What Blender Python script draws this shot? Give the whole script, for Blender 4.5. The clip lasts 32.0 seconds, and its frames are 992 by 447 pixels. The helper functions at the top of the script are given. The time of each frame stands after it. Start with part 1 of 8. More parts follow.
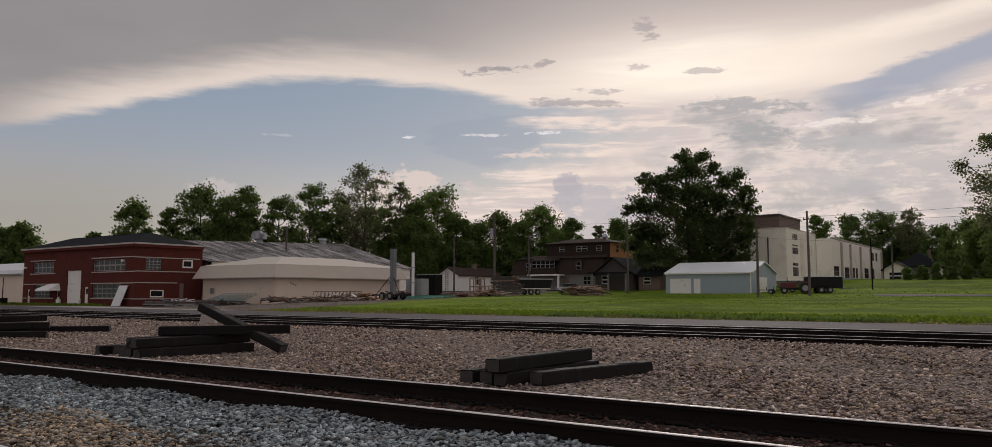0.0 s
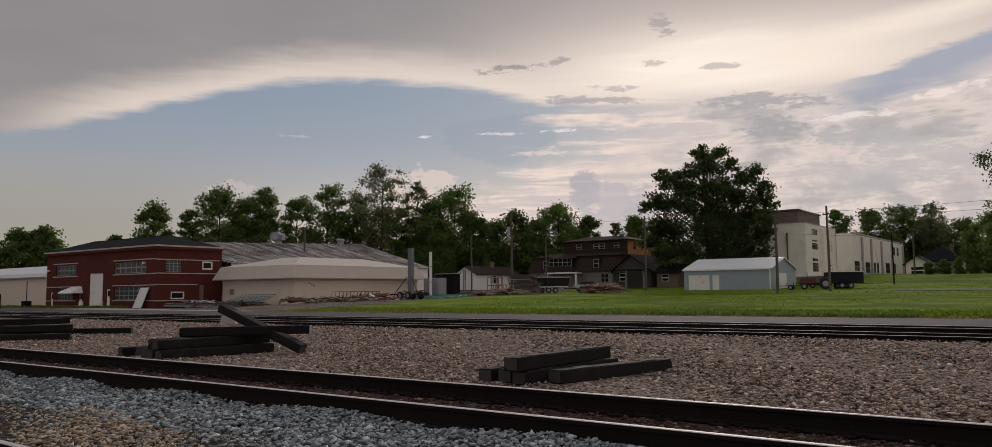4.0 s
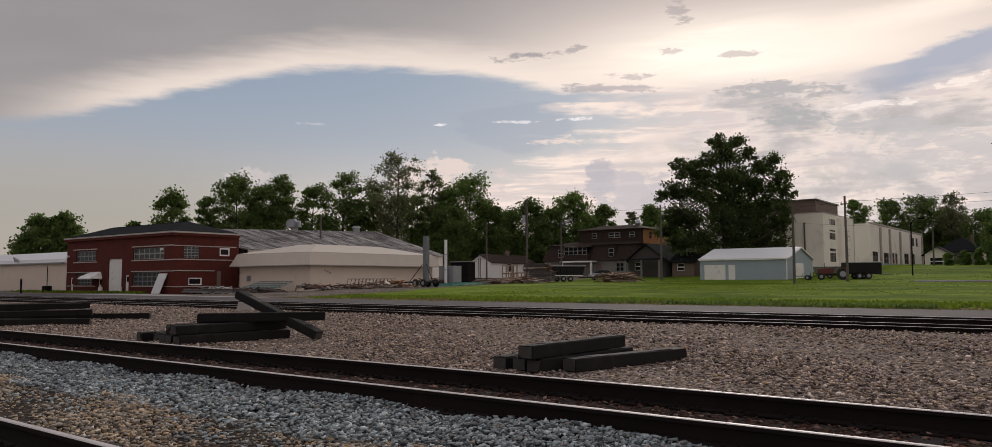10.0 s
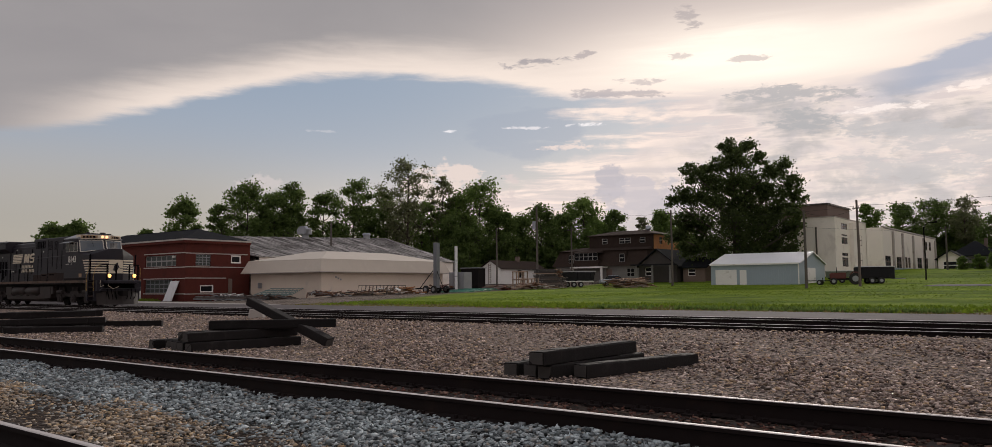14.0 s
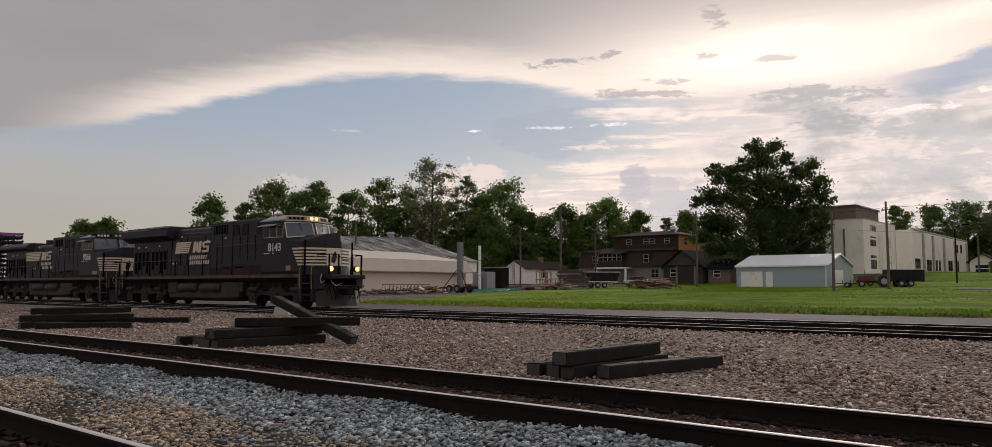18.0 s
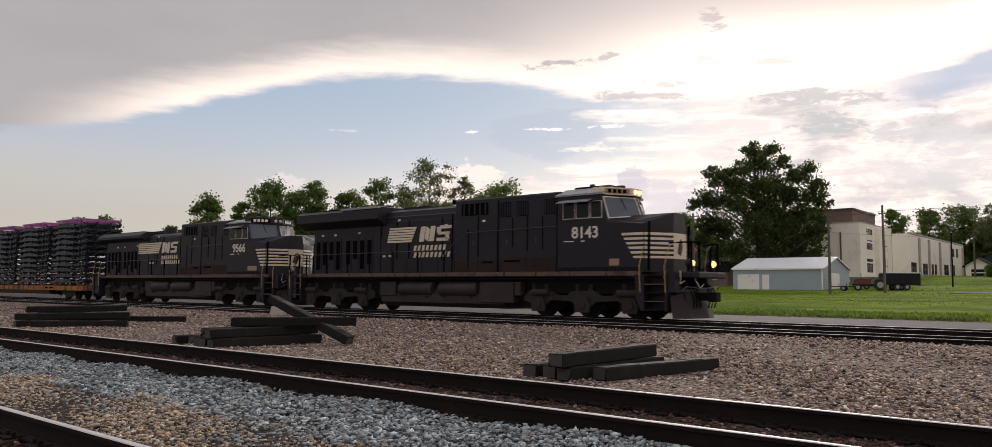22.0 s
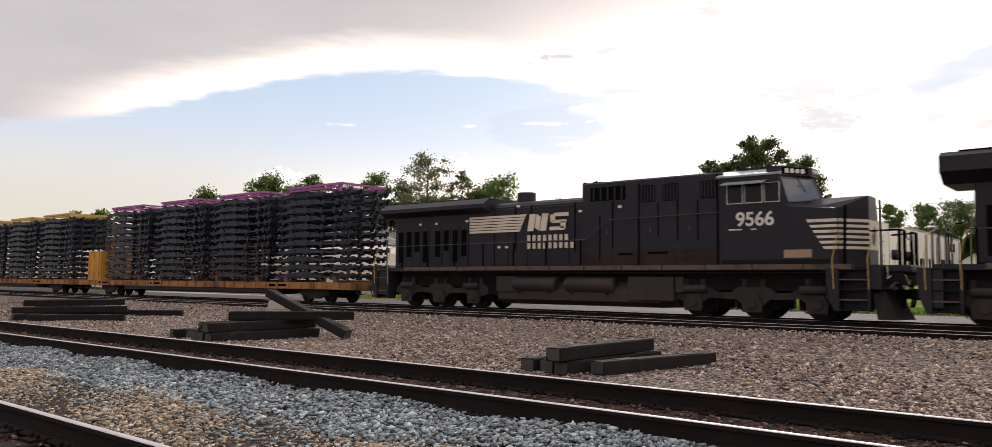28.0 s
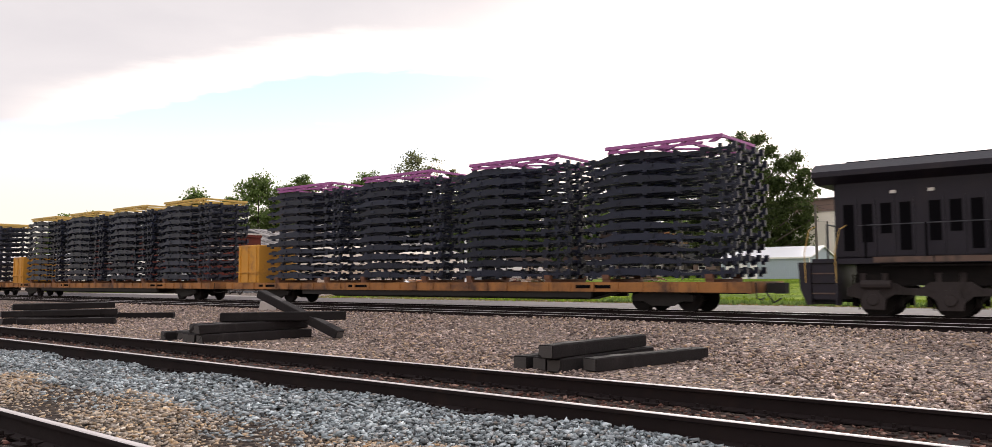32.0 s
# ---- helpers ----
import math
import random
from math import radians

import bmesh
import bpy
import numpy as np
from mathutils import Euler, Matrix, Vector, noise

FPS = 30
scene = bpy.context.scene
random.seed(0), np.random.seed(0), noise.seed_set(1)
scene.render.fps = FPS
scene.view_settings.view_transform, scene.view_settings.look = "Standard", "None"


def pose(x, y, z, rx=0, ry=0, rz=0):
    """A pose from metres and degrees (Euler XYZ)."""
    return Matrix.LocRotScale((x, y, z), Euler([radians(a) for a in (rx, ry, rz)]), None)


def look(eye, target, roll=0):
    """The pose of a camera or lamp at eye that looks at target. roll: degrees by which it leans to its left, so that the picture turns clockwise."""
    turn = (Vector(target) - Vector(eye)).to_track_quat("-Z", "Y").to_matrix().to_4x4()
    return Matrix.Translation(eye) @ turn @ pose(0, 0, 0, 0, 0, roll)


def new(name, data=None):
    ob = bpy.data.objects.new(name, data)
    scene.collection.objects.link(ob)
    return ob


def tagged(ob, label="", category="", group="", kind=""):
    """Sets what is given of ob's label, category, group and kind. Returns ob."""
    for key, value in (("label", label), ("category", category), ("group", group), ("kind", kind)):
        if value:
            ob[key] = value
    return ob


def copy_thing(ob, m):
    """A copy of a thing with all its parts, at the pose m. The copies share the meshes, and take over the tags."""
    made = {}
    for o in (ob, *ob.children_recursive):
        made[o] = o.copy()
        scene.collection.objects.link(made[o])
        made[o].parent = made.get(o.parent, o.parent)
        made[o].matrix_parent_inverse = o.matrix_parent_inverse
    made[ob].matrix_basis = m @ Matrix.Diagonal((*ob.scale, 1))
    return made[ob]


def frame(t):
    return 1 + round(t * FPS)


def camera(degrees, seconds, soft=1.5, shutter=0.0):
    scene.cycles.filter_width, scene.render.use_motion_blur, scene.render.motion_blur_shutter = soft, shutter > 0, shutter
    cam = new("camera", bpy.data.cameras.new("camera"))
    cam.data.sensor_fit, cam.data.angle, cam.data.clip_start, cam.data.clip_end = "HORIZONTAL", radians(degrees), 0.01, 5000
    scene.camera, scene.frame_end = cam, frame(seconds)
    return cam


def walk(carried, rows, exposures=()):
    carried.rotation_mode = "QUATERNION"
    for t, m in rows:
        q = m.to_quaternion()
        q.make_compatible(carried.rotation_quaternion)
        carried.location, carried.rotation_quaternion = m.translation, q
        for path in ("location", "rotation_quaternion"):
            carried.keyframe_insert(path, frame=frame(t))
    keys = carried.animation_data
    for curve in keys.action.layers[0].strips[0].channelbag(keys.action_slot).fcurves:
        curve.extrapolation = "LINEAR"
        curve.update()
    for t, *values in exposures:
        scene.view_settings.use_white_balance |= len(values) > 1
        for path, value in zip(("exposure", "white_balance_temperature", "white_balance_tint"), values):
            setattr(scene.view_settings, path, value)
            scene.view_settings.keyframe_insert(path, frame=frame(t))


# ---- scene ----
# ---- camera: held in the hand on one spot; seconds, yaw, pitch, roll ----
EYE = (0.0, 0.0, 1.135)
TURNS = [
    (0, 35.219, 5.017, 0.019), (0.5, 35.605, 5.072, 0.057), (1, 35.471, 5.388, 0.431), (1.5, 35.514, 5.197, 0.124),
    (2, 35.766, 5.056, 0.202), (2.5, 36.214, 4.884, 0.170), (3, 36.294, 4.737, 0.434), (3.5, 36.410, 4.804, 0.505),
    (5.5, 36.534, 5.231, 0.661), (6, 36.713, 4.913, 0.381), (6.5, 36.325, 5.308, 0.532), (7, 37.329, 4.653, 1.321),
    (7.5, 37.888, 4.345, 0.772), (8, 37.084, 5.271, 0.723), (8.5, 37.713, 5.144, 0.028), (9, 37.616, 5.098, 0.434),
    (9.5, 37.856, 4.573, 0.446), (10, 37.562, 4.080, 0.175), (10.5, 37.823, 4.679, 0.348), (11, 37.876, 4.028, 0.351),
    (11.5, 38.247, 4.291, 0.381), (12, 38.322, 4.149, 0.660), (12.5, 38.549, 4.356, 0.508), (13, 38.080, 4.618, -0.069),
    (13.5, 37.990, 4.517, 0.262), (14, 38.309, 4.522, 0.417), (14.5, 38.443, 4.326, 0.424), (15, 38.882, 4.479, 0.438),
    (15.5, 39.361, 4.338, 0.533), (17.5, 39.720, 4.484, 0.251), (18, 39.994, 4.516, -0.042), (18.5, 39.868, 4.508, 0.039),
    (19, 39.604, 4.585, -0.246), (19.5, 39.994, 4.536, -0.029), (20, 40.317, 4.543, -0.042), (20.5, 40.342, 4.729, -0.319),
    (21, 39.989, 4.670, -0.126), (21.5, 39.594, 4.749, -0.158), (22, 39.757, 4.591, -0.414), (22.5, 40.012, 4.459, -0.505),
    (23, 39.976, 4.366, -0.576), (23.5, 39.805, 4.177, -0.475), (24, 39.800, 4.045, -0.534), (24.5, 39.945, 4.072, -0.363),
    (25, 39.964, 3.972, -0.451), (25.5, 39.995, 4.108, -0.454), (27.5, 39.388, 4.111, -0.422), (28, 39.592, 4.182, -0.474),
    (28.5, 39.070, 4.176, -0.389), (29, 39.759, 4.227, -0.020), (29.5, 39.421, 4.560, 0.094), (30, 39.499, 4.501, -0.032),
    (30.5, 39.446, 4.296, -0.035), (31, 38.821, 4.128, -0.197), (31.5, 38.682, 4.043, -0.139), (32, 39.005, 4.041, 0.222),
]
EXPOSURES = [(0, 0.1), (2, 0.01), (4, 0.04), (6, 0.08), (8, 0.13), (9, 0.06), (10, 0.26), (12, 0.34), (13, 0.33), (15, 0.3), (17.5, 0.36), (19, 0.44), (21, 0.56), (23, 1.0), (25, 1.28), (28, 1.22), (29, 1.17), (30, 1.03), (31, 1.5), (32, 1.66)]
cam = camera(64.0, 32.0, 0.5, 0.4)
walk(cam, [(t, pose(*EYE, 90 + pitch, roll, yaw)) for t, yaw, pitch, roll in TURNS], EXPOSURES)


# ---- node arithmetic ----
class Val:
    """A socket of a node tree with plain arithmetic."""

    def __init__(self, tree, socket):
        self.tree, self.socket = tree, socket

    def op(self, kind, *others):
        node = self.tree.nodes.new("ShaderNodeMath")
        node.operation = kind
        for slot, value in zip(node.inputs, (self, *others)):
            if isinstance(value, Val):
                self.tree.links.new(value.socket, slot)
            else:
                slot.default_value = value
        return Val(self.tree, node.outputs[0])

    def __add__(self, o): return self.op("ADD", o)
    def __sub__(self, o): return self.op("SUBTRACT", o)
    def __mul__(self, o): return self.op("MULTIPLY", o)
    def __truediv__(self, o): return self.op("DIVIDE", o)

    def step(self, low, high):
        node = self.tree.nodes.new("ShaderNodeMapRange")
        node.interpolation_type = "SMOOTHSTEP"
        self.tree.links.new(self.socket, node.inputs[0])
        node.inputs[1].default_value, node.inputs[2].default_value = low, high
        return Val(self.tree, node.outputs[0])

    def bump(self, centre, width):
        """1 at the centre, falling to 0 at the width."""
        return ((self - centre) / width).op("ABSOLUTE").step(1.0, 0.0)


def vec(tree, x, y, z=0.0):
    node = tree.nodes.new("ShaderNodeCombineXYZ")
    for slot, value in zip(node.inputs, (x, y, z)):
        if isinstance(value, Val):
            tree.links.new(value.socket, slot)
        else:
            slot.default_value = value
    return node.outputs[0]


def fbm(tree, place, scale, detail=6.0, rough=0.55, warp=0.0):
    node = tree.nodes.new("ShaderNodeTexNoise")
    node.inputs["Scale"].default_value, node.inputs["Detail"].default_value = scale, detail
    node.inputs["Roughness"].default_value, node.inputs["Distortion"].default_value = rough, warp
    if place is not None:
        tree.links.new(place, node.inputs["Vector"])
    return Val(tree, node.outputs["Fac"])


def blend(tree, fac, a, b):
    node = tree.nodes.new("ShaderNodeMix")
    node.data_type = "RGBA"
    for slot, value in ((node.inputs[0], fac), (node.inputs[6], a), (node.inputs[7], b)):
        if isinstance(value, Val):
            tree.links.new(value.socket, slot)
        elif isinstance(value, (tuple, list)):
            slot.default_value = (*value[:3], 1)
        elif isinstance(value, (int, float)):
            slot.default_value = value
        else:
            tree.links.new(value, slot)
    return node.outputs[2]


def rgb(r, g, b):
    """Linear colour from screen values 0 to 255."""
    return tuple((c / 255 / 12.92) if c < 10.3 else ((c / 255 + 0.055) / 1.055) ** 2.4 for c in (r, g, b))


# ---- world: evening sky under the edge of a storm cloud ----
SUN_AZ, SUN_EL = 20.0, 17.0      # degrees left of +Y, and above the horizon
world = bpy.data.worlds.new("evening_sky")
scene.world = world
world.use_nodes = True
wt = world.node_tree
wt.nodes.clear()
direction = wt.nodes.new("ShaderNodeTexCoord").outputs["Generated"]
split = wt.nodes.new("ShaderNodeSeparateXYZ")
wt.links.new(direction, split.inputs[0])
sx, sy, sz = (Val(wt, s) for s in split.outputs)
az = (sx * -1.0).op("ARCTAN2", sy) * 57.2958
el = sz.op("ARCSINE") * 57.2958
flat = vec(wt, az * 0.05, el * 0.11)
fine = vec(wt, az * 0.05, el * 0.2, 3.0)

nishita = wt.nodes.new("ShaderNodeTexSky")
nishita.sky_type = "NISHITA"
nishita.sun_disc = False
nishita.sun_elevation, nishita.sun_rotation = radians(SUN_EL), radians(-SUN_AZ)
dim = wt.nodes.new("ShaderNodeMix")
dim.data_type, dim.blend_type = "RGBA", "MULTIPLY"
dim.inputs[0].default_value = 1.0
wt.links.new(nishita.outputs[0], dim.inputs[6])
dim.inputs[7].default_value = (0.07, 0.07, 0.07, 1)
haze = blend(wt, el.step(3.0, 11.0), rgb(196, 183, 169), rgb(160, 161, 164))
haze = blend(wt, az.step(44.0, 62.0) * el.step(13.0, 4.0) * 0.85, haze, rgb(150, 143, 133))
haze = blend(wt, el.step(6.0, 15.0), haze, rgb(137, 148, 160))
clear = blend(wt, 0.12, haze, dim.outputs[2])

n_big, n_mid, n_fine = fbm(wt, flat, 1.6, 7, 0.55, 0.3), fbm(wt, flat, 5.0, 8, 0.6, 0.2), fbm(wt, fine, 4.0, 9, 0.62, 0.4)
n_puff = fbm(wt, vec(wt, az * 0.11, el * 0.13, 11.0), 4.0, 8, 0.6, 0.1)
n_bank = fbm(wt, vec(wt, az * 0.062, el * 0.11, 11.0), 4.0, 8, 0.52, 0.2)
n_long = fbm(wt, vec(wt, az * 0.035, el * 0.3, 5.0), 4.0, 8, 0.6, 0.5)

# lower edge of the anvil cloud, by azimuth
ramp = wt.nodes.new("ShaderNodeValToRGB")
stops = [(0, 11.0), (16, 12.0), (26, 12.8), (34, 13.7), (40, 14.75), (45, 15.1), (50, 14.95), (56, 13.6),
         (62, 11.85), (68, 10.1), (76, 8.8), (90, 8.0)]
ramp.color_ramp.interpolation = "B_SPLINE"
while len(ramp.color_ramp.elements) < len(stops):
    ramp.color_ramp.elements.new(0.5)
for element, (a, e) in zip(ramp.color_ramp.elements, stops):
    element.position, element.color = a / 90, (e / 20, e / 20, e / 20, 1)
wt.links.new((az.op("ABSOLUTE") / 90.0).socket, ramp.inputs[0])
edge = Val(wt, ramp.outputs[0]) * 20.0
above = el - edge + (n_long - 0.5) * 1.25 + (n_fine - 0.5) * 0.95
deck = above.step(-0.35, 0.55)
rim = above.step(3.2, 0.2) * az.step(73.0, 61.0)
# deck made brighter high up, out of view, to add light on the ground
grey = blend(wt, el.step(48.0, 24.0), rgb(187, 184, 183), rgb(141, 136, 134))
grey = blend(wt, (n_big - 0.35) * 0.7, grey, rgb(164, 157, 152))
grey = blend(wt, az.step(46.0, 22.0) * el.step(30.0, 18.0), grey, rgb(184, 171, 163))
deck_colour = blend(wt, rim * 0.95, grey, rgb(223, 207, 192))
lit = ((((az - 19.0) / 17.0).op("POWER", 2.0) + ((el - 15.2) / 3.1).op("POWER", 2.0)) * -1.0).op("EXPONENT")
deck_colour = blend(wt, (lit * 1.1).op("MINIMUM", 1.0), deck_colour, rgb(244, 226, 208))
hot = ((((az - 21.0) / 6.5).op("POWER", 2.0) + ((el - 15.6) / 1.9).op("POWER", 2.0) + (n_long - 0.5) * 3.0) * -1.0).op("EXPONENT")
deck_colour = blend(wt, hot.op("MINIMUM", 1.0) * 0.9, deck_colour, (1.0, 0.88, 0.72))
ray_edge = (el - 15.3 - (az - 21.0) * -0.13 + (n_fine - 0.5) * 1.4).bump(0.0, 1.3) * az.step(24.0, 12.0)
deck_colour = blend(wt, ray_edge * 0.8, deck_colour, rgb(246, 229, 210))
sky = blend(wt, deck, clear, deck_colour)

# the bright side below the anvil: warm haze, long grey banks, heaped heads
shore = wt.nodes.new("ShaderNodeValToRGB")
shore.color_ramp.interpolation = "B_SPLINE"
stops = [(0, 52), (2, 48), (5, 42), (8, 34), (10, 28), (12, 27), (13.2, 31), (14.2, 37), (16, 44), (20, 50)]
while len(shore.color_ramp.elements) < len(stops):
    shore.color_ramp.elements.new(0.5)
for element, (e, a) in zip(shore.color_ramp.elements, stops):
    element.position, element.color = e / 20, (a / 90, a / 90, a / 90, 1)
wt.links.new((el / 20.0).socket, shore.inputs[0])
bright = (Val(wt, shore.outputs[0]) * 90.0 - az + (n_long - 0.5) * 22.0 + (n_puff - 0.5) * 10.0).step(-3.5, 3.5)
warm = blend(wt, n_long.step(0.42, 0.62), rgb(206, 192, 184), rgb(238, 217, 200))
warm = blend(wt, el.step(6.5, 1.0), warm, rgb(206, 194, 188))
sky = blend(wt, bright * el.step(14.6, 12.2), sky, warm)
patch = (((az - 36.0) / 4.5).op("POWER", 2.0) + ((el - 11.0) / 1.9).op("POWER", 2.0) + (n_fine - 0.5) * 3.2 + (n_mid - 0.5) * 2.0).step(1.15, 0.5)
sky = blend(wt, patch * 0.35, sky, rgb(148, 154, 164))
density = n_long * 0.4 + n_bank * 0.55 + n_fine * 0.05 + (el - 9.8).op("ABSOLUTE") * -0.012 + (az - 15.0).op("ABSOLUTE") * -0.004
reach = az.step(31.0, 21.0) * el.step(13.8, 12.4)
bank_colour = blend(wt, density.step(0.42, 0.56), rgb(230, 213, 198), rgb(170, 165, 160))
bank_colour = blend(wt, fbm(wt, vec(wt, az * 0.12, el * 0.16, 2.0), 4.0, 6, 0.55).step(0.35, 0.7) * 0.5, bank_colour, rgb(196, 186, 184))
sky = blend(wt, density.step(0.39, 0.47) * reach * 0.92, sky, bank_colour)
low_bank = (n_puff * 0.6 + n_mid * 0.4).step(0.46, 0.56) * az.step(36.0, 26.0) * el.step(9.5, 6.0)
sky = blend(wt, low_bank * 0.6, sky, rgb(177, 171, 166))
# gap of blue at the far end of the bright side
gap_line = el - 13.2 + (az - 9.0) * 0.26 + (n_fine - 0.5) * 1.6 + (n_long - 0.5) * 1.2
gap = gap_line.step(1.35, 0.8) * gap_line.step(-1.9, 0.0) * az.step(15.5, 9.0)
sky = blend(wt, gap * 0.9, sky, rgb(160, 164, 174))
# heaped heads over the trees
for a, e, w, h, colour in ((42.0, 7.2, 2.4, 1.5, rgb(222, 202, 188)), (38.5, 6.6, 2.6, 1.1, rgb(206, 190, 182)), (30.0, 6.9, 0.9, 2.2, rgb(172, 167, 170)), (27.5, 5.8, 3.0, 1.6, rgb(186, 178, 178)), (54.6, 7.3, 1.6, 0.8, rgb(192, 182, 176))):
    head = (((az - a) / w).op("POWER", 2.0) + ((el - e) / h).op("POWER", 2.0) + (n_puff - 0.5) * 6.5 + (n_fine - 0.5) * 4.5).step(1.2, 0.5) * (el - e + h).step(-0.8, h)
    sky = blend(wt, head * 0.75, sky, colour)
# small dark shreds and white wisps
n_wisp = fbm(wt, vec(wt, az * 0.3, el * 0.9, 4.0), 3.0, 6, 0.65, 0.6)
for a, e, w, h, tilt, colour, much in (
        (24.3, 18.5, 0.9, 0.75, 0.3, rgb(166, 156, 152), 0.7), (35.4, 15.9, 2.2, 0.35, -0.08, rgb(150, 143, 143), 0.8), (31.6, 16.4, 0.7, 0.28, -0.2, rgb(160, 150, 148), 0.7),
        (20.3, 15.35, 1.3, 0.24, 0.0, rgb(172, 161, 158), 0.6), (25.0, 15.9, 0.8, 0.22, 0.0, rgb(180, 168, 163), 0.6), (29.5, 13.6, 3.2, 0.3, 0.05, rgb(166, 157, 156), 0.7), (27.5, 14.3, 1.8, 0.22, 0.05, rgb(172, 162, 160), 0.6),
        (17.8, 12.7, 4.6, 0.6, 0.085, rgb(173, 168, 164), 0.9), (16.6, 11.0, 2.3, 0.95, 0.0, rgb(167, 164, 161), 0.9), (11.5, 10.2, 3.4, 0.7, 0.03, rgb(182, 177, 173), 0.8), (12.0, 11.3, 3.2, 0.25, 0.0, rgb(238, 224, 212), 0.8), (5.6, 12.4, 2.4, 0.3, -0.1, rgb(240, 224, 210), 0.8), (7.6, 7.8, 6.0, 1.8, 0.0, rgb(188, 182, 177), 0.7),
        (41.6, 11.15, 0.6, 0.12, -0.1, rgb(232, 226, 222), 0.8), (35.9, 11.35, 1.7, 0.13, 0.0, rgb(226, 218, 214), 0.7), (31.9, 11.5, 1.5, 0.16, 0.0, rgb(236, 228, 222), 0.8), (50.5, 11.0, 1.2, 0.1, 0.0, rgb(190, 188, 188), 0.5), (32.5, 10.0, 2.4, 0.45, 0.05, rgb(226, 206, 192), 0.8)):
    wisp = (((az - a) / w).op("POWER", 2.0) + ((el - e - (az - a) * tilt) / h).op("POWER", 2.0) + (n_fine - 0.5) * 7.0 + (n_wisp - 0.5) * 6.0).step(1.2, 0.0)
    sky = blend(wt, wisp * much, sky, colour)
background = wt.nodes.new("ShaderNodeBackground")
cool = wt.nodes.new("ShaderNodeMix")
cool.data_type, cool.blend_type = "RGBA", "MULTIPLY"
cool.inputs[0].default_value = 1.0
wt.links.new(sky, cool.inputs[6])
cool.inputs[7].default_value = (0.985, 1.0, 1.06, 1)
wt.links.new(cool.outputs[2], background.inputs[0])
background.inputs[1].default_value = 1.0
wt.links.new(background.outputs[0], wt.nodes.new("ShaderNodeOutputWorld").inputs[0])

# the sun, veiled by the cloud
sun = new("sun", bpy.data.lights.new("sun", "SUN"))
sun.data.energy, sun.data.angle, sun.data.color = 1.2, radians(14), (1.0, 0.91, 0.82)
sun_way = Vector((-math.sin(radians(SUN_AZ)) * math.cos(radians(SUN_EL)), math.cos(radians(SUN_AZ)) * math.cos(radians(SUN_EL)), math.sin(radians(SUN_EL))))
sun.matrix_world = look(sun_way * 60, (0, 0, 0))


# ---- materials ----
def mat(name, colour, rough=0.8, metal=0.0, vary=0.25, scale=3.0, dirt=None, dirt_amount=0.0, dirt_scale=0.6, bump=0.0, bump_scale=40.0,
        island=0.0, random_part=0.0, spec=0.5, streaks=0.0, run=(1, 1, 0.06), streak_from=0.55):
    """A painted, weathered or mineral surface: base colour with variation at two scales, dirt and fine relief."""
    m = bpy.data.materials.new(name)
    m.use_nodes = True
    t = m.node_tree
    bsdf = t.nodes["Principled BSDF"]
    place = t.nodes.new("ShaderNodeTexCoord").outputs["Object"]
    big, small = fbm(t, place, scale, 4, 0.6), fbm(t, place, scale * 9, 5, 0.6)
    shade = (big * 0.6 + small * 0.4 - 0.5) * (vary * 2.2) + 1.0
    if island:
        geo = t.nodes.new("ShaderNodeNewGeometry")
        shade = shade * ((Val(t, geo.outputs["Random Per Island"]) - 0.5) * (2 * island) + 1.0)
    if random_part:
        info = t.nodes.new("ShaderNodeObjectInfo")
        shade = shade * ((Val(t, info.outputs["Random"]) - 0.5) * (2 * random_part) + 1.0)
    base = colour
    if dirt is not None:
        spots = fbm(t, place, dirt_scale, 7, 0.65, 0.4).step(0.62 - 0.3 * dirt_amount, 0.72)
        if streaks:
            grid = t.nodes.new("ShaderNodeMapping")
            grid.inputs["Scale"].default_value = run
            t.links.new(place, grid.inputs[0])
            spots = (spots + fbm(t, grid.outputs[0], 5.0, 5, 0.7).step(streak_from, streak_from + 0.2) * streaks).op("MINIMUM", 1.0)
        base = blend(t, spots * min(1.0, dirt_amount + 0.35), colour, dirt)
    scaled = t.nodes.new("ShaderNodeMix")
    scaled.data_type, scaled.blend_type = "RGBA", "MULTIPLY"
    scaled.inputs[0].default_value = 1.0
    if isinstance(base, tuple):
        scaled.inputs[6].default_value = (*base, 1)
    else:
        t.links.new(base, scaled.inputs[6])
    t.links.new(vec(t, shade, shade, shade), scaled.inputs[7])
    t.links.new(scaled.outputs[2], bsdf.inputs["Base Color"])
    rough_value = (small - 0.5) * 0.25 + rough
    t.links.new(rough_value.socket, bsdf.inputs["Roughness"])
    bsdf.inputs["Metallic"].default_value = metal
    bsdf.inputs["Specular IOR Level"].default_value = spec
    if bump:
        relief = t.nodes.new("ShaderNodeBump")
        relief.inputs["Strength"].default_value, relief.inputs["Distance"].default_value = bump, 0.02
        t.links.new(fbm(t, place, bump_scale, 6, 0.65).socket, relief.inputs["Height"])
        t.links.new(relief.outputs[0], bsdf.inputs["Normal"])
    return m


def glowing(name, colour, power):
    m = bpy.data.materials.new(name)
    m.use_nodes = True
    bsdf = m.node_tree.nodes["Principled BSDF"]
    bsdf.inputs["Base Color"].default_value = (*colour, 1)
    bsdf.inputs["Emission Color"].default_value = (*colour, 1)
    bsdf.inputs["Emission Strength"].default_value = power
    return m


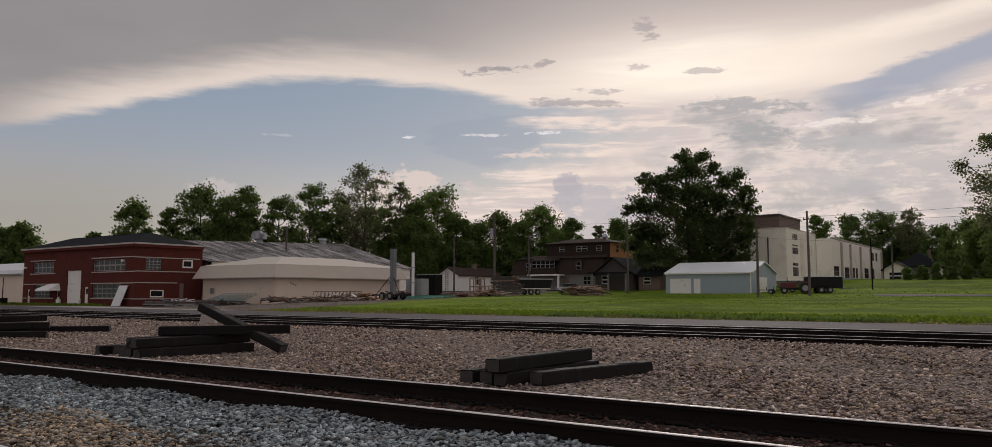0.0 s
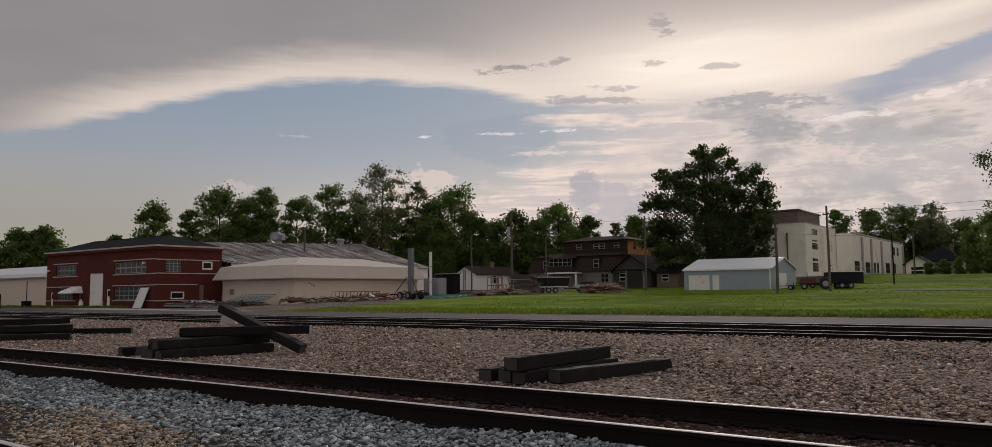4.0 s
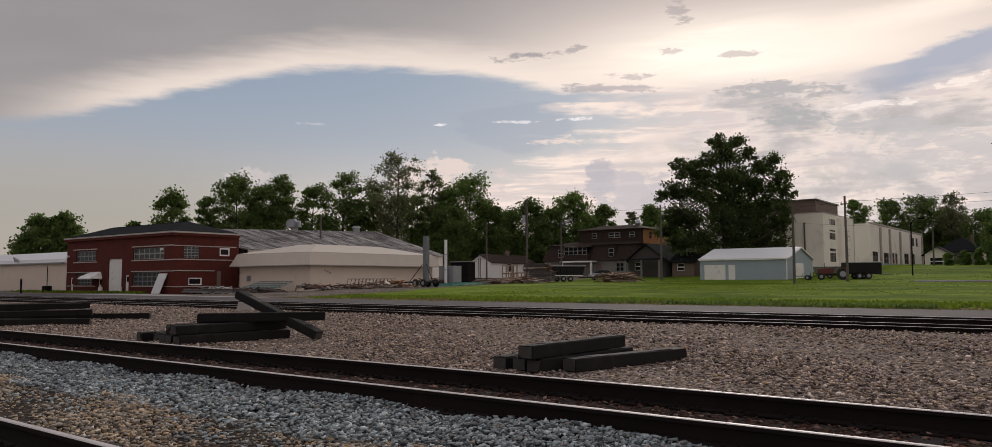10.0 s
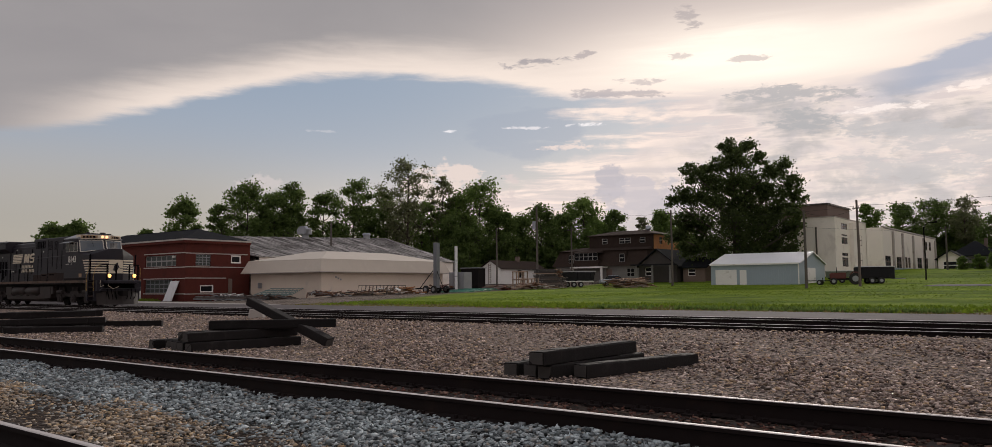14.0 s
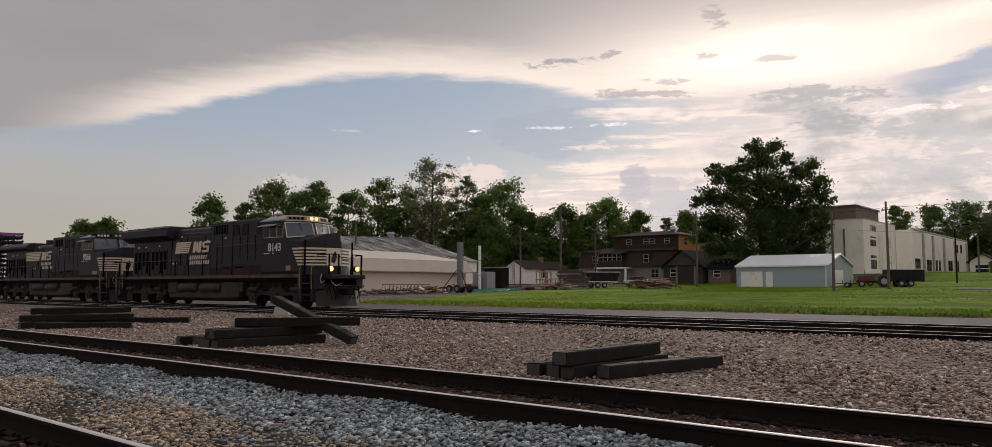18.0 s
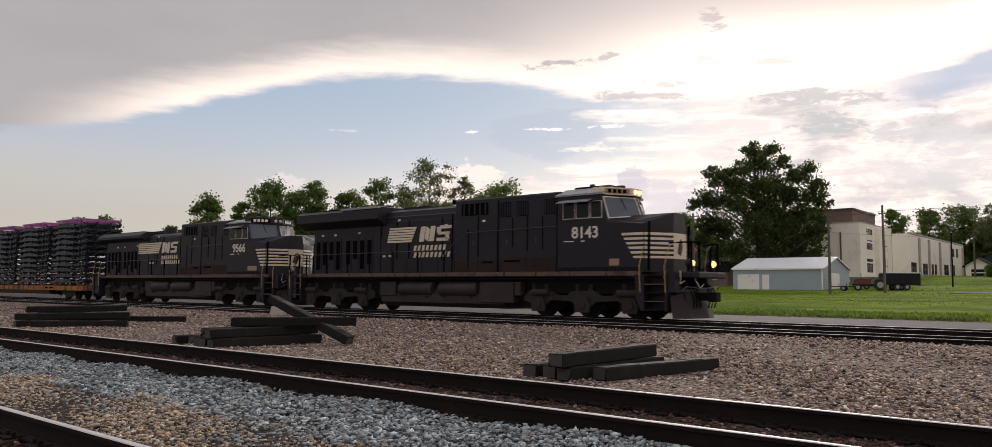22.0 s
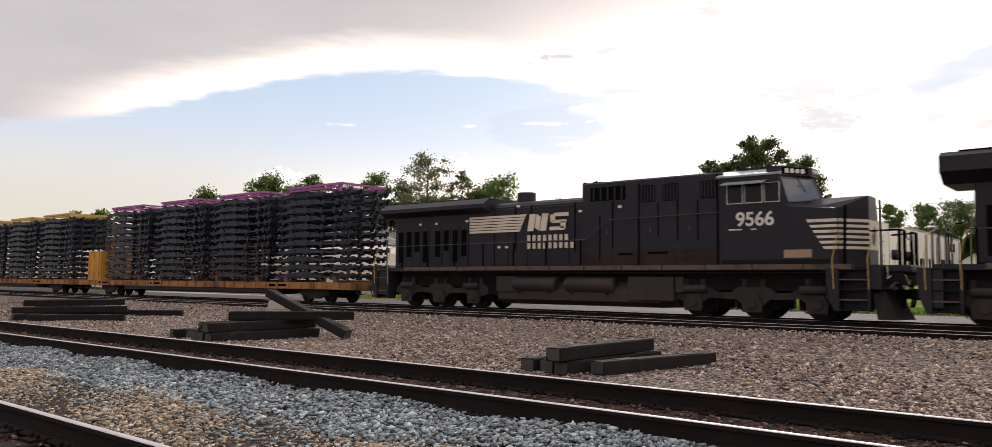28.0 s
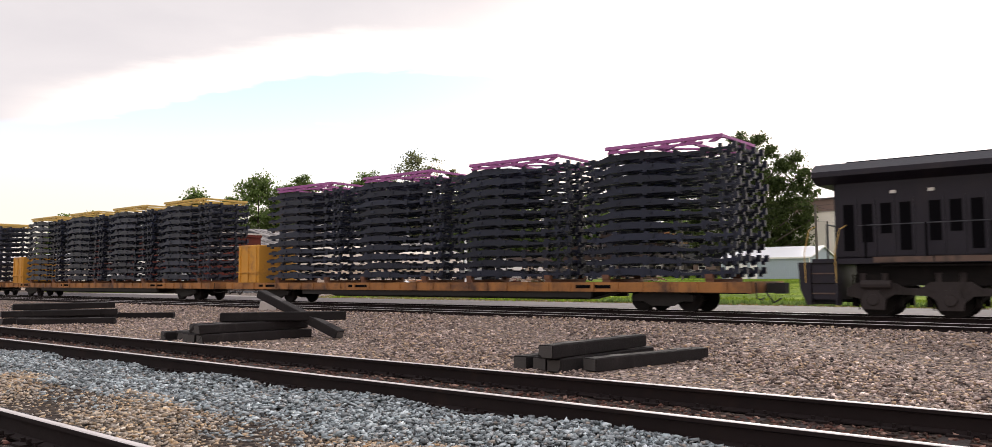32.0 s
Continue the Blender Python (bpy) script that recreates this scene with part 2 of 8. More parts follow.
def glass(name, colour=(0.02, 0.025, 0.03), rough=0.08, spec=0.45):
    """Window glass over a dark room: dark and glossy."""
    m = bpy.data.materials.new(name)
    m.use_nodes = True
    t = m.node_tree
    bsdf = t.nodes["Principled BSDF"]
    bsdf.inputs["Base Color"].default_value = (*colour, 1)
    bsdf.inputs["Roughness"].default_value = rough
    bsdf.inputs["Specular IOR Level"].default_value = spec
    relief = t.nodes.new("ShaderNodeBump")
    relief.inputs["Strength"].default_value = 0.05
    t.links.new(fbm(t, t.nodes.new("ShaderNodeTexCoord").outputs["Object"], 1.5, 2).socket, relief.inputs["Height"])
    t.links.new(relief.outputs[0], bsdf.inputs["Normal"])
    return m


def stones(name, colours, bump=0.4):
    """Broken stone: each piece takes one of the colours."""
    m = bpy.data.materials.new(name)
    m.use_nodes = True
    t = m.node_tree
    bsdf = t.nodes["Principled BSDF"]
    pick = t.nodes.new("ShaderNodeValToRGB")
    pick.color_ramp.interpolation = "LINEAR"
    while len(pick.color_ramp.elements) < len(colours):
        pick.color_ramp.elements.new(0.5)
    for i, (element, colour) in enumerate(zip(pick.color_ramp.elements, colours)):
        element.position, element.color = i / (len(colours) - 1), (*colour, 1)
    t.links.new(t.nodes.new("ShaderNodeNewGeometry").outputs["Random Per Island"], pick.inputs[0])
    place = t.nodes.new("ShaderNodeTexCoord").outputs["Object"]
    patchy = fbm(t, place, 0.9, 5, 0.65)
    shade = ((fbm(t, place, 60.0, 4) - 0.5) * 0.8 + 1.0) * (patchy.step(0.3, 0.65) * 0.3 + 0.86)
    scaled = t.nodes.new("ShaderNodeMix")
    scaled.data_type, scaled.blend_type = "RGBA", "MULTIPLY"
    scaled.inputs[0].default_value = 1.0
    t.links.new(pick.outputs[0], scaled.inputs[6])
    t.links.new(vec(t, shade, shade, shade), scaled.inputs[7])
    t.links.new(scaled.outputs[2], bsdf.inputs["Base Color"])
    bsdf.inputs["Roughness"].default_value = 0.9
    bsdf.inputs["Specular IOR Level"].default_value = 0.25
    return m


def leaves(name, colour, light):
    """Foliage: each clump its own green, light passing through."""
    m = bpy.data.materials.new(name)
    m.use_nodes = True
    t = m.node_tree
    bsdf = t.nodes["Principled BSDF"]
    geo = t.nodes.new("ShaderNodeNewGeometry")
    place = t.nodes.new("ShaderNodeTexCoord").outputs["Object"]
    mixed = blend(t, Val(t, geo.outputs["Random Per Island"]) * 0.6 + fbm(t, place, 0.35, 3) * 0.5 - 0.1, colour, light)
    t.links.new(mixed, bsdf.inputs["Base Color"])
    bsdf.inputs["Roughness"].default_value = 0.7
    bsdf.inputs["Specular IOR Level"].default_value = 0.2
    thin = t.nodes.new("ShaderNodeBsdfTranslucent")
    t.links.new(mixed, thin.inputs[0])
    both = t.nodes.new("ShaderNodeMixShader")
    both.inputs[0].default_value = 0.58
    t.links.new(bsdf.outputs[0], both.inputs[1])
    t.links.new(thin.outputs[0], both.inputs[2])
    t.links.new(both.outputs[0], t.nodes["Material Output"].inputs[0])
    return m


# the sky's sheen on the rail tops is painted in as a pale, rough colour
RAIL_TOP = mat("sheen_toned_rail_steel", (0.5, 0.46, 0.45), 0.62, 0.3, 0.3, spec=0.3)
RAIL_WEB = mat("rusty_rail_steel", (0.0125, 0.0082, 0.0082), 0.85, 0.0, 0.4, 4.0, (0.022, 0.013, 0.0105), 0.3, 2.0, spec=0.15)
TIE = mat("creosoted_timber", (0.0115, 0.0095, 0.0098), 0.85, 0, 0.45, 3.0, (0.045, 0.04, 0.038), 0.3, 1.5, 0.5, 30.0, random_part=0.35, spec=0.2)
TIE_OLD = mat("old_track_tie", (0.02, 0.0125, 0.0105), 0.9, 0, 0.5, 3.0, bump=0.5, bump_scale=30.0, random_part=0.3)
BRICK = mat("red_brick", (0.098, 0.0245, 0.0185), 0.9, 0, 0.25, 1.2, (0.06, 0.019, 0.016), 0.4, 0.5, 0.3, 30.0, streaks=0.3, spec=0.2)
LIMESTONE = mat("pale_stone_trim", (0.42, 0.38, 0.35), 0.8, 0, 0.2, 2.0, (0.25, 0.22, 0.2), 0.3)
SHINGLE = mat("dark_roof_shingles", (0.018, 0.019, 0.022), 1.0, 0, 0.4, 2.0, bump=0.4, bump_scale=12.0, spec=0.05)
SHINGLE_BROWN = mat("brown_roof_shingles", (0.046, 0.033, 0.028), 1.0, 0, 0.45, 2.0, bump=0.5, bump_scale=8.0, spec=0.05)
CREAM = mat("cream_painted_siding", (0.69, 0.59, 0.5), 0.7, 0, 0.08, 0.6, (0.55, 0.48, 0.42), 0.25, 0.4, streaks=0.25)
CREAM_ROOF = mat("cream_sheet_roof", (0.5, 0.435, 0.375), 0.6, 0, 0.1, 0.8, (0.55, 0.49, 0.43), 0.3, 0.5, streaks=0.3)
WHITE = mat("white_paint", (0.8, 0.78, 0.76), 0.6, 0, 0.1, 1.0, (0.45, 0.42, 0.38), 0.2, 1.0, streaks=0.2)
WHITE_METAL = mat("white_sheet_metal", (0.7, 0.7, 0.72), 0.45, 0.1, 0.08, 0.5, (0.5, 0.48, 0.46), 0.15, 0.6)
BLUE_METAL = mat("pale_blue_sheet_metal", (0.31, 0.37, 0.42), 0.5, 0.0, 0.08, 0.5, (0.25, 0.3, 0.33), 0.2, 0.6, streaks=0.2)
RUST_ROOF = mat("weathered_sheet_roof", (0.27, 0.25, 0.245), 0.7, 0.0, 0.5, 0.8, (0.035, 0.028, 0.026), 0.6, 0.25, streaks=1.0, run=(0.09, 0.5, 0.09), random_part=0.45, spec=0.2, streak_from=0.42)
STUCCO = mat("cream_stucco", (0.83, 0.77, 0.71), 0.85, 0, 0.08, 0.4, (0.6, 0.54, 0.5), 0.3, 0.3, streaks=0.35)
TAN_BRICK = mat("brown_brick", (0.17, 0.12, 0.1), 0.85, 0, 0.2, 1.0)
PLYWOOD = mat("orange_sheathing_board", (0.38, 0.16, 0.05), 0.8, 0, 0.2, 1.0, (0.25, 0.1, 0.04), 0.4, 0.8)
GLASS = glass("dark_window_glass", (0.01, 0.011, 0.013), 0.2, 0.18)
# blue-grey base colour carries part of the sky's reflection
GLASS_SKY = glass("sky_toned_glass", (0.075, 0.09, 0.11), 0.05)
ASPHALT = mat("worn_asphalt", (0.105, 0.093, 0.096), 0.85, 0, 0.35, 0.3, (0.06, 0.053, 0.055), 0.5, 0.22, 0.3, 60.0, streaks=0.6, run=(0.05, 0.7, 1), spec=0.06)
GALVANISED = mat("galvanised_steel", (0.3, 0.31, 0.33), 0.5, 0.6, 0.2, 2.0, (0.2, 0.2, 0.2), 0.3)
POLE_WOOD = mat("grey_pole_timber", (0.1, 0.085, 0.075), 0.9, 0, 0.35, 2.0)
LUMBER = mat("raw_lumber", (0.3, 0.215, 0.155), 0.8, 0, 0.3, 2.0, random_part=0.4)
LUMBER_GREY = mat("weathered_lumber", (0.13, 0.1, 0.09), 0.85, 0, 0.35, 2.0, random_part=0.4)
BLACK_TRUCK = mat("black_vehicle_paint", (0.009, 0.009, 0.011), 0.6, 0, 0.3, 2.0, (0.02, 0.018, 0.016), 0.3, spec=0.2)
RUBBER = mat("tyre_rubber", (0.015, 0.015, 0.015), 0.85)
RED_PAINT = mat("faded_red_paint", (0.1, 0.016, 0.014), 0.5, 0, 0.3, 2.0)
GREEN_PAINT = mat("green_painted_steel", (0.03, 0.16, 0.11), 0.55, 0, 0.25, 2.0)
FRAME_GREY = mat("dull_window_frame_paint", (0.3, 0.29, 0.28), 0.6, 0, 0.15, 1.5)
SILVER_PAINT = mat("silver_car_paint", (0.35, 0.37, 0.4), 0.3, 0.5, 0.1, 1.0)
BARK = mat("tree_bark", (0.06, 0.048, 0.038), 0.9, 0, 0.4, 2.0, bump=0.5, bump_scale=15.0)


# ---- geometry helpers ----
def empty(name, m=None, **tags):
    ob = new(name)
    ob.empty_display_size = 0.2
    if m is not None:
        ob.matrix_basis = m
    return tagged(ob, **tags)


def part(name, bm, material, parent=None, label="", smooth=False):
    """Links a bmesh as one mesh object under a thing or a part."""
    me = bpy.data.meshes.new(name)
    bmesh.ops.recalc_face_normals(bm, faces=bm.faces)
    bm.to_mesh(me)
    bm.free()
    if smooth:
        me.shade_smooth()
    me.materials.append(material)
    ob = new(name, me)
    if parent is not None:
        ob.parent = parent
    return tagged(ob, label)


def structure(ob, label, category=""):
    return tagged(ob, label, category, "", "structure")


def box(bm, x0, x1, y0, y1, z0, z1, m=None):
    vs = [bm.verts.new((x, y, z)) for x in (x0, x1) for y in (y0, y1) for z in (z0, z1)]
    for f in ((0, 1, 3, 2), (4, 6, 7, 5), (0, 4, 5, 1), (2, 3, 7, 6), (0, 2, 6, 4), (1, 5, 7, 3)):
        bm.faces.new([vs[i] for i in f])
    if m is not None:
        bmesh.ops.transform(bm, matrix=m, verts=vs)
    return vs


def cyl(bm, p0, p1, r0, r1=None, seg=10, caps=True):
    r1 = r0 if r1 is None else r1
    p0, p1 = Vector(p0), Vector(p1)
    turn = (p1 - p0).to_track_quat("Z", "Y").to_matrix()
    rings = []
    for p, r in ((p0, r0), (p1, r1)):
        rings.append([bm.verts.new(p + turn @ Vector((r * math.cos(2 * math.pi * i / seg), r * math.sin(2 * math.pi * i / seg), 0))) for i in range(seg)])
    for i in range(seg):
        j = (i + 1) % seg
        bm.faces.new((rings[0][i], rings[0][j], rings[1][j], rings[1][i]))
    if caps:
        bm.faces.new(rings[0][::-1])
        bm.faces.new(rings[1])


def prism(bm, outline, a, b, axis="y"):
    """An outline of (u, z) drawn out from a to b along y (u is x), x (u is y) or z (the outline is x, y)."""
    def spot(u, w, s):
        return (u, s, w) if axis == "y" else (s, u, w) if axis == "x" else (u, w, s)
    ends = [[bm.verts.new(spot(u, w, s)) for u, w in outline] for s in (a, b)]
    n = len(outline)
    for i in range(n):
        bm.faces.new((ends[0][i], ends[0][(i + 1) % n], ends[1][(i + 1) % n], ends[1][i]))
    bm.faces.new(ends[0][::-1])
    bm.faces.new(ends[1])


def tube(bm, points, r, seg=6):
    """A bent bar through the points, in one connected skin."""
    pts = [Vector(p) for p in points]
    closed = (pts[0] - pts[-1]).length < 1e-6
    if closed:
        pts.pop()
    n = len(pts)
    rings, side = [], None
    for i, p in enumerate(pts):
        ahead = (pts[(i + 1) % n] - p) if (closed or i < n - 1) else (p - pts[i - 1])
        behind = (p - pts[i - 1]) if (closed or i > 0) else ahead
        way = (ahead.normalized() + behind.normalized())
        way = way.normalized() if way.length > 1e-4 else ahead.normalized()
        if side is None:
            side = way.orthogonal().normalized()
        side = (side - way * side.dot(way))
        side = side.normalized() if side.length > 1e-4 else way.orthogonal().normalized()
        up = way.cross(side)
        rings.append([bm.verts.new(p + (side * math.cos(2 * math.pi * k / seg) + up * math.sin(2 * math.pi * k / seg)) * r) for k in range(seg)])
    for i in range(n if closed else n - 1):
        one, two = rings[i], rings[(i + 1) % n]
        for k in range(seg):
            bm.faces.new((one[k], one[(k + 1) % seg], two[(k + 1) % seg], two[k]))
    if not closed:
        bm.faces.new(rings[0][::-1])
        bm.faces.new(rings[-1])


def hexa(bm, low, high):
    """A solid between two loops of points."""
    a, b = [bm.verts.new(p) for p in low], [bm.verts.new(p) for p in high]
    n = len(a)
    for i in range(n):
        bm.faces.new((a[i], a[(i + 1) % n], b[(i + 1) % n], b[i]))
    bm.faces.new(a[::-1])
    bm.faces.new(b)


def softened(bm, width=0.02, segments=1):
    bmesh.ops.bevel(bm, geom=bm.edges[:], offset=width, segments=segments, affect="EDGES")
    return bm


def simple(name, material, parent, x0, x1, y0, y1, z0, z1, label="", soft=0.0):
    bm = bmesh.new()
    box(bm, x0, x1, y0, y1, z0, z1)
    if soft:
        softened(bm, soft)
    return part(name, bm, material, parent, label)


def sheet_with_holes(bm, along, us, zs, holes, va, vb):
    """One connected slab between va and vb, cut by the holes (ua, ub, za, zb)."""
    def solid(i, k):
        if not (0 <= i < len(us) - 1 and 0 <= k < len(zs) - 1):
            return False
        u, z = (us[i] + us[i + 1]) / 2, (zs[k] + zs[k + 1]) / 2
        return not any(h[0] < u < h[1] and h[2] < z < h[3] for h in holes)
    made = {}

    def corner(i, k, v):
        if (i, k, v) not in made:
            made[i, k, v] = bm.verts.new((us[i], v, zs[k]) if along == "x" else (v, us[i], zs[k]))
        return made[i, k, v]
    for i in range(len(us) - 1):
        for k in range(len(zs) - 1):
            if not solid(i, k):
                continue
            for v in (va, vb):
                bm.faces.new((corner(i, k, v), corner(i + 1, k, v), corner(i + 1, k + 1, v), corner(i, k + 1, v)))
            for di, dk, p, q in ((-1, 0, (i, k), (i, k + 1)), (1, 0, (i + 1, k), (i + 1, k + 1)), (0, -1, (i, k), (i + 1, k)), (0, 1, (i, k + 1), (i + 1, k + 1))):
                if not solid(i + di, k + dk):
                    bm.faces.new((corner(*p, va), corner(*q, va), corner(*q, vb), corner(*p, vb)))


def wall(parent, material, along, u0, u1, v, thick, z0, z1, openings=(), name="wall"):
    """A wall along x or y with openings (ua, ub, za, zb) that go through it. v: its outer face; thick: towards + or -."""
    bm = bmesh.new()
    us = sorted({u0, u1, *[o[0] for o in openings], *[o[1] for o in openings]})
    zs = sorted({z0, z1, *[o[2] for o in openings], *[o[3] for o in openings]})
    sheet_with_holes(bm, along, us, zs, openings, v, v + thick)
    return part(name, bm, material, parent)


def window(parent, frame_mat, along, u0, u1, v, inward, z0, z1, cols=2, rows=2, bar=0.05, pane_mat=None):
    """A window set into an opening: a frame with bars, and a pane behind each of its fields."""
    d = 0.08 * inward
    du, dz = (u1 - u0) / cols, (z1 - z0) / rows
    holes = [(u0 + i * du + bar, u0 + (i + 1) * du - bar, z0 + k * dz + bar, z0 + (k + 1) * dz - bar) for i in range(cols) for k in range(rows)]
    us = sorted({u0, u1, *[h[0] for h in holes], *[h[1] for h in holes]})
    zs = sorted({z0, z1, *[h[2] for h in holes], *[h[3] for h in holes]})
    bm = bmesh.new()
    sheet_with_holes(bm, along, us, zs, holes, v + d * 0.4, v + d * 1.6)
    ob = part("window", bm, frame_mat, parent)
    for h in holes:
        va, vb = sorted((v + d * 1.0, v + d * 1.2))
        bm = bmesh.new()
        box(bm, *((h[0], h[1], va, vb) if along == "x" else (va, vb, h[0], h[1])), h[2], h[3])
        part("pane", bm, pane_mat or GLASS, ob)
    return ob


def lettering(parent, text, size, m, material, name="painted_number"):
    cu = bpy.data.curves.new(name, "FONT")
    cu.body, cu.size, cu.extrude, cu.offset = text, size, 0.004, size * 0.02
    tmp = bpy.data.objects.new(name, cu)
    scene.collection.objects.link(tmp)
    me = bpy.data.meshes.new_from_object(tmp.evaluated_get(bpy.context.evaluated_depsgraph_get()))
    bpy.data.objects.remove(tmp)
    me.materials.clear()
    me.materials.append(material)
    ob = new(name, me)
    ob.parent, ob.matrix_basis = parent, m
    return ob


def mesh_from_arrays(name, verts, faces, material):
    """A large mesh from arrays: verts n x 3, faces m x k."""
    me = bpy.data.meshes.new(name)
    me.vertices.add(len(verts))
    me.vertices.foreach_set("co", np.ascontiguousarray(verts, dtype=np.float32).ravel())
    m, k = faces.shape
    me.loops.add(m * k)
    me.loops.foreach_set("vertex_index", np.ascontiguousarray(faces, dtype=np.int32).ravel())
    me.polygons.add(m)
    me.polygons.foreach_set("loop_start", np.arange(0, m * k, k, dtype=np.int32))
    me.update(calc_edges=True)
    me.materials.append(material)
    return me


def interp(x, points):
    for (a, va), (b, vb) in zip(points, points[1:]):
        if x <= b:
            return va + (vb - va) * max(0.0, (x - a)) / (b - a)
    return points[-1][1]


# ---- ground ----
RISE = [(-400, -0.3), (20, -0.2), (27.6, -0.2), (38.5, -0.18), (42, -0.03), (48, 0.12), (58, 0.42), (72, 0.66), (86, 0.86), (100, 1.08), (112, 1.5), (125, 2.2), (145, 3.2), (170, 3.9), (400, 6.5), (3000, 9.0)]
RISE_WEST = [(-400, -0.3), (38.5, -0.2), (52, -0.25), (58, 0.45), (72, 0.75), (86, 0.9), (100, 1.15), (112, 1.6), (125, 2.2), (145, 3.0), (170, 3.6), (400, 6.5), (3000, 9.0)]


def ground_z(x, y):
    """Height of the ground: level by the railway, rising slowly beyond the road; a yard at road level before the brick building."""
    w = min(1.0, max(0.0, (x + 74.0) / 14.0))
    z = interp(y, RISE_WEST) * (1 - w) + interp(y, RISE) * w
    if y < 27.6:
        z = -0.2
        if 7.3 < y < 20.6:
            z = -0.09
        elif 2.4 < y < 5.6:
            z = -0.14
        elif 5.6 <= y <= 7.3:
            z = -0.1
        elif y <= 2.4:
            z = -0.12
    return z


def ground_material():
    m = bpy.data.materials.new("grass_and_gravel")
    m.use_nodes = True
    t = m.node_tree
    bsdf = t.nodes["Principled BSDF"]
    place = t.nodes.new("ShaderNodeTexCoord").outputs["Object"]
    s = t.nodes.new("ShaderNodeSeparateXYZ")
    t.links.new(place, s.inputs[0])
    gx, gy = Val(t, s.outputs[0]), Val(t, s.outputs[1])
    wob = fbm(t, place, 0.35, 6, 0.65)
    coarse, fine_n = fbm(t, place, 0.08, 5, 0.6), fbm(t, place, 2.5, 8, 0.7)
    swath = t.nodes.new("ShaderNodeMapping")
    swath.inputs["Scale"].default_value = (0.16, 1.0, 1.0)
    t.links.new(place, swath.inputs[0])
    mown = fbm(t, swath.outputs[0], 0.3, 6, 0.65, 0.4)
    lawn = blend(t, fine_n.step(0.3, 0.7), (0.075, 0.125, 0.009), (0.165, 0.24, 0.019))
    lawn = blend(t, wob.step(0.45, 0.62) * 0.75, lawn, (0.2, 0.265, 0.026))
    lawn = blend(t, coarse.step(0.46, 0.6) * 0.7, lawn, (0.062, 0.105, 0.011))
    lawn = blend(t, mown.step(0.52, 0.68) * 0.6, lawn, (0.22, 0.27, 0.03))
    lawn = blend(t, mown.step(0.46, 0.34) * 0.75, lawn, (0.045, 0.078, 0.009))
    cell = t.nodes.new("ShaderNodeTexVoronoi")
    cell.inputs["Scale"].default_value = 17.0
    t.links.new(place, cell.inputs["Vector"])
    cell_small = t.nodes.new("ShaderNodeTexVoronoi")
    cell_small.inputs["Scale"].default_value = 31.0
    t.links.new(place, cell_small.inputs["Vector"])
    pick = t.nodes.new("ShaderNodeSeparateXYZ")
    t.links.new(cell.outputs["Color"], pick.inputs[0])
    stone = blend(t, Val(t, pick.outputs[0]), (0.035, 0.026, 0.025), (0.4, 0.315, 0.28))
    stone = blend(t, Val(t, pick.outputs[1]).step(0.72, 0.9), stone, (0.4, 0.29, 0.2))
    stone = blend(t, gy.step(30.0, 38.0) * 0.8, stone, blend(t, wob.step(0.4, 0.6), (0.17, 0.14, 0.12), (0.27, 0.23, 0.2)))
    # shade in the gaps between stones, painted as a near-black colour
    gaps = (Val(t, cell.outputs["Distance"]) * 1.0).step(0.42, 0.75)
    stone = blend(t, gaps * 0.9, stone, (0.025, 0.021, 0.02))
    stone = blend(t, wob.step(0.5, 0.75) * 0.35, stone, (0.2, 0.15, 0.12))
    # bed round the near tracks painted dark, for shade between the loose stones
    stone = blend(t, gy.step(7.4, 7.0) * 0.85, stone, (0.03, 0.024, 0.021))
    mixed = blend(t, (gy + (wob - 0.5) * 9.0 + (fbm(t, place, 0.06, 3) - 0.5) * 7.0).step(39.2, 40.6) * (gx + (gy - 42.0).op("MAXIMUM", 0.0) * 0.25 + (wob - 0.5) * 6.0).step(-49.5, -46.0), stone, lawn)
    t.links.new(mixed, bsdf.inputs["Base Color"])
    bsdf.inputs["Roughness"].default_value = 0.95
    bsdf.inputs["Specular IOR Level"].default_value = 0.03
    relief = t.nodes.new("ShaderNodeBump")
    relief.inputs["Strength"].default_value, relief.inputs["Distance"].default_value = 0.9, 0.04
    t.links.new(((Val(t, cell.outputs["Distance"]) * -1.0) + Val(t, cell_small.outputs["Distance"]) * -0.4 + fine_n * 0.6).socket, relief.inputs["Height"])
    t.links.new(relief.outputs[0], bsdf.inputs["Normal"])
    return m


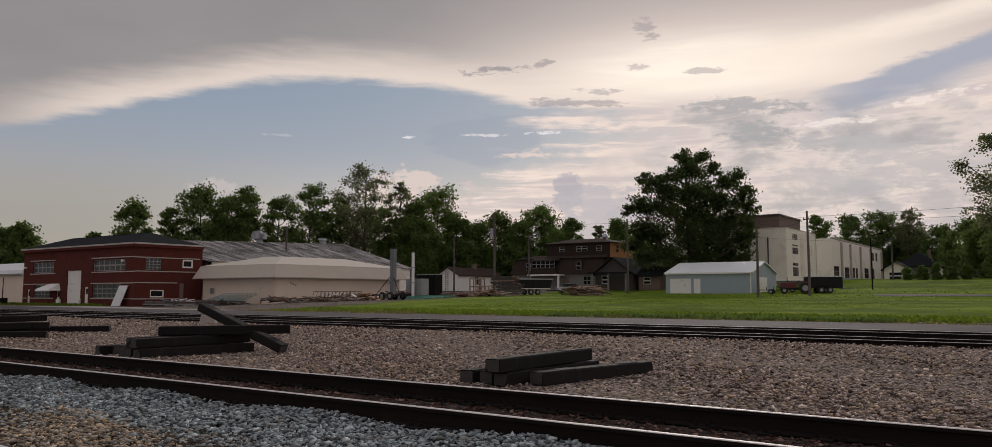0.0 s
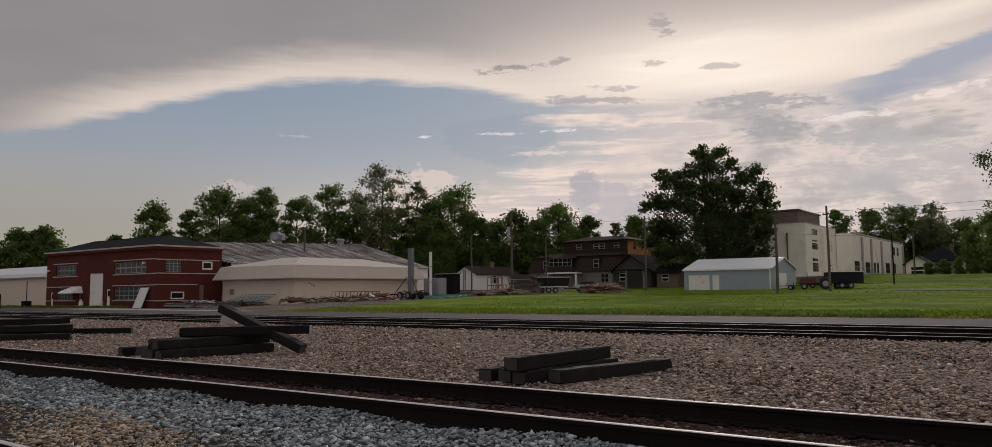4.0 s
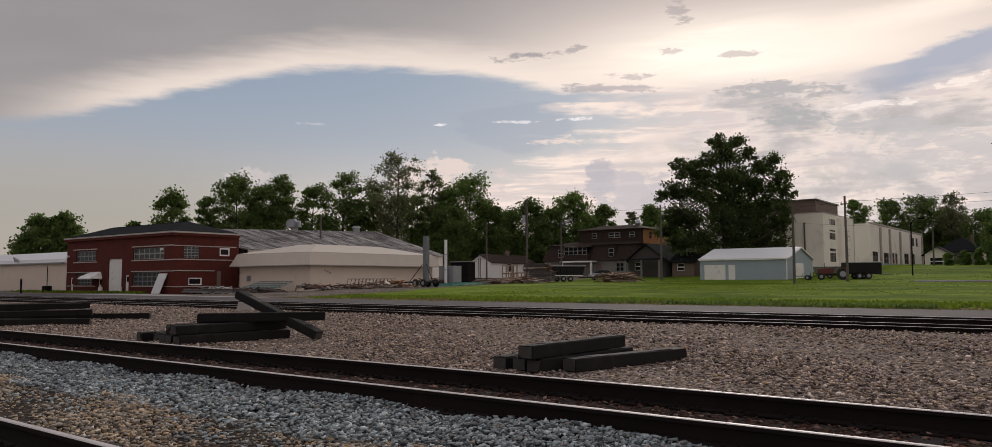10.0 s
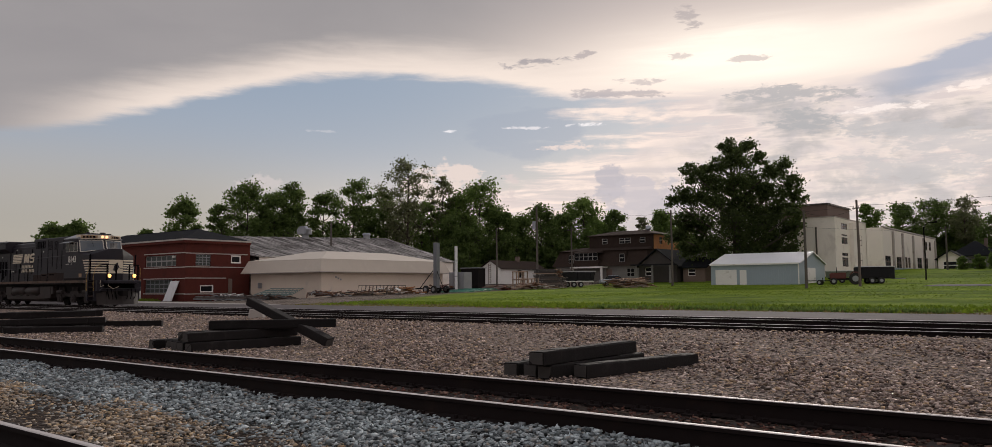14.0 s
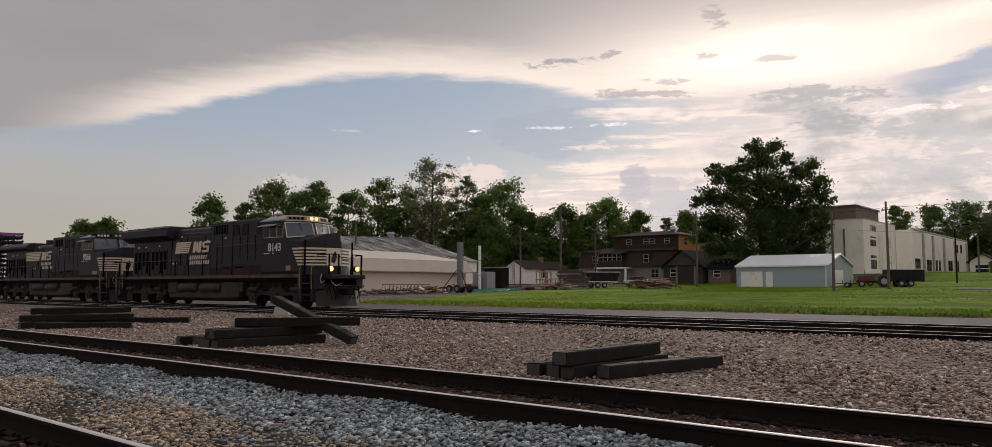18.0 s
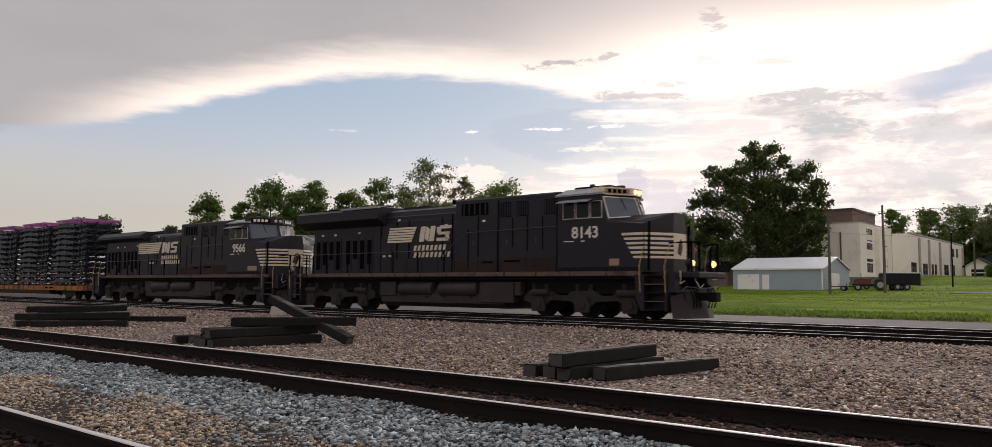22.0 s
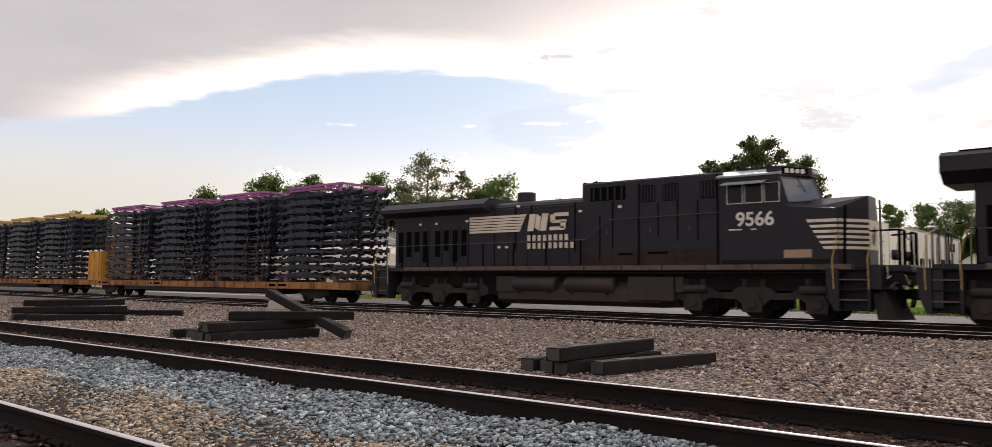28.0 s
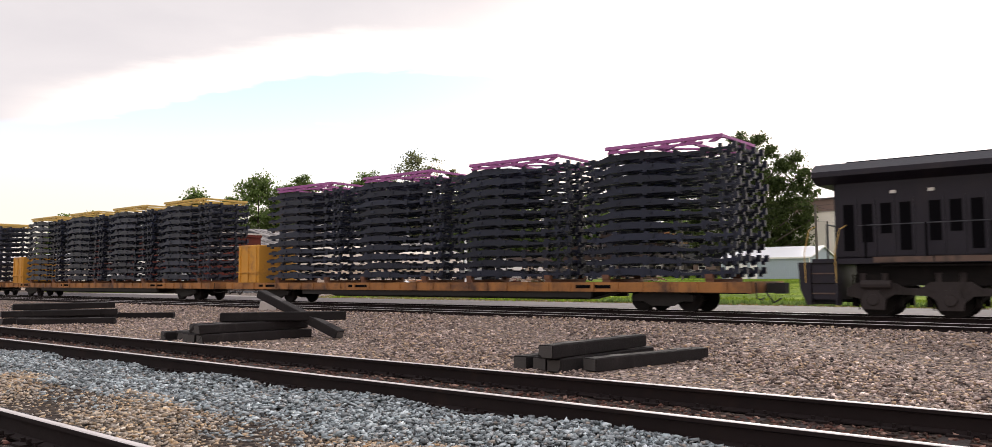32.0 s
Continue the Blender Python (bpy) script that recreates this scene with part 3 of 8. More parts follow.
def build_ground():
    xs = [-2500, -1200, -600, -300, -200] + list(range(-150, 61, 6)) + [100, 200, 400, 900, 2500]
    ys = [-1500, -500, -100, -20, 0, 2.3, 2.5, 5.5, 5.7, 7.2, 7.4, 14, 20.4, 20.8, 27.5, 27.7, 33, 37, 38.5, 40, 42, 45, 48, 52, 55, 58, 62, 67, 72, 79, 86, 93, 100, 106, 112, 118, 125, 135, 145, 155, 170, 220, 300, 400, 800, 1500, 3000]
    verts = np.array([(x, y, ground_z(x, y) + (0.04 * noise.noise(Vector((x * 0.13, y * 0.13, 0))) if y > 40 else 0)) for y in ys for x in xs])
    n = len(xs)
    faces = np.array([(j * n + i, j * n + i + 1, (j + 1) * n + i + 1, (j + 1) * n + i) for j in range(len(ys) - 1) for i in range(n - 1)])
    ob = new("ground", mesh_from_arrays("ground", verts, faces, ground_material()))
    structure(ob, "gravel rail yard giving way to a mown green lawn", "ground")
    # road beside the railway
    bm = bmesh.new()
    for x in range(-200, 100, 10):
        hexa(bm, [(x, 28.3, -0.5), (x + 10, 28.3, -0.5), (x + 10, 37.0, -0.5), (x, 37.0, -0.5)],
             [(x, 28.3, -0.15), (x + 10, 28.3, -0.15), (x + 10, 37.0, -0.13), (x, 37.0, -0.13)])
    structure(part("road", bm, ASPHALT), "worn grey asphalt road beside the railway", "road")
    # apron of the brick building and the lane to the school
    bm = bmesh.new()
    hexa(bm, [(-84, 37, -0.6), (-52, 37, -0.6), (-52, 38.6, -0.6), (-84, 43.2, -0.6)], [(-84, 37, -0.14), (-52, 37, -0.14), (-52, 38.6, -0.145), (-84, 43.2, -0.17)])
    structure(part("pavement", bm, CONCRETE), "pale concrete apron beside the road", "pavement")
    bm = bmesh.new()
    for i in range(12):
        x = -15 + i * 6
        ya, yb = 84 + i * 0.2, 92 + i * 0.3
        hexa(bm, [(x, ya, 0), (x + 6, ya + 0.2, 0), (x + 6, yb, 0), (x, yb - 0.3, 0)],
             [(x, ya, ground_z(x, ya) + 0.05), (x + 6, ya + 0.2, ground_z(x, ya) + 0.05), (x + 6, yb, ground_z(x, yb) + 0.05), (x, yb - 0.3, ground_z(x, yb) + 0.05)])
    structure(part("lane", bm, ASPHALT), "pale gravel lane across the lawn", "lane")


CONCRETE = mat("pale_concrete", (0.33, 0.3, 0.28), 0.9, 0, 0.2, 0.8, (0.2, 0.18, 0.16), 0.35, 0.5, 0.3, 40.0)
build_ground()


# ---- railway tracks ----
def rail_outline(y, top):
    """The outline of a rail, head up: foot, web and head."""
    h = 0.18
    return [(y - 0.07, top - h), (y + 0.07, top - h), (y + 0.07, top - h + 0.012), (y + 0.012, top - h + 0.03), (y + 0.009, top - 0.045), (y + 0.036, top - 0.035),
            (y + 0.036, top - 0.006), (y - 0.036, top - 0.006), (y - 0.036, top - 0.035), (y - 0.009, top - 0.045), (y - 0.012, top - h + 0.03), (y - 0.07, top - h + 0.012)]


def build_track(name, label, y_rails, top, x0, x1, tie_x0, tie_x1, tie_mat):
    track = empty(name, category="railway track", label=label, kind="structure")
    for y in y_rails:
        bm = bmesh.new()
        prism(bm, rail_outline(y, top), x0, x1, "x")
        rail = part("rail", bm, RAIL_WEB, track)
        bm = bmesh.new()
        prism(bm, [(y - 0.031, top - 0.006), (y + 0.031, top - 0.006), (y + 0.022, top), (y - 0.022, top)], x0, x1, "x")
        part("running_surface", bm, RAIL_TOP, rail, "polished rail top with its sky sheen put into the colour")
    yc = sum(y_rails) / len(y_rails)
    bm = bmesh.new()
    box(bm, -0.115, 0.115, -1.3, 1.3, -0.17, 0)
    softened(bm, 0.012)
    me = bpy.data.meshes.new("track_tie")
    bm.to_mesh(me)
    bm.free()
    me.materials.append(tie_mat)
    plates = bmesh.new()
    x, rnd = tie_x0, random.Random(4)
    while x < tie_x1:
        ob = new("tie", me)
        ob.parent = track
        ob.matrix_basis = pose(x + rnd.uniform(-0.03, 0.03), yc + rnd.uniform(-0.04, 0.04), top - 0.186 + rnd.uniform(-0.012, 0.0), 0, 0, rnd.uniform(-1.5, 1.5))
        for y in y_rails:
            for side in (-1, 1):
                box(plates, x - 0.09, x + 0.09, y + side * 0.075, y + side * 0.16, top - 0.186, top - 0.168)
                for dx in (-0.05, 0.06):
                    box(plates, x + dx - 0.012, x + dx + 0.012, y + side * 0.072, y + side * 0.1, top - 0.17, top - 0.135)
                box(plates, x + 0.13, x + 0.17, y + side * 0.03, y + side * 0.085, top - 0.2, top - 0.15)
        x += 0.53
    tagged(part("rail_fastenings", plates, RAIL_WEB, track, "rusty tie plates, spikes and rail anchors"), kind="stuff")
    return track


build_track("near_track", "railway track with rusty rails on grey crushed stone", (5.684, 7.192), 0.093, -220, 60, -34, 2.5, TIE_OLD)
build_track("siding_track", "railway track with dark rusty rails", (21.2, 22.71), 0.0, -260, 80, -75, 12, TIE_OLD)
build_track("main_track", "far railway track beside the road that carries the train", (25.62, 27.13), 0.0, -260, 80, -85, 14, TIE_OLD)
build_track("front_track", "railway track close to the camera with polished rails", (1.07, 2.575), 0.093, -120, 40, -14, 6, TIE_OLD)


# ---- crushed stone ----
def scatter(name, material, x0, x1, y0, y1, z, count, size, seed, near=None, label="", mound=0.0):
    """Angular stones lying in a bed, as one mesh. near: stones grow sparser with distance from the front of the bed."""
    rng = np.random.default_rng(seed)
    u = rng.random(count)
    if near:
        xs = x1 - (x1 - x0) * u ** near
    else:
        xs = x0 + (x1 - x0) * u
    ys = rng.uniform(y0, y1, count)
    base = np.array([(1, 0, 0), (0, 1, 0), (-1, 0, 0), (0, -1, 0), (0, 0, 1), (0, 0, -1)], float)
    pts = base[None] * rng.uniform(0.6, 1.2, (count, 6, 1)) + rng.uniform(-0.42, 0.42, (count, 6, 3))
    pts *= size * rng.uniform(0.4, 1.0, (count, 1, 1)) * rng.uniform(0.55, 1.15, (count, 1, 3)) * 0.68
    q = rng.normal(size=(count, 4))
    q /= np.linalg.norm(q, axis=1)[:, None]
    w, a, b, c = q.T
    rot = np.stack([np.stack([1 - 2 * (b * b + c * c), 2 * (a * b - c * w), 2 * (a * c + b * w)], -1),
                    np.stack([2 * (a * b + c * w), 1 - 2 * (a * a + c * c), 2 * (b * c - a * w)], -1),
                    np.stack([2 * (a * c - b * w), 2 * (b * c + a * w), 1 - 2 * (a * a + b * b)], -1)], 1)
    pts = np.einsum("nij,nkj->nki", rot, pts) * np.array([1.12, 1.12, 0.62])
    zs = z(xs, ys) + rng.uniform(-0.35, 0.5, count) * size
    pts += np.stack([xs, ys, zs], -1)[:, None]
    tri = np.array([(0, 1, 4), (1, 2, 4), (2, 3, 4), (3, 0, 4), (1, 0, 5), (2, 1, 5), (3, 2, 5), (0, 3, 5)])
    faces = (np.arange(count)[:, None, None] * 6 + tri[None]).reshape(-1, 3)
    ob = new(name, mesh_from_arrays(name, pts.reshape(-1, 3), faces, material))
    return tagged(ob, label, "gravel", "", "stuff")


# stone tones spread wide: lit tops and shaded gaps are partly put into the colours
GREY_STONE = stones("grey_blue_ballast", [(0.0224, 0.02408, 0.0252), (0.3248, 0.3752, 0.3976), (0.0952, 0.1075, 0.1142), (0.5152, 0.5656, 0.588), (0.1456, 0.159, 0.168), (0.4032, 0.4592, 0.4816), (0.0448, 0.04928, 0.05376), (0.3248, 0.3528, 0.3696), (0.2464, 0.2072, 0.1736)])
BROWN_STONE = stones("brown_ballast", [(0.0336, 0.02688, 0.02352), (0.448, 0.3696, 0.2912), (0.112, 0.0952, 0.084), (0.5376, 0.392, 0.2464), (0.224, 0.2128, 0.2016), (0.448, 0.308, 0.1792), (0.0672, 0.056, 0.04928), (0.56, 0.4928, 0.4256), (0.2464, 0.1848, 0.14)])
TRACK_STONE = stones("rust_stained_ballast", [(0.012, 0.008, 0.0075), (0.13, 0.056, 0.043), (0.036, 0.018, 0.015), (0.17, 0.075, 0.052), (0.02, 0.011, 0.0095), (0.3, 0.19, 0.15), (0.05, 0.025, 0.02), (0.02, 0.012, 0.0105)])
YARD_STONE = stones("pink_brown_gravel", [(0.0165, 0.0121, 0.01265), (0.44, 0.33, 0.2882), (0.055, 0.0396, 0.0374), (0.726, 0.5885, 0.5225), (0.11, 0.0792, 0.0693), (0.55, 0.396, 0.264), (0.0275, 0.0209, 0.0198), (0.506, 0.396, 0.352), (0.165, 0.1243, 0.11), (0.055, 0.0407, 0.0396)])
scatter("ballast_shoulder", GREY_STONE, -34, 0.5, 4.25, 5.62, lambda x, y: -0.15 + 0.07 * (y - 4.1) / 1.5 + 0.03 * np.sin(x * 2.3) * np.sin(y * 3.1), 52000, 0.06, 11, 1.6, "blue-grey crushed stone along the rails")
scatter("mixed_ballast", GREY_STONE, -26, -3.5, 3.6, 4.3, lambda x, y: -0.145 + 0 * x, 2200, 0.055, 18, 1.5, "grey stones strewn into the brown bed")
scatter("old_ballast", BROWN_STONE, -30, -3.0, 2.62, 4.55, lambda x, y: -0.15 + 0.02 * np.sin(x * 1.7 + y * 2), 44000, 0.055, 12, 1.7, "brown and tan crushed stone")
scatter("crib_stone", TRACK_STONE, -34, 2.0, 5.78, 7.1, lambda x, y: -0.115 + 0 * x, 16000, 0.06, 13, 1.5, "rust-stained stones between the rails")
scatter("front_crib_stone", TRACK_STONE, -14, -3.4, 1.2, 2.5, lambda x, y: -0.115 + 0 * x, 3500, 0.055, 14, 1.3, "rust-stained stones between the rails")
scatter("yard_gravel", YARD_STONE, -34, 2.5, 7.3, 13.0, lambda x, y: -0.1 + 0.015 * np.sin(x * 0.9 + y), 60000, 0.062, 15, 1.4, "pinkish brown yard gravel")
scatter("far_yard_gravel", YARD_STONE, -46, 4, 13.0, 20.8, lambda x, y: -0.1 + 0.015 * np.sin(x * 0.9 + y), 34000, 0.08, 16, 1.2, "pinkish brown yard gravel")
scatter("siding_ballast", TRACK_STONE, -60, 8, 20.4, 27.6, lambda x, y: -0.2 + 0 * x, 18000, 0.075, 17, 1.2, "dark stained stones round the far rails")
scatter("path_stone", BROWN_STONE, -6, 6, -3.0, 1.0, lambda x, y: -0.13 + 0 * x, 7000, 0.055, 19, None, "brown crushed stone beside the front track")
scatter("front_shoulder_stone", BROWN_STONE, -3.6, 6, 2.62, 4.1, lambda x, y: -0.15 + 0 * x, 5000, 0.055, 20, None, "brown crushed stone between the tracks")


# ---- buildings ----
def gable_roof(bm, x0, x1, y0, y1, eave, ridge, over=0.25, thick=0.12, along="x"):
    """A gable roof as two slabs, the ridge running along x or y."""
    if along == "x":
        c, half = (y0 + y1) / 2, (y1 - y0) / 2
        drop = (ridge - eave) / half * over
        for s in (-1, 1):
            prism(bm, [(c, ridge), (c, ridge + thick), (c + s * (half + over), eave - drop + thick), (c + s * (half + over), eave - drop)], x0 - over, x1 + over, "x")
    else:
        c, half = (x0 + x1) / 2, (x1 - x0) / 2
        drop = (ridge - eave) / half * over
        for s in (-1, 1):
            prism(bm, [(c, ridge), (c, ridge + thick), (c + s * (half + over), eave - drop + thick), (c + s * (half + over), eave - drop)], y0 - over, y1 + over, "y")


def hip_roof(bm, x0, x1, y0, y1, eave, ridge, over=0.4, inset=None, thick=0.15):
    a, b, c, d = x0 - over, x1 + over, y0 - over, y1 + over
    inset = min(b - a, d - c) / 2 * 0.98 if inset is None else inset
    low = [(a, c), (b, c), (b, d), (a, d)]
    high = [(a + inset, c + inset), (b - inset, c + inset), (b - inset, d - inset), (a + inset, d - inset)]
    hexa(bm, [(x, y, eave - thick) for x, y in low], [(x, y, eave) for x, y in low])
    hexa(bm, [(x, y, eave + 0.003) for x, y in low], [(x, y, ridge) for x, y in high])


def brick_building():
    b = empty("brick_building", label="two-storey red brick building with stone bands and dark hip roof", category="building")
    x0, x1, y0, y1, z0, top = -102.3, -78.1, 45.7, 53.3, -0.5, 6.0
    south = [(-100.0, -95.0, 3.55, 4.75), (-86.4, -79.9, 3.55, 4.75), (-99.6, -95.6, 0.66, 2.1), (-86.4, -80.6, 0.66, 2.1), (-91.9, -88.8, -0.5, 3.7),
             (-101.2, -100.5, -0.5, 1.6), (-94.2, -93.4, -0.5, 1.55), (-88.0, -87.2, -0.5, 1.85)]
    wall(b, BRICK, "x", x0, x1, y0, 0.35, z0, top, south)
    east = [(46.9, 48.7, 3.6, 4.8), (51.2, 52.5, 3.9, 4.8), (47.5, 49.1, 0.7, 1.5)]
    wall(b, BRICK, "y", y0 + 0.35, y1, x1, -0.35, z0, top, east)
    wall(b, BRICK, "x", x0, x1, y1, 0.35, z0, top)
    wall(b, BRICK, "y", y0 + 0.35, y1, x0, 0.35, z0, top)
    for u0, u1, z, w in ((-100.6, -94.6, 4.9, 0.11), (-100.6, -94.6, 3.36, 0.11), (-86.6, x1 + 0.06, 4.9, 0.11), (-86.6, x1 + 0.06, 3.36, 0.11),
                         (-102.2, -95.0, 2.16, 0.1), (-86.6, x1 + 0.06, 2.16, 0.1), (-102.2, -94.9, 0.52, 0.1), (-86.6, x1 + 0.06, 0.52, 0.1)):
        simple("stone_band", LIMESTONE, b, u0, u1, y0 - 0.06, y0 - 0.002, z, z + w)
    for v0, v1, z in ((y0, y1, 4.86), (y0, 52.9, 3.4), (y0, 50.6, 2.2), (y0, 51.0, 0.5)):
        simple("stone_band", LIMESTONE, b, x1 + 0.002, x1 + 0.06, v0, v1, z, z + 0.1)
    bm = bmesh.new()
    hip_roof(bm, x0, x1, y0, y1, top + 0.42, 7.85, 0.3, 4.15, 0.05)
    part("roof", bm, SHINGLE, b, "dark grey shingle hip roof")
    for s in ((x0 - 0.32, x1 + 0.32, y0 - 0.34, y0 - 0.3), (x1 + 0.3, x1 + 0.34, y0 - 0.3, y1 + 0.3)):
        simple("fascia", LIMESTONE, b, *s, top + 0.27, top + 0.44)
    bm = bmesh.new()
    box(bm, x0 - 0.3, x1 + 0.3, y0 - 0.3, y1 + 0.3, top, top + 0.36)
    part("soffit", bm, BRICK, b)
    window(b, GALVANISED, "x", -100.0, -95.0, y0 + 0.1, 1, 3.55, 4.75, 5, 2, 0.07, GLASS_BLOCK)
    window(b, FRAME_GREY, "x", -86.4, -79.9, y0 + 0.1, 1, 3.55, 4.75, 6, 2, 0.07, GLASS_BLOCK)
    window(b, GALVANISED, "x", -99.6, -95.6, y0 + 0.1, 1, 0.66, 2.1, 5, 4, 0.04, GLASS_BLOCK)
    window(b, GALVANISED, "x", -86.4, -80.6, y0 + 0.1, 1, 0.66, 2.1, 6, 3, 0.05, GLASS_BLOCK)
    window(b, GALVANISED, "y", 46.9, 48.7, x1 - 0.05, -1, 3.6, 4.8, 4, 4, 0.03, GLASS_BLOCK)
    window(b, WHITE, "y", 51.2, 52.5, x1 - 0.02, -1, 3.9, 4.8, 1, 1, 0.16)
    window(b, WHITE, "y", 47.5, 49.1, x1 - 0.02, -1, 0.7, 1.5, 1, 1, 0.13)
    # overhead door in horizontal panels
    door = simple("overhead_door", WHITE, b, -91.9, -88.8, y0 + 0.14, y0 + 0.2, -0.5, 3.7, "tall pale overhead door")
    for k in range(8):
        simple("door_panel", WHITE, door, -91.85, -88.85, y0 + 0.1, y0 + 0.14, -0.44 + k * 0.515, 0.04 + k * 0.515)
    for u0, u1, zt in ((-101.2, -100.5, 1.6), (-94.2, -93.4, 1.55), (-88.0, -87.2, 1.85)):
        d = simple("door", WHITE, b, u0, u1, y0 + 0.1, y0 + 0.16, -0.5, zt)
        simple("door_pane", GLASS, d, u0 + 0.2, u1 - 0.2, y0 + 0.092, y0 + 0.098, zt - 0.8, zt - 0.2)
    bm = bmesh.new()
    hexa(bm, [(-96.3, y0 - 1.5, 1.45), (-93.2, y0 - 1.5, 1.45), (-93.2, y0 - 0.01, 1.45), (-96.3, y0 - 0.01, 1.45)],
         [(-95.9, y0 - 1.2, 1.75), (-93.6, y0 - 1.2, 1.75), (-93.6, y0 - 0.01, 2.25), (-95.9, y0 - 0.01, 2.25)])
    part("awning", bm, WHITE, b, "white hipped door awning")
    for u, z in ((-101.6, 4.2), (-80.1, 4.55)):
        bm = bmesh.new()
        cyl(bm, (u, y0 - 0.3, z), (u, y0 - 0.01, z), 0.14, 0.1)
        part("wall_lamp", bm, WHITE, b)
    for u in (-92.6, -88.2):
        bm = bmesh.new()
        cyl(bm, (u, y0 - 0.5, -0.5), (u, y0 - 0.5, 0.5), 0.25, 0.25, 12)
        softened(bm, 0.03)
        tagged(part("bollard", bm, WHITE), "stout white bollard beside the overhead door", "bollard", "door bollards")
    # down-pipe and blocked-up bay on the east side
    simple("pilaster", TAN_BRICK, b, x1 + 0.002, x1 + 0.1, 50.9, 51.35, -0.4, 2.2)


GLASS_BLOCK = glass("glass_block", (0.035, 0.045, 0.043), 0.3)
brick_building()


def leaning_sheet():
    b = empty("leaning_panel", label="pale corrugated sheet leaning on the brick wall", category="panel")
    for k in range(6):
        bm = bmesh.new()
        hexa(bm, [(-81.0 + k * 0.27, 44.9, -0.2), (-80.74 + k * 0.27, 44.9, -0.2), (-80.74 + k * 0.27, 44.98, -0.2), (-81.0 + k * 0.27, 44.98, -0.2)],
             [(-80.55 + k * 0.27, 45.5, 1.95), (-80.29 + k * 0.27, 45.5, 1.95), (-80.29 + k * 0.27, 45.6, 1.95), (-80.55 + k * 0.27, 45.6, 1.95)])
        part("strip", bm, WHITE_METAL, b)


leaning_sheet()


def cream_building():
    b = empty("cream_building", label="low cream building with a wide sloping sheet-metal fascia", category="building")
    x0, x1, y0, y1, z0 = -76.2, -64.1, 52.5, 70.6, 0.0
    wall(b, CREAM, "x", x0, x1, y0, 0.25, z0, 2.8)
    wall(b, CREAM, "y", y0 + 0.25, y1, x1, -0.25, z0, 2.8)
    wall(b, CREAM, "x", x0, x1, y1, 0.25, z0, 2.8)
    wall(b, CREAM, "y", y0 + 0.25, y1, x0, 0.25, z0, 2.8)
    bm = bmesh.new()
    o, i = 0.77, 0.22
    hexa(bm, [(x0 - o, y0 - o, 2.77), (x1 + o, y0 - o, 2.77), (x1 + o, y1 + o, 2.77), (x0 - o, y1 + o, 2.77)],
         [(x0 - i, y0 - i, 4.03), (x1 + i, y0 - i, 4.03), (x1 + i, y1 + i, 4.03), (x0 - i, y1 + i, 4.03)])
    part("fascia", bm, CREAM_ROOF, b, "sloping cream fascia")
    simple("eave_trim", LIMESTONE, b, x0 - o - 0.02, x1 + o + 0.02, y0 - o - 0.04, y1 + o, 2.68, 2.766)
    bm = bmesh.new()
    hip_roof(bm, x0, x1, y0, y1, 4.07, 5.11, 0.22, 4.6, 0.04)
    part("roof", bm, CREAM_ROOF, b, "low-pitched cream sheet roof")
    for k in range(3):
        simple("vent_plate", GALVANISED, b, x1 + 0.002, x1 + 0.05, 54.3 + k * 0.32, 54.48 + k * 0.32, 2.1 - k * 0.12, 2.28 - k * 0.12)
    simple("wall_box", GALVANISED, b, -74.6, -74.1, y0 - 0.2, y0 - 0.002, 1.1, 1.7)


cream_building()


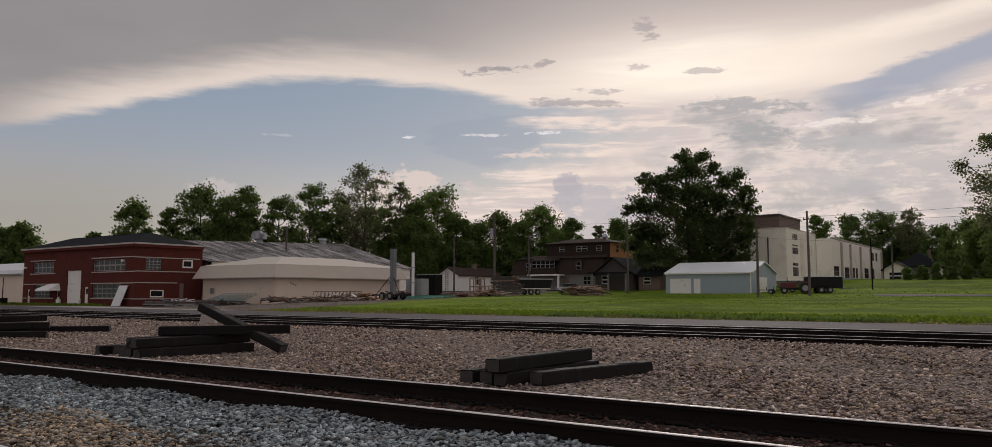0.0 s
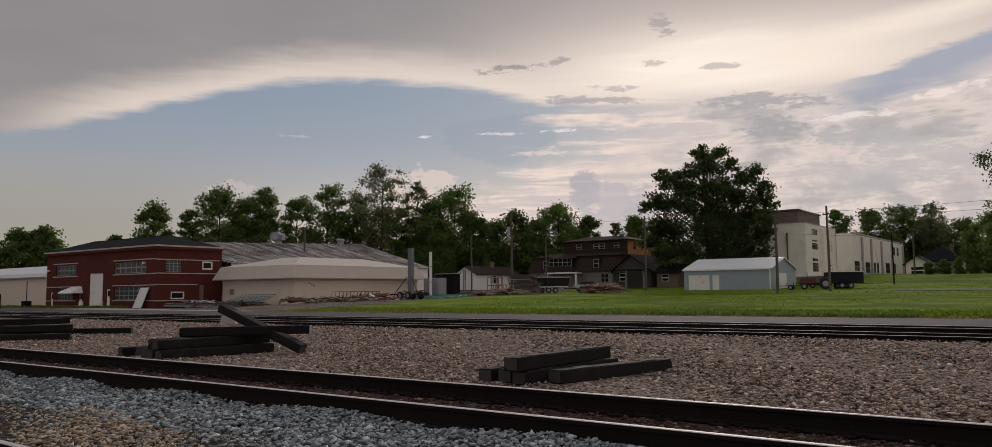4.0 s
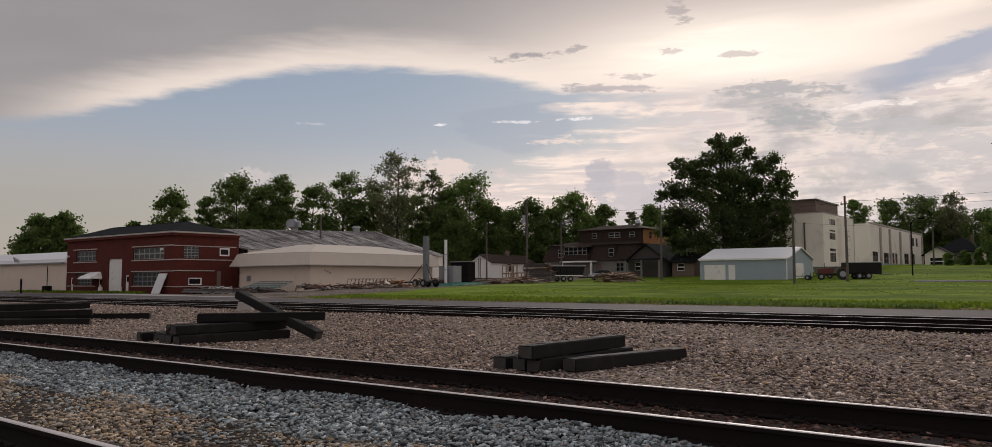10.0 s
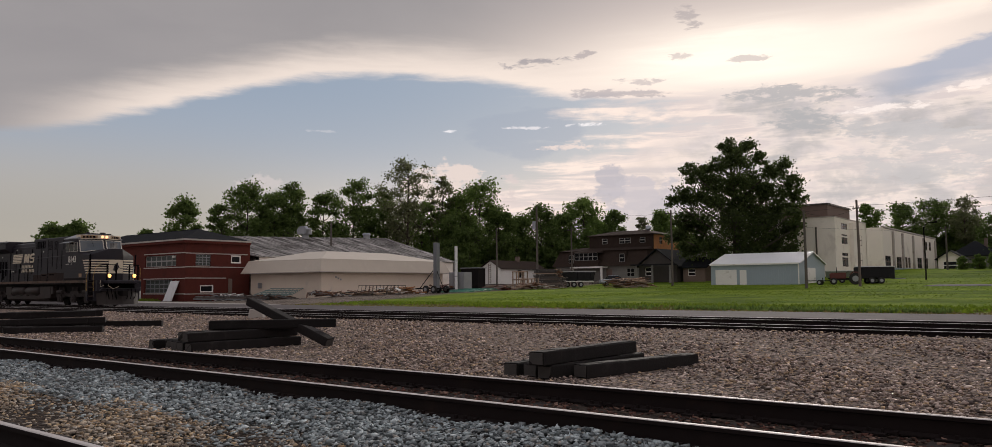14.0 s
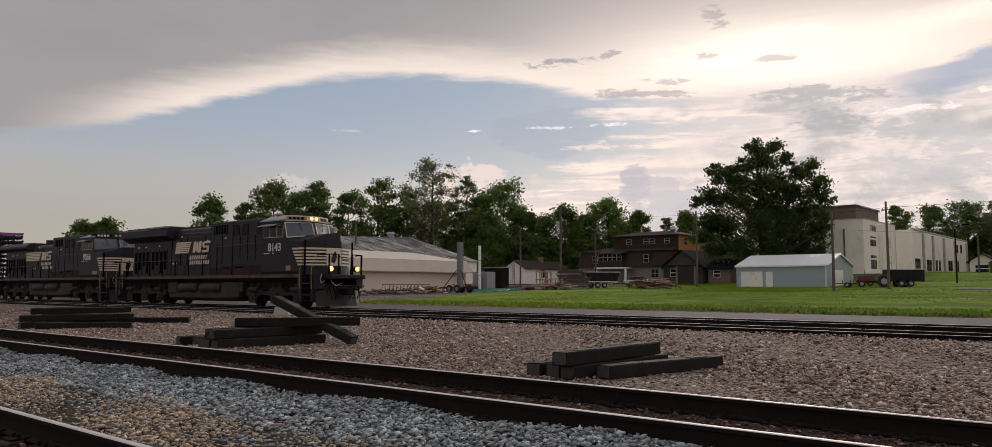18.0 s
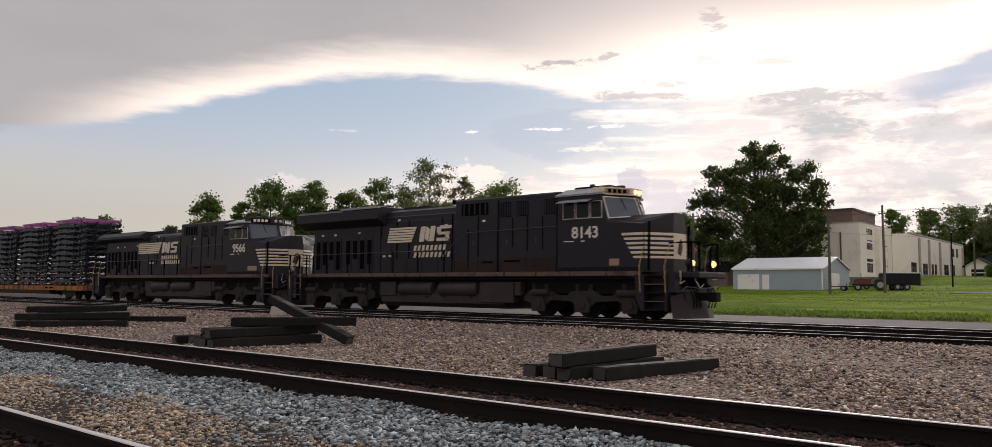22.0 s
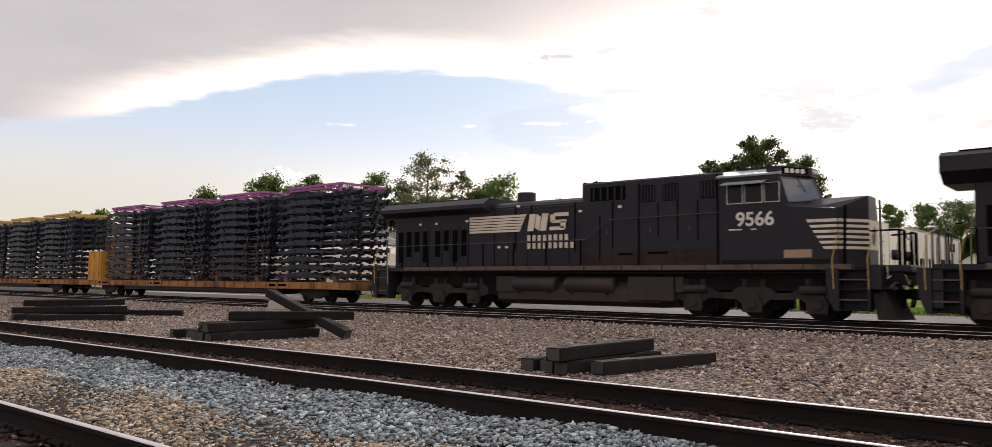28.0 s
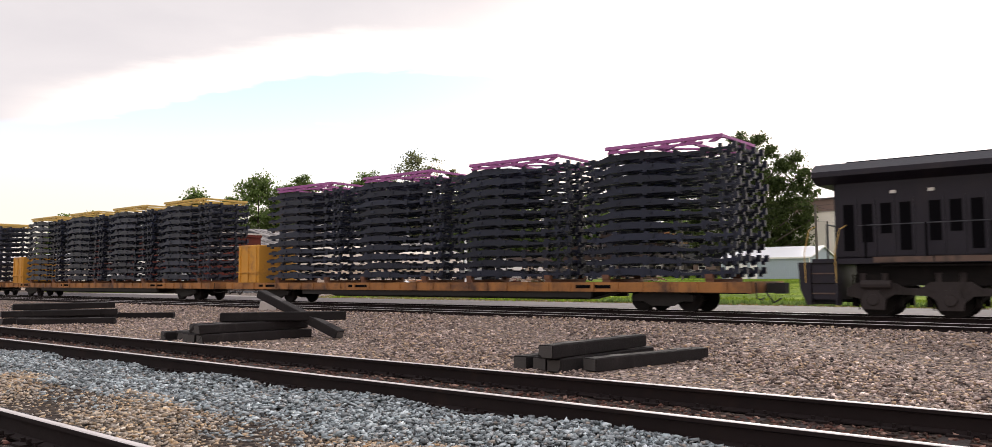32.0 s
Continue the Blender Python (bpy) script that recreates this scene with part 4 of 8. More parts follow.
def barn():
    b = empty("metal_roofed_shed", label="long shed with rust-streaked sheet-metal roof", category="shed")
    x0, x1, y0, y1 = -104.0, -77.7, 54.3, 88.5
    eave = 4.8

    def ridge(y):
        """The ridge follows the rising ground."""
        return 7.7 + (y - y0) * 0.034

    wall(b, STUCCO, "y", y0, y1, x1, -0.3, 0, eave)
    wall(b, STUCCO, "y", y0, y1, x0, 0.3, 0, eave)
    xm = -92.5
    for y in (y0, y1 - 0.3):
        bm = bmesh.new()
        prism(bm, [(x0, 0), (x1, 0), (x1, eave), (xm, ridge(y) - 0.05), (x0, eave)], y, y + 0.3, "y")
        part("gable_wall", bm, RUST_ROOF, b)
    n = 30
    for s in (-1, 1):
        xe = x1 + 0.25 if s > 0 else x0 - 0.4
        for k in range(n):
            ya, yb = y0 - 0.3 + (y1 - y0 + 0.6) * k / n, y0 - 0.3 + (y1 - y0 + 0.6) * (k + 1) / n - 0.03
            lift = 0.03 * (k % 2)
            bm = bmesh.new()
            hexa(bm, [(xm, ya, ridge(ya) + lift), (xe, ya, eave - 0.15 + lift), (xe, yb, eave - 0.15 + lift), (xm, yb, ridge(yb) + lift)],
                 [(xm, ya, ridge(ya) + 0.06 + lift), (xe, ya, eave - 0.09 + lift), (xe, yb, eave - 0.09 + lift), (xm, yb, ridge(yb) + 0.06 + lift)])
            part("roof_sheet", bm, RUST_ROOF, b)
    # ridge ventilators and flue
    bm = bmesh.new()
    cyl(bm, (-91.8, 72.2, 8.0), (-91.8, 72.2, 8.75), 0.5, 0.45, 14)
    cyl(bm, (-91.8, 72.2, 8.75), (-91.8, 72.2, 9.65), 0.95, 0.85, 14)
    v = part("ventilator", bm, GALVANISED, b, "round galvanised roof ventilator")
    bm = bmesh.new()
    prism(bm, [(-92.7, 8.8), (-90.9, 8.8), (-90.7, 9.45), (-91.2, 9.9), (-92.4, 9.85), (-92.9, 9.35)], 71.5, 72.0, "y")
    part("hood", bm, GALVANISED, v)
    bm = bmesh.new()
    cyl(bm, (-92.5, 84.6, 8.4), (-92.5, 84.6, 9.3), 0.55, 0.55, 12)
    cyl(bm, (-92.5, 84.6, 9.3), (-92.5, 84.6, 9.55), 0.75, 0.5, 12)
    part("ventilator", bm, GALVANISED, b)
    bm = bmesh.new()
    cyl(bm, (-86.5, 72.5, 6.5), (-86.5, 72.5, 10.2), 0.12, 0.12, 8)
    part("flue", bm, POLE_WOOD, b)


barn()


def warehouse():
    b = empty("cream_warehouse", label="long low cream warehouse with white metal roof edge", category="building")
    x0, x1, y0, y1 = -150.0, -114.2, 50.9, 66
    wall(b, CREAM, "x", x0, x1, y0, 0.3, -0.8, 3.7)
    wall(b, CREAM, "y", y0 + 0.3, y1, x1, -0.3, -0.8, 3.7)
    wall(b, CREAM, "x", x0, x1, y1, 0.3, -0.8, 3.7)
    bm = bmesh.new()
    prism(bm, [(y0 - 0.25, 3.7), (y1 + 0.5, 3.7), (y1 + 0.5, 5.0), (y0 + 1.0, 5.3), (y0 - 0.1, 4.3)], x0, x1 + 0.2, "x")
    part("roof", bm, WHITE_METAL, b, "white sheet-metal roof edge")
    simple("gutter", GALVANISED, b, x0, x1 + 0.2, y0 - 0.4, y0 - 0.26, 3.62, 3.8)
    bm = bmesh.new()
    cyl(bm, (-129.5, y0 - 0.3, 4.2), (-129.5, y0 - 0.8, 4.8), 0.35, 0.05, 10)
    part("flood_lamp", bm, GALVANISED, b)


warehouse()


def blue_shed():
    b = empty("metal_garage", label="pale blue metal garage with white roof, trim and doors", category="garage")
    x0, x1, y0, y1, z0, eave, ridge = -42.9, -31.5, 100.2, 111.0, 1.0, 3.75, 5.25
    wall(b, BLUE_METAL, "x", x0, x1, y0, 0.15, z0, eave, [(-42.3, -39.4, z0, 3.05), (-39.0, -38.1, z0, 3.0)])
    wall(b, BLUE_METAL, "x", x0, x1, y1, -0.15, z0, eave)
    yc = (y0 + y1) / 2
    for x in (x1 - 0.15, x0):
        bm = bmesh.new()
        prism(bm, [(y0 + 0.15, z0), (y1 - 0.15, z0), (y1 - 0.15, eave), (yc, ridge - 0.04), (y0 + 0.15, eave)], x, x + 0.15, "x")
        part("gable_wall", bm, BLUE_METAL, b)
    for k in range(38):
        u = x0 + 0.15 + k * 0.3
        if not (-42.4 < u < -38.0):
            simple("rib", BLUE_METAL, b, u, u + 0.04, y0 - 0.02, y0 - 0.002, z0, eave)
    bm = bmesh.new()
    gable_roof(bm, x0, x1, y0, y1, eave, ridge, 0.2, 0.08)
    part("roof", bm, WHITE_METAL, b, "white sheet-metal gable roof")
    simple("eave_trim", WHITE, b, x0 - 0.05, x1 + 0.05, y0 - 0.24, y0 - 0.2, eave - 0.14, eave + 0.06)
    d = simple("garage_door", WHITE, b, -42.3, -39.4, y0 + 0.05, y0 + 0.1, z0, 3.05, "white sectional garage door")
    for k in range(4):
        simple("panel", WHITE, d, -42.27, -39.43, y0 + 0.02, y0 + 0.05, z0 + 0.03 + k * 0.51, z0 + 0.49 + k * 0.51)
    simple("door", WHITE, b, -39.0, -38.1, y0 + 0.03, y0 + 0.08, z0, 3.0, "white side door")
    simple("door_frame", WHITE, b, x1 - 0.1, x1 + 0.03, y0 - 0.03, y0 + 0.02, z0, eave, "white corner trim")
    d = simple("garage_door", WHITE, b, x1 + 0.002, x1 + 0.05, 103.6, 106.8, z0, 3.2, "white garage door in the gable")
    for k in range(4):
        simple("panel", WHITE, d, x1 + 0.05, x1 + 0.07, 103.65, 106.75, z0 + 0.04 + k * 0.54, z0 + 0.52 + k * 0.54)
    # raking trim of the gable
    for y_low in (y0, y1):
        bm = bmesh.new()
        prism(bm, [(y_low, eave - 0.05), (yc, ridge - 0.08), (yc, ridge + 0.05), (y_low, eave + 0.1)], x1 + 0.2, x1 + 0.26, "x")
        part("rake_trim", bm, WHITE, b)


blue_shed()


def school():
    b = empty("school_building", label="cream three-storey building with brown parapet and long buttressed wing", category="building")
    z0, top = 2.0, 11.2
    x0, x1, y0, y1 = -52.0, -33.9, 125.5, 144.1
    wins = [(129.0, 132.2, 9.6, 10.5), (129.0, 132.2, 7.3, 8.8), (129.0, 132.2, 3.8, 5.9), (141.3, 143.3, 7.3, 9.0), (141.3, 143.3, 3.8, 6.0)]
    wall(b, STUCCO, "y", y0 + 0.3, y1, x1, -0.3, z0, top, wins)
    for w in wins:
        window(b, TAN_BRICK, "y", w[0], w[1], x1 + 0.04, -1, w[2], w[3], 2, 2, 0.05, GLASS_NAVY)
    south = [(-43.5, -42.2, 4.2, 9.0), (-46.5, -45.0, 6.0, 8.0), (-49.0, -47.5, 6.0, 8.0)]
    wall(b, STUCCO, "x", x0, x1, y0, 0.3, z0, top, south)
    for w in south:
        window(b, TAN_BRICK, "x", w[0], w[1], y0 + 0.1, 1, w[2], w[3], 2, 3, 0.05, GLASS_NAVY)
    wall(b, STUCCO, "y", y0 + 0.3, y1, x0, 0.3, z0, top)
    wall(b, STUCCO, "x", x0, x1, y1, -0.3, z0, top)
    simple("roof", TAN_BRICK, b, x0 + 0.3, x1 - 0.3, y0 + 0.3, y1 - 0.3, top - 0.4, top - 0.1)
    simple("coping", LIMESTONE, b, x1 - 0.35, x1 + 0.06, y0 - 0.06, y1, top, top + 0.15)
    simple("coping", LIMESTONE, b, x0, x1 - 0.351, y0 - 0.06, y0 + 0.35, top, top + 0.15)
    # corner bay and brown upper storey
    bay = simple("bay", STUCCO, b, -34.9, -33.3, 133.6, 141.0, z0, top - 0.4, "projecting stair bay")
    for za, zb in ((3.8, 6.0), (7.3, 8.9)):
        window(bay, TAN_BRICK, "y", 136.2, 138.4, -33.26, -1, za, zb, 2, 2, 0.05, GLASS_NAVY)
    simple("upper_storey", TAN_BRICK, b, -48.0, -36.4, 131.0, 144.0, top - 0.1, 13.7, "set-back brown brick upper storey")
    simple("coping", RUST_ROOF, b, -48.2, -36.2, 130.8, 144.2, 13.7, 13.95)
    # wing
    xw, ya, yb, wt_ = -34.0, 156.4, 208.0, 11.2
    wins = [(157.6, 161.6, 4.2, 6.2), (166.8, 170.8, 3.9, 6.2), (174.4, 176.2, 4.2, 6.3), (177.2, 179.0, 4.2, 6.3), (186.3, 190.6, 4.3, 6.5), (194.4, 197.4, 8.4, 10.2), (194.4, 197.4, 4.3, 6.6), (199.6, 201.6, 8.4, 10.3)]
    wall(b, STUCCO, "y", ya + 0.3, yb, xw, -0.3, z0, wt_, wins)
    for w in wins:
        window(b, TAN_BRICK, "y", w[0], w[1], xw + 0.06, -1, w[2], w[3], 2, 2, 0.08, GLASS_NAVY)
    wall(b, STUCCO, "x", -46.0, xw, ya, 0.3, z0, wt_ + 0.1)
    simple("coping", LIMESTONE, b, xw - 0.3, xw + 0.1, ya - 0.1, yb, wt_ + 0.1, wt_ + 0.35)
    for y in (163.4, 171.6, 181.6, 192.6, 206.0):
        simple("buttress", PIER_GREY, b, xw + 0.002, xw + 0.3, y, y + 0.9, z0, wt_ - 0.3, "shallow wall buttress")
    simple("base_band", BLUE_METAL, b, xw + 0.002, xw + 0.1, 170.9, 203.0, z0, 3.3, "grey-blue painted wall base")
    simple("wing_roof", TAN_BRICK, b, -46.0, xw - 0.3, ya + 0.3, yb, wt_ - 0.5, wt_ - 0.1)
    for z in (5.2, 8.3):
        simple("string_course", STUCCO, b, x1 + 0.002, x1 + 0.08, y0, y1, z, z + 0.25)
    bm = bmesh.new()
    cyl(bm, (-36.6, 125.3, 2.0), (-36.6, 125.3, 9.8), 0.12, 0.12, 8)
    part("downpipe", bm, POLE_WOOD, b)


# greyer than the wall: the piers' shade is in the base colour, stains over it
PIER_GREY = mat("shade_toned_stained_render", (0.4, 0.355, 0.33), 0.85, 0, 0.2, 0.6, (0.16, 0.11, 0.1), 0.35, 0.8, streaks=0.5)
GLASS_NAVY = glass("navy_window", (0.02, 0.025, 0.05), 0.15)
school()


def small_white_house():
    b = empty("small_white_house", label="small cream bungalow with brown gable roof", category="house")
    x0, x1, y0, y1, z0, eave, ridge = -87.6, -83.0, 106.5, 119.2, 1.5, 4.2, 5.5
    wall(b, WHITE, "x", x0, x1, y0, 0.2, z0, eave)
    wall(b, WHITE, "y", y0 + 0.2, y1, x1, -0.2, z0, eave, [(111.2, 112.4, 2.6, 3.9)])
    wall(b, WHITE, "y", y0 + 0.2, y1, x0, 0.2, z0, eave)
    wall(b, WHITE, "x", x0, x1, y1, 0.2, z0, eave)
    window(b, TAN_BRICK, "y", 111.2, 112.4, x1 - 0.05, -1, 2.6, 3.9, 1, 2)
    for y in (y0, y1):
        bm = bmesh.new()
        prism(bm, [(x0, eave), (x1, eave), ((x0 + x1) / 2, ridge)], y + 0.004, y + 0.19, "y")
        part("gable", bm, WHITE, b)
    bm = bmesh.new()
    gable_roof(bm, x0, x1, y0, y1, eave, ridge, 0.3, 0.12, "y")
    part("roof", bm, SHINGLE_BROWN, b)
    bm = bmesh.new()
    box(bm, -85.5, -84.9, 113.8, 114.4, 5.2, 6.4)
    part("chimney", bm, TAN_BRICK, b)
    bm = bmesh.new()
    for x in (-85.7, -85.2):
        cyl(bm, (x, y0 - 0.05, z0), (x, y0 - 0.05, 5.0), 0.04)
    for k in range(9):
        cyl(bm, (-85.7, y0 - 0.05, 1.9 + k * 0.35), (-85.2, y0 - 0.05, 1.9 + k * 0.35), 0.025)
    part("wall_ladder", bm, TAN_BRICK, b)


small_white_house()


def mansard_house():
    b = empty("mansard_house", label="large brown shingled house with mansard roof and orange unfinished side", category="house")
    x0, x1, y0, y1, z0 = -80.6, -62.6, 119.6, 131.0, 1.6
    wall(b, GREY_SIDING, "x", x0, x1, y0, 0.3, z0, 4.5, [(-70.2, -69.0, z0, 3.9), (-66.2, -64.8, 2.6, 4.0)])
    window(b, FRAME_GREY, "x", -66.2, -64.8, y0 + 0.05, 1, 2.6, 4.0)
    simple("door", TAN_BRICK, b, -70.2, -69.0, y0 + 0.1, y0 + 0.2, z0, 3.9)
    wall(b, TAN_BRICK, "y", y0 + 0.3, y1, x1, -0.3, z0, 4.5)
    wall(b, STUCCO, "y", y0 + 0.3, y1, x0, 0.3, z0, 4.5)
    bm = bmesh.new()
    hexa(bm, [(x0 - 0.5, y0 - 0.5, 4.45), (x1 + 0.4, y0 - 0.5, 4.45), (x1 + 0.4, y1 + 0.5, 4.45), (x0 - 0.5, y1 + 0.5, 4.45)],
         [(x0 + 0.6, y0 + 0.5, 7.2), (x1 + 0.1, y0 + 0.5, 7.2), (x1 + 0.1, y1 - 0.5, 7.2), (x0 + 0.6, y1 - 0.5, 7.2)])
    part("mansard", bm, SHINGLE_BROWN, b, "steep brown shingled mansard storey")
    bm = bmesh.new()
    hexa(bm, [(x0 + 0.2, y0 + 0.1, 7.2), (x1 + 0.4, y0 + 0.1, 7.2), (x1 + 0.4, y1, 7.2), (x0 + 0.2, y1, 7.2)],
         [(x0 + 4.0, y0 + 2.6, 7.9), (x1, y0 + 2.6, 7.9), (x1, y1 - 1, 7.9), (x0 + 4.0, y1 - 1, 7.9)])
    part("lower_roof", bm, SHINGLE_BROWN, b)
    u0, u1, v0, v1 = -74.7, -62.2, 121.6, 131.4
    wall(b, SHINGLE_BROWN, "x", u0, u1, v0, 0.3, 7.3, 9.8, name="upper_wall")
    wall(b, PLYWOOD, "y", v0 + 0.3, v1, u1, -0.3, 7.3, 9.8, [(124.0, 125.2, 8.2, 9.4), (128.6, 129.6, 8.4, 9.5)], name="sheathed_wall")
    for w in ((124.0, 125.2, 8.2, 9.4), (128.6, 129.6, 8.4, 9.5)):
        window(b, TAN_BRICK, "y", w[0], w[1], u1 - 0.05, -1, w[2], w[3], 1, 2)
    for k in range(1, 8):
        simple("board_joint", TAN_BRICK, b, u1 + 0.002, u1 + 0.012, v0 + 0.3 + k * 1.22, v0 + 0.33 + k * 1.22, 7.3, 9.8)
    bm = bmesh.new()
    hip_roof(bm, u0, u1, v0, v1, 9.9, 10.75, 0.4, 3.5, 0.12)
    part("roof", bm, SHINGLE_BROWN, b)
    for x, w in ((-72.0, 1.0), (-68.6, 2.2), (-64.6, 1.0)):
        window(b, FRAME_GREY, "x", x, x + w, v0 - 0.16, 1, 8.4, 9.3, 2 if w > 1.5 else 1, 2, 0.06)
    for x in (-77.6, -67.4):
        simple("dormer", SHINGLE_BROWN, b, x - 0.2, x + 1.3, y0 - 0.25, y0 + 0.8, 4.9, 6.9)
        window(b, FRAME_GREY, "x", x, x + 1.0, y0 - 0.4, 1, 5.1, 6.5, 1, 2, 0.06)
    # glazed bay over the porch
    bay = simple("bay", SHINGLE_BROWN, b, -75.9, -71.1, y0 - 1.3, y0 - 0.1, 4.4, 5.5, "projecting bay of windows")
    window(b, FRAME_GREY, "x", -75.8, -71.2, y0 - 1.28, 1, 5.5, 6.8, 5, 2, 0.045)
    bm = bmesh.new()
    hexa(bm, [(-76.2, y0 - 1.6, 6.8), (-70.8, y0 - 1.6, 6.8), (-70.8, y0 + 0.6, 6.8), (-76.2, y0 + 0.6, 6.8)], [(-76.0, y0 - 1.3, 6.95), (-71.0, y0 - 1.3, 6.95), (-71.0, y0 + 0.6, 7.25), (-76.0, y0 + 0.6, 7.25)])
    part("bay_roof", bm, SHINGLE_BROWN, b)
    simple("porch_beam", WHITE, b, -76.3, -69.8, y0 - 2.0, y0 - 0.1, 4.15, 4.4)
    for x in (-76.1, -70.2):
        simple("porch_post", WHITE, b, x, x + 0.3, y0 - 1.95, y0 - 1.65, z0, 4.15)
    bm = bmesh.new()
    cyl(bm, (-65.2, 126, 10.5), (-65.2, 126, 11.0), 0.05)
    cyl(bm, (-65.2, 125.9, 11.0), (-65.1, 125.6, 11.3), 0.5, 0.45, 12)
    part("dish", bm, GALVANISED, b)


GREY_SIDING = mat("grey_siding", (0.2, 0.19, 0.18), 0.8, 0, 0.2, 1.0, streaks=0.2, dirt=(0.1, 0.1, 0.1), dirt_amount=0.3)
mansard_house()


def gabled_house(name, label, x0, x1, y0, y1, z0, eave, ridge, walls, roof, along="y", openings=()):
    b = empty(name, label=label, category="house")
    wall(b, walls, "x", x0, x1, y0, 0.2, z0, eave, openings)
    wall(b, walls, "y", y0 + 0.2, y1, x1, -0.2, z0, eave)
    wall(b, walls, "y", y0 + 0.2, y1, x0, 0.2, z0, eave)
    wall(b, walls, "x", x0, x1, y1, 0.2, z0, eave)
    bm = bmesh.new()
    if along == "y":
        prism(bm, [(x0, eave), (x1, eave), ((x0 + x1) / 2, ridge)], y0 + 0.004, y0 + 0.19, "y")
    else:
        prism(bm, [(y0, eave), (y1, eave), ((y0 + y1) / 2, ridge)], x1 - 0.19, x1 - 0.004, "x")
    part("gable", bm, walls, b)
    bm = bmesh.new()
    gable_roof(bm, x0, x1, y0, y1, eave, ridge, 0.5, 0.15, along)
    part("roof", bm, roof, b)
    for o in openings:
        window(b, WHITE, "x", o[0], o[1], y0 + 0.05, 1, o[2], o[3], 1, 2, 0.08)
    return b


DARK_BOARDS = mat("dark_weathered_boards", (0.06, 0.052, 0.048), 0.85, 0, 0.35, 1.5)
h = gabled_house("dark_bungalow", "dark weathered bungalow with front gable porch", -60.5, -54.0, 113.3, 121.0, 1.4, 4.3, 6.7, DARK_BOARDS, SHINGLE, "y", [(-59.4, -58.0, 2.6, 3.9)])
for x in (-60.2, -57.4, -54.4):
    simple("porch_post", GREY_SIDING, h, x, x + 0.25, 111.4, 111.65, 1.4, 4.2)
simple("porch_roof", SHINGLE, h, -60.9, -53.6, 111.2, 112.7, 4.2, 4.4)
h = gabled_house("brown_cottage", "low brown brick cottage beside the bungalow", -53.4, -49.8, 114.2, 120.5, 1.4, 3.9, 5.3, TAN_BRICK, SHINGLE, "x", [(-52.6, -51.4, 2.5, 3.6)])
h = gabled_house("grey_house", "grey two-storey house with steep dark roof", -66.0, -55.0, 138.0, 147.0, 2.8, 6.3, 9.4, GREY_SIDING, SHINGLE, "y", [(-62.0, -60.6, 4.2, 5.7), (-58.6, -57.2, 4.2, 5.7)])
h = gabled_house("grey_cottage", "small grey cottage with dark roof", -52.0, -46.5, 135.0, 142.0, 2.5, 5.6, 7.8, GREY_SIDING, SHINGLE, "x", [(-50.0, -48.8, 3.8, 5.0)])
gabled_house("pale_garage", "pale grey garage with low dark roof", -26.4, -22.4, 163.0, 168.0, 3.2, 5.6, 6.9, STUCCO, SHINGLE, "y", [(-25.6, -23.4, 3.6, 5.0)])
gabled_house("white_cottage", "white cottage far across the lawn", -17.0, -13.2, 179.4, 187.0, 3.5, 6.0, 7.9, STUCCO, SHINGLE, "y", [(-15.6, -14.6, 4.6, 5.7)])
gabled_house("dark_cottage", "low dark-roofed cottage beyond the lawn", -14.4, -9.0, 172.0, 178.0, 3.5, 5.2, 6.6, GREY_SIDING, SHINGLE, "x", [(-13.0, -12.0, 4.0, 5.0)])


def hip_house():
    b = empty("hip_roofed_house", label="pale house with broad dark hip roof", category="house")
    x0, x1, y0, y1, z0, eave = -27.2, -19.8, 183.5, 193.0, 3.4, 6.6
    wall(b, GREY_SIDING, "x", x0, x1, y0, 0.2, z0, eave, [(-26.2, -25.2, 4.6, 5.9), (-22.6, -21.4, 4.6, 5.9)])
    wall(b, STUCCO, "y", y0 + 0.2, y1, x1, -0.2, z0, eave)
    wall(b, STUCCO, "y", y0 + 0.2, y1, x0, 0.2, z0, eave)
    for o in ((-26.2, -25.2, 4.6, 5.9), (-22.6, -21.4, 4.6, 5.9)):
        window(b, WHITE, "x", o[0], o[1], y0 + 0.05, 1, o[2], o[3], 2, 2, 0.08)
    bm = bmesh.new()
    hip_roof(bm, x0, x1, y0, y1, eave, 9.6, 0.7, 4.2)
    part("roof", bm, SHINGLE, b)
    simple("chimney", TAN_BRICK, b, -22.0, -21.4, 188, 188.6, 8.0, 10.2)


hip_house()


# ---- trees ----
LEAF_DARK = leaves("dark_foliage", (0.0528, 0.0792, 0.024), (0.192, 0.27, 0.0744))
LEAF_MID = leaves("green_foliage", (0.0713, 0.115, 0.0299), (0.2185, 0.3105, 0.0805))
LEAF_BIG = leaves("deep_green_foliage", (0.0345, 0.0506, 0.0184), (0.1265, 0.1667, 0.0552))
LEAF_LIGHT = leaves("young_foliage", (0.1, 0.112, 0.055), (0.24, 0.255, 0.13))


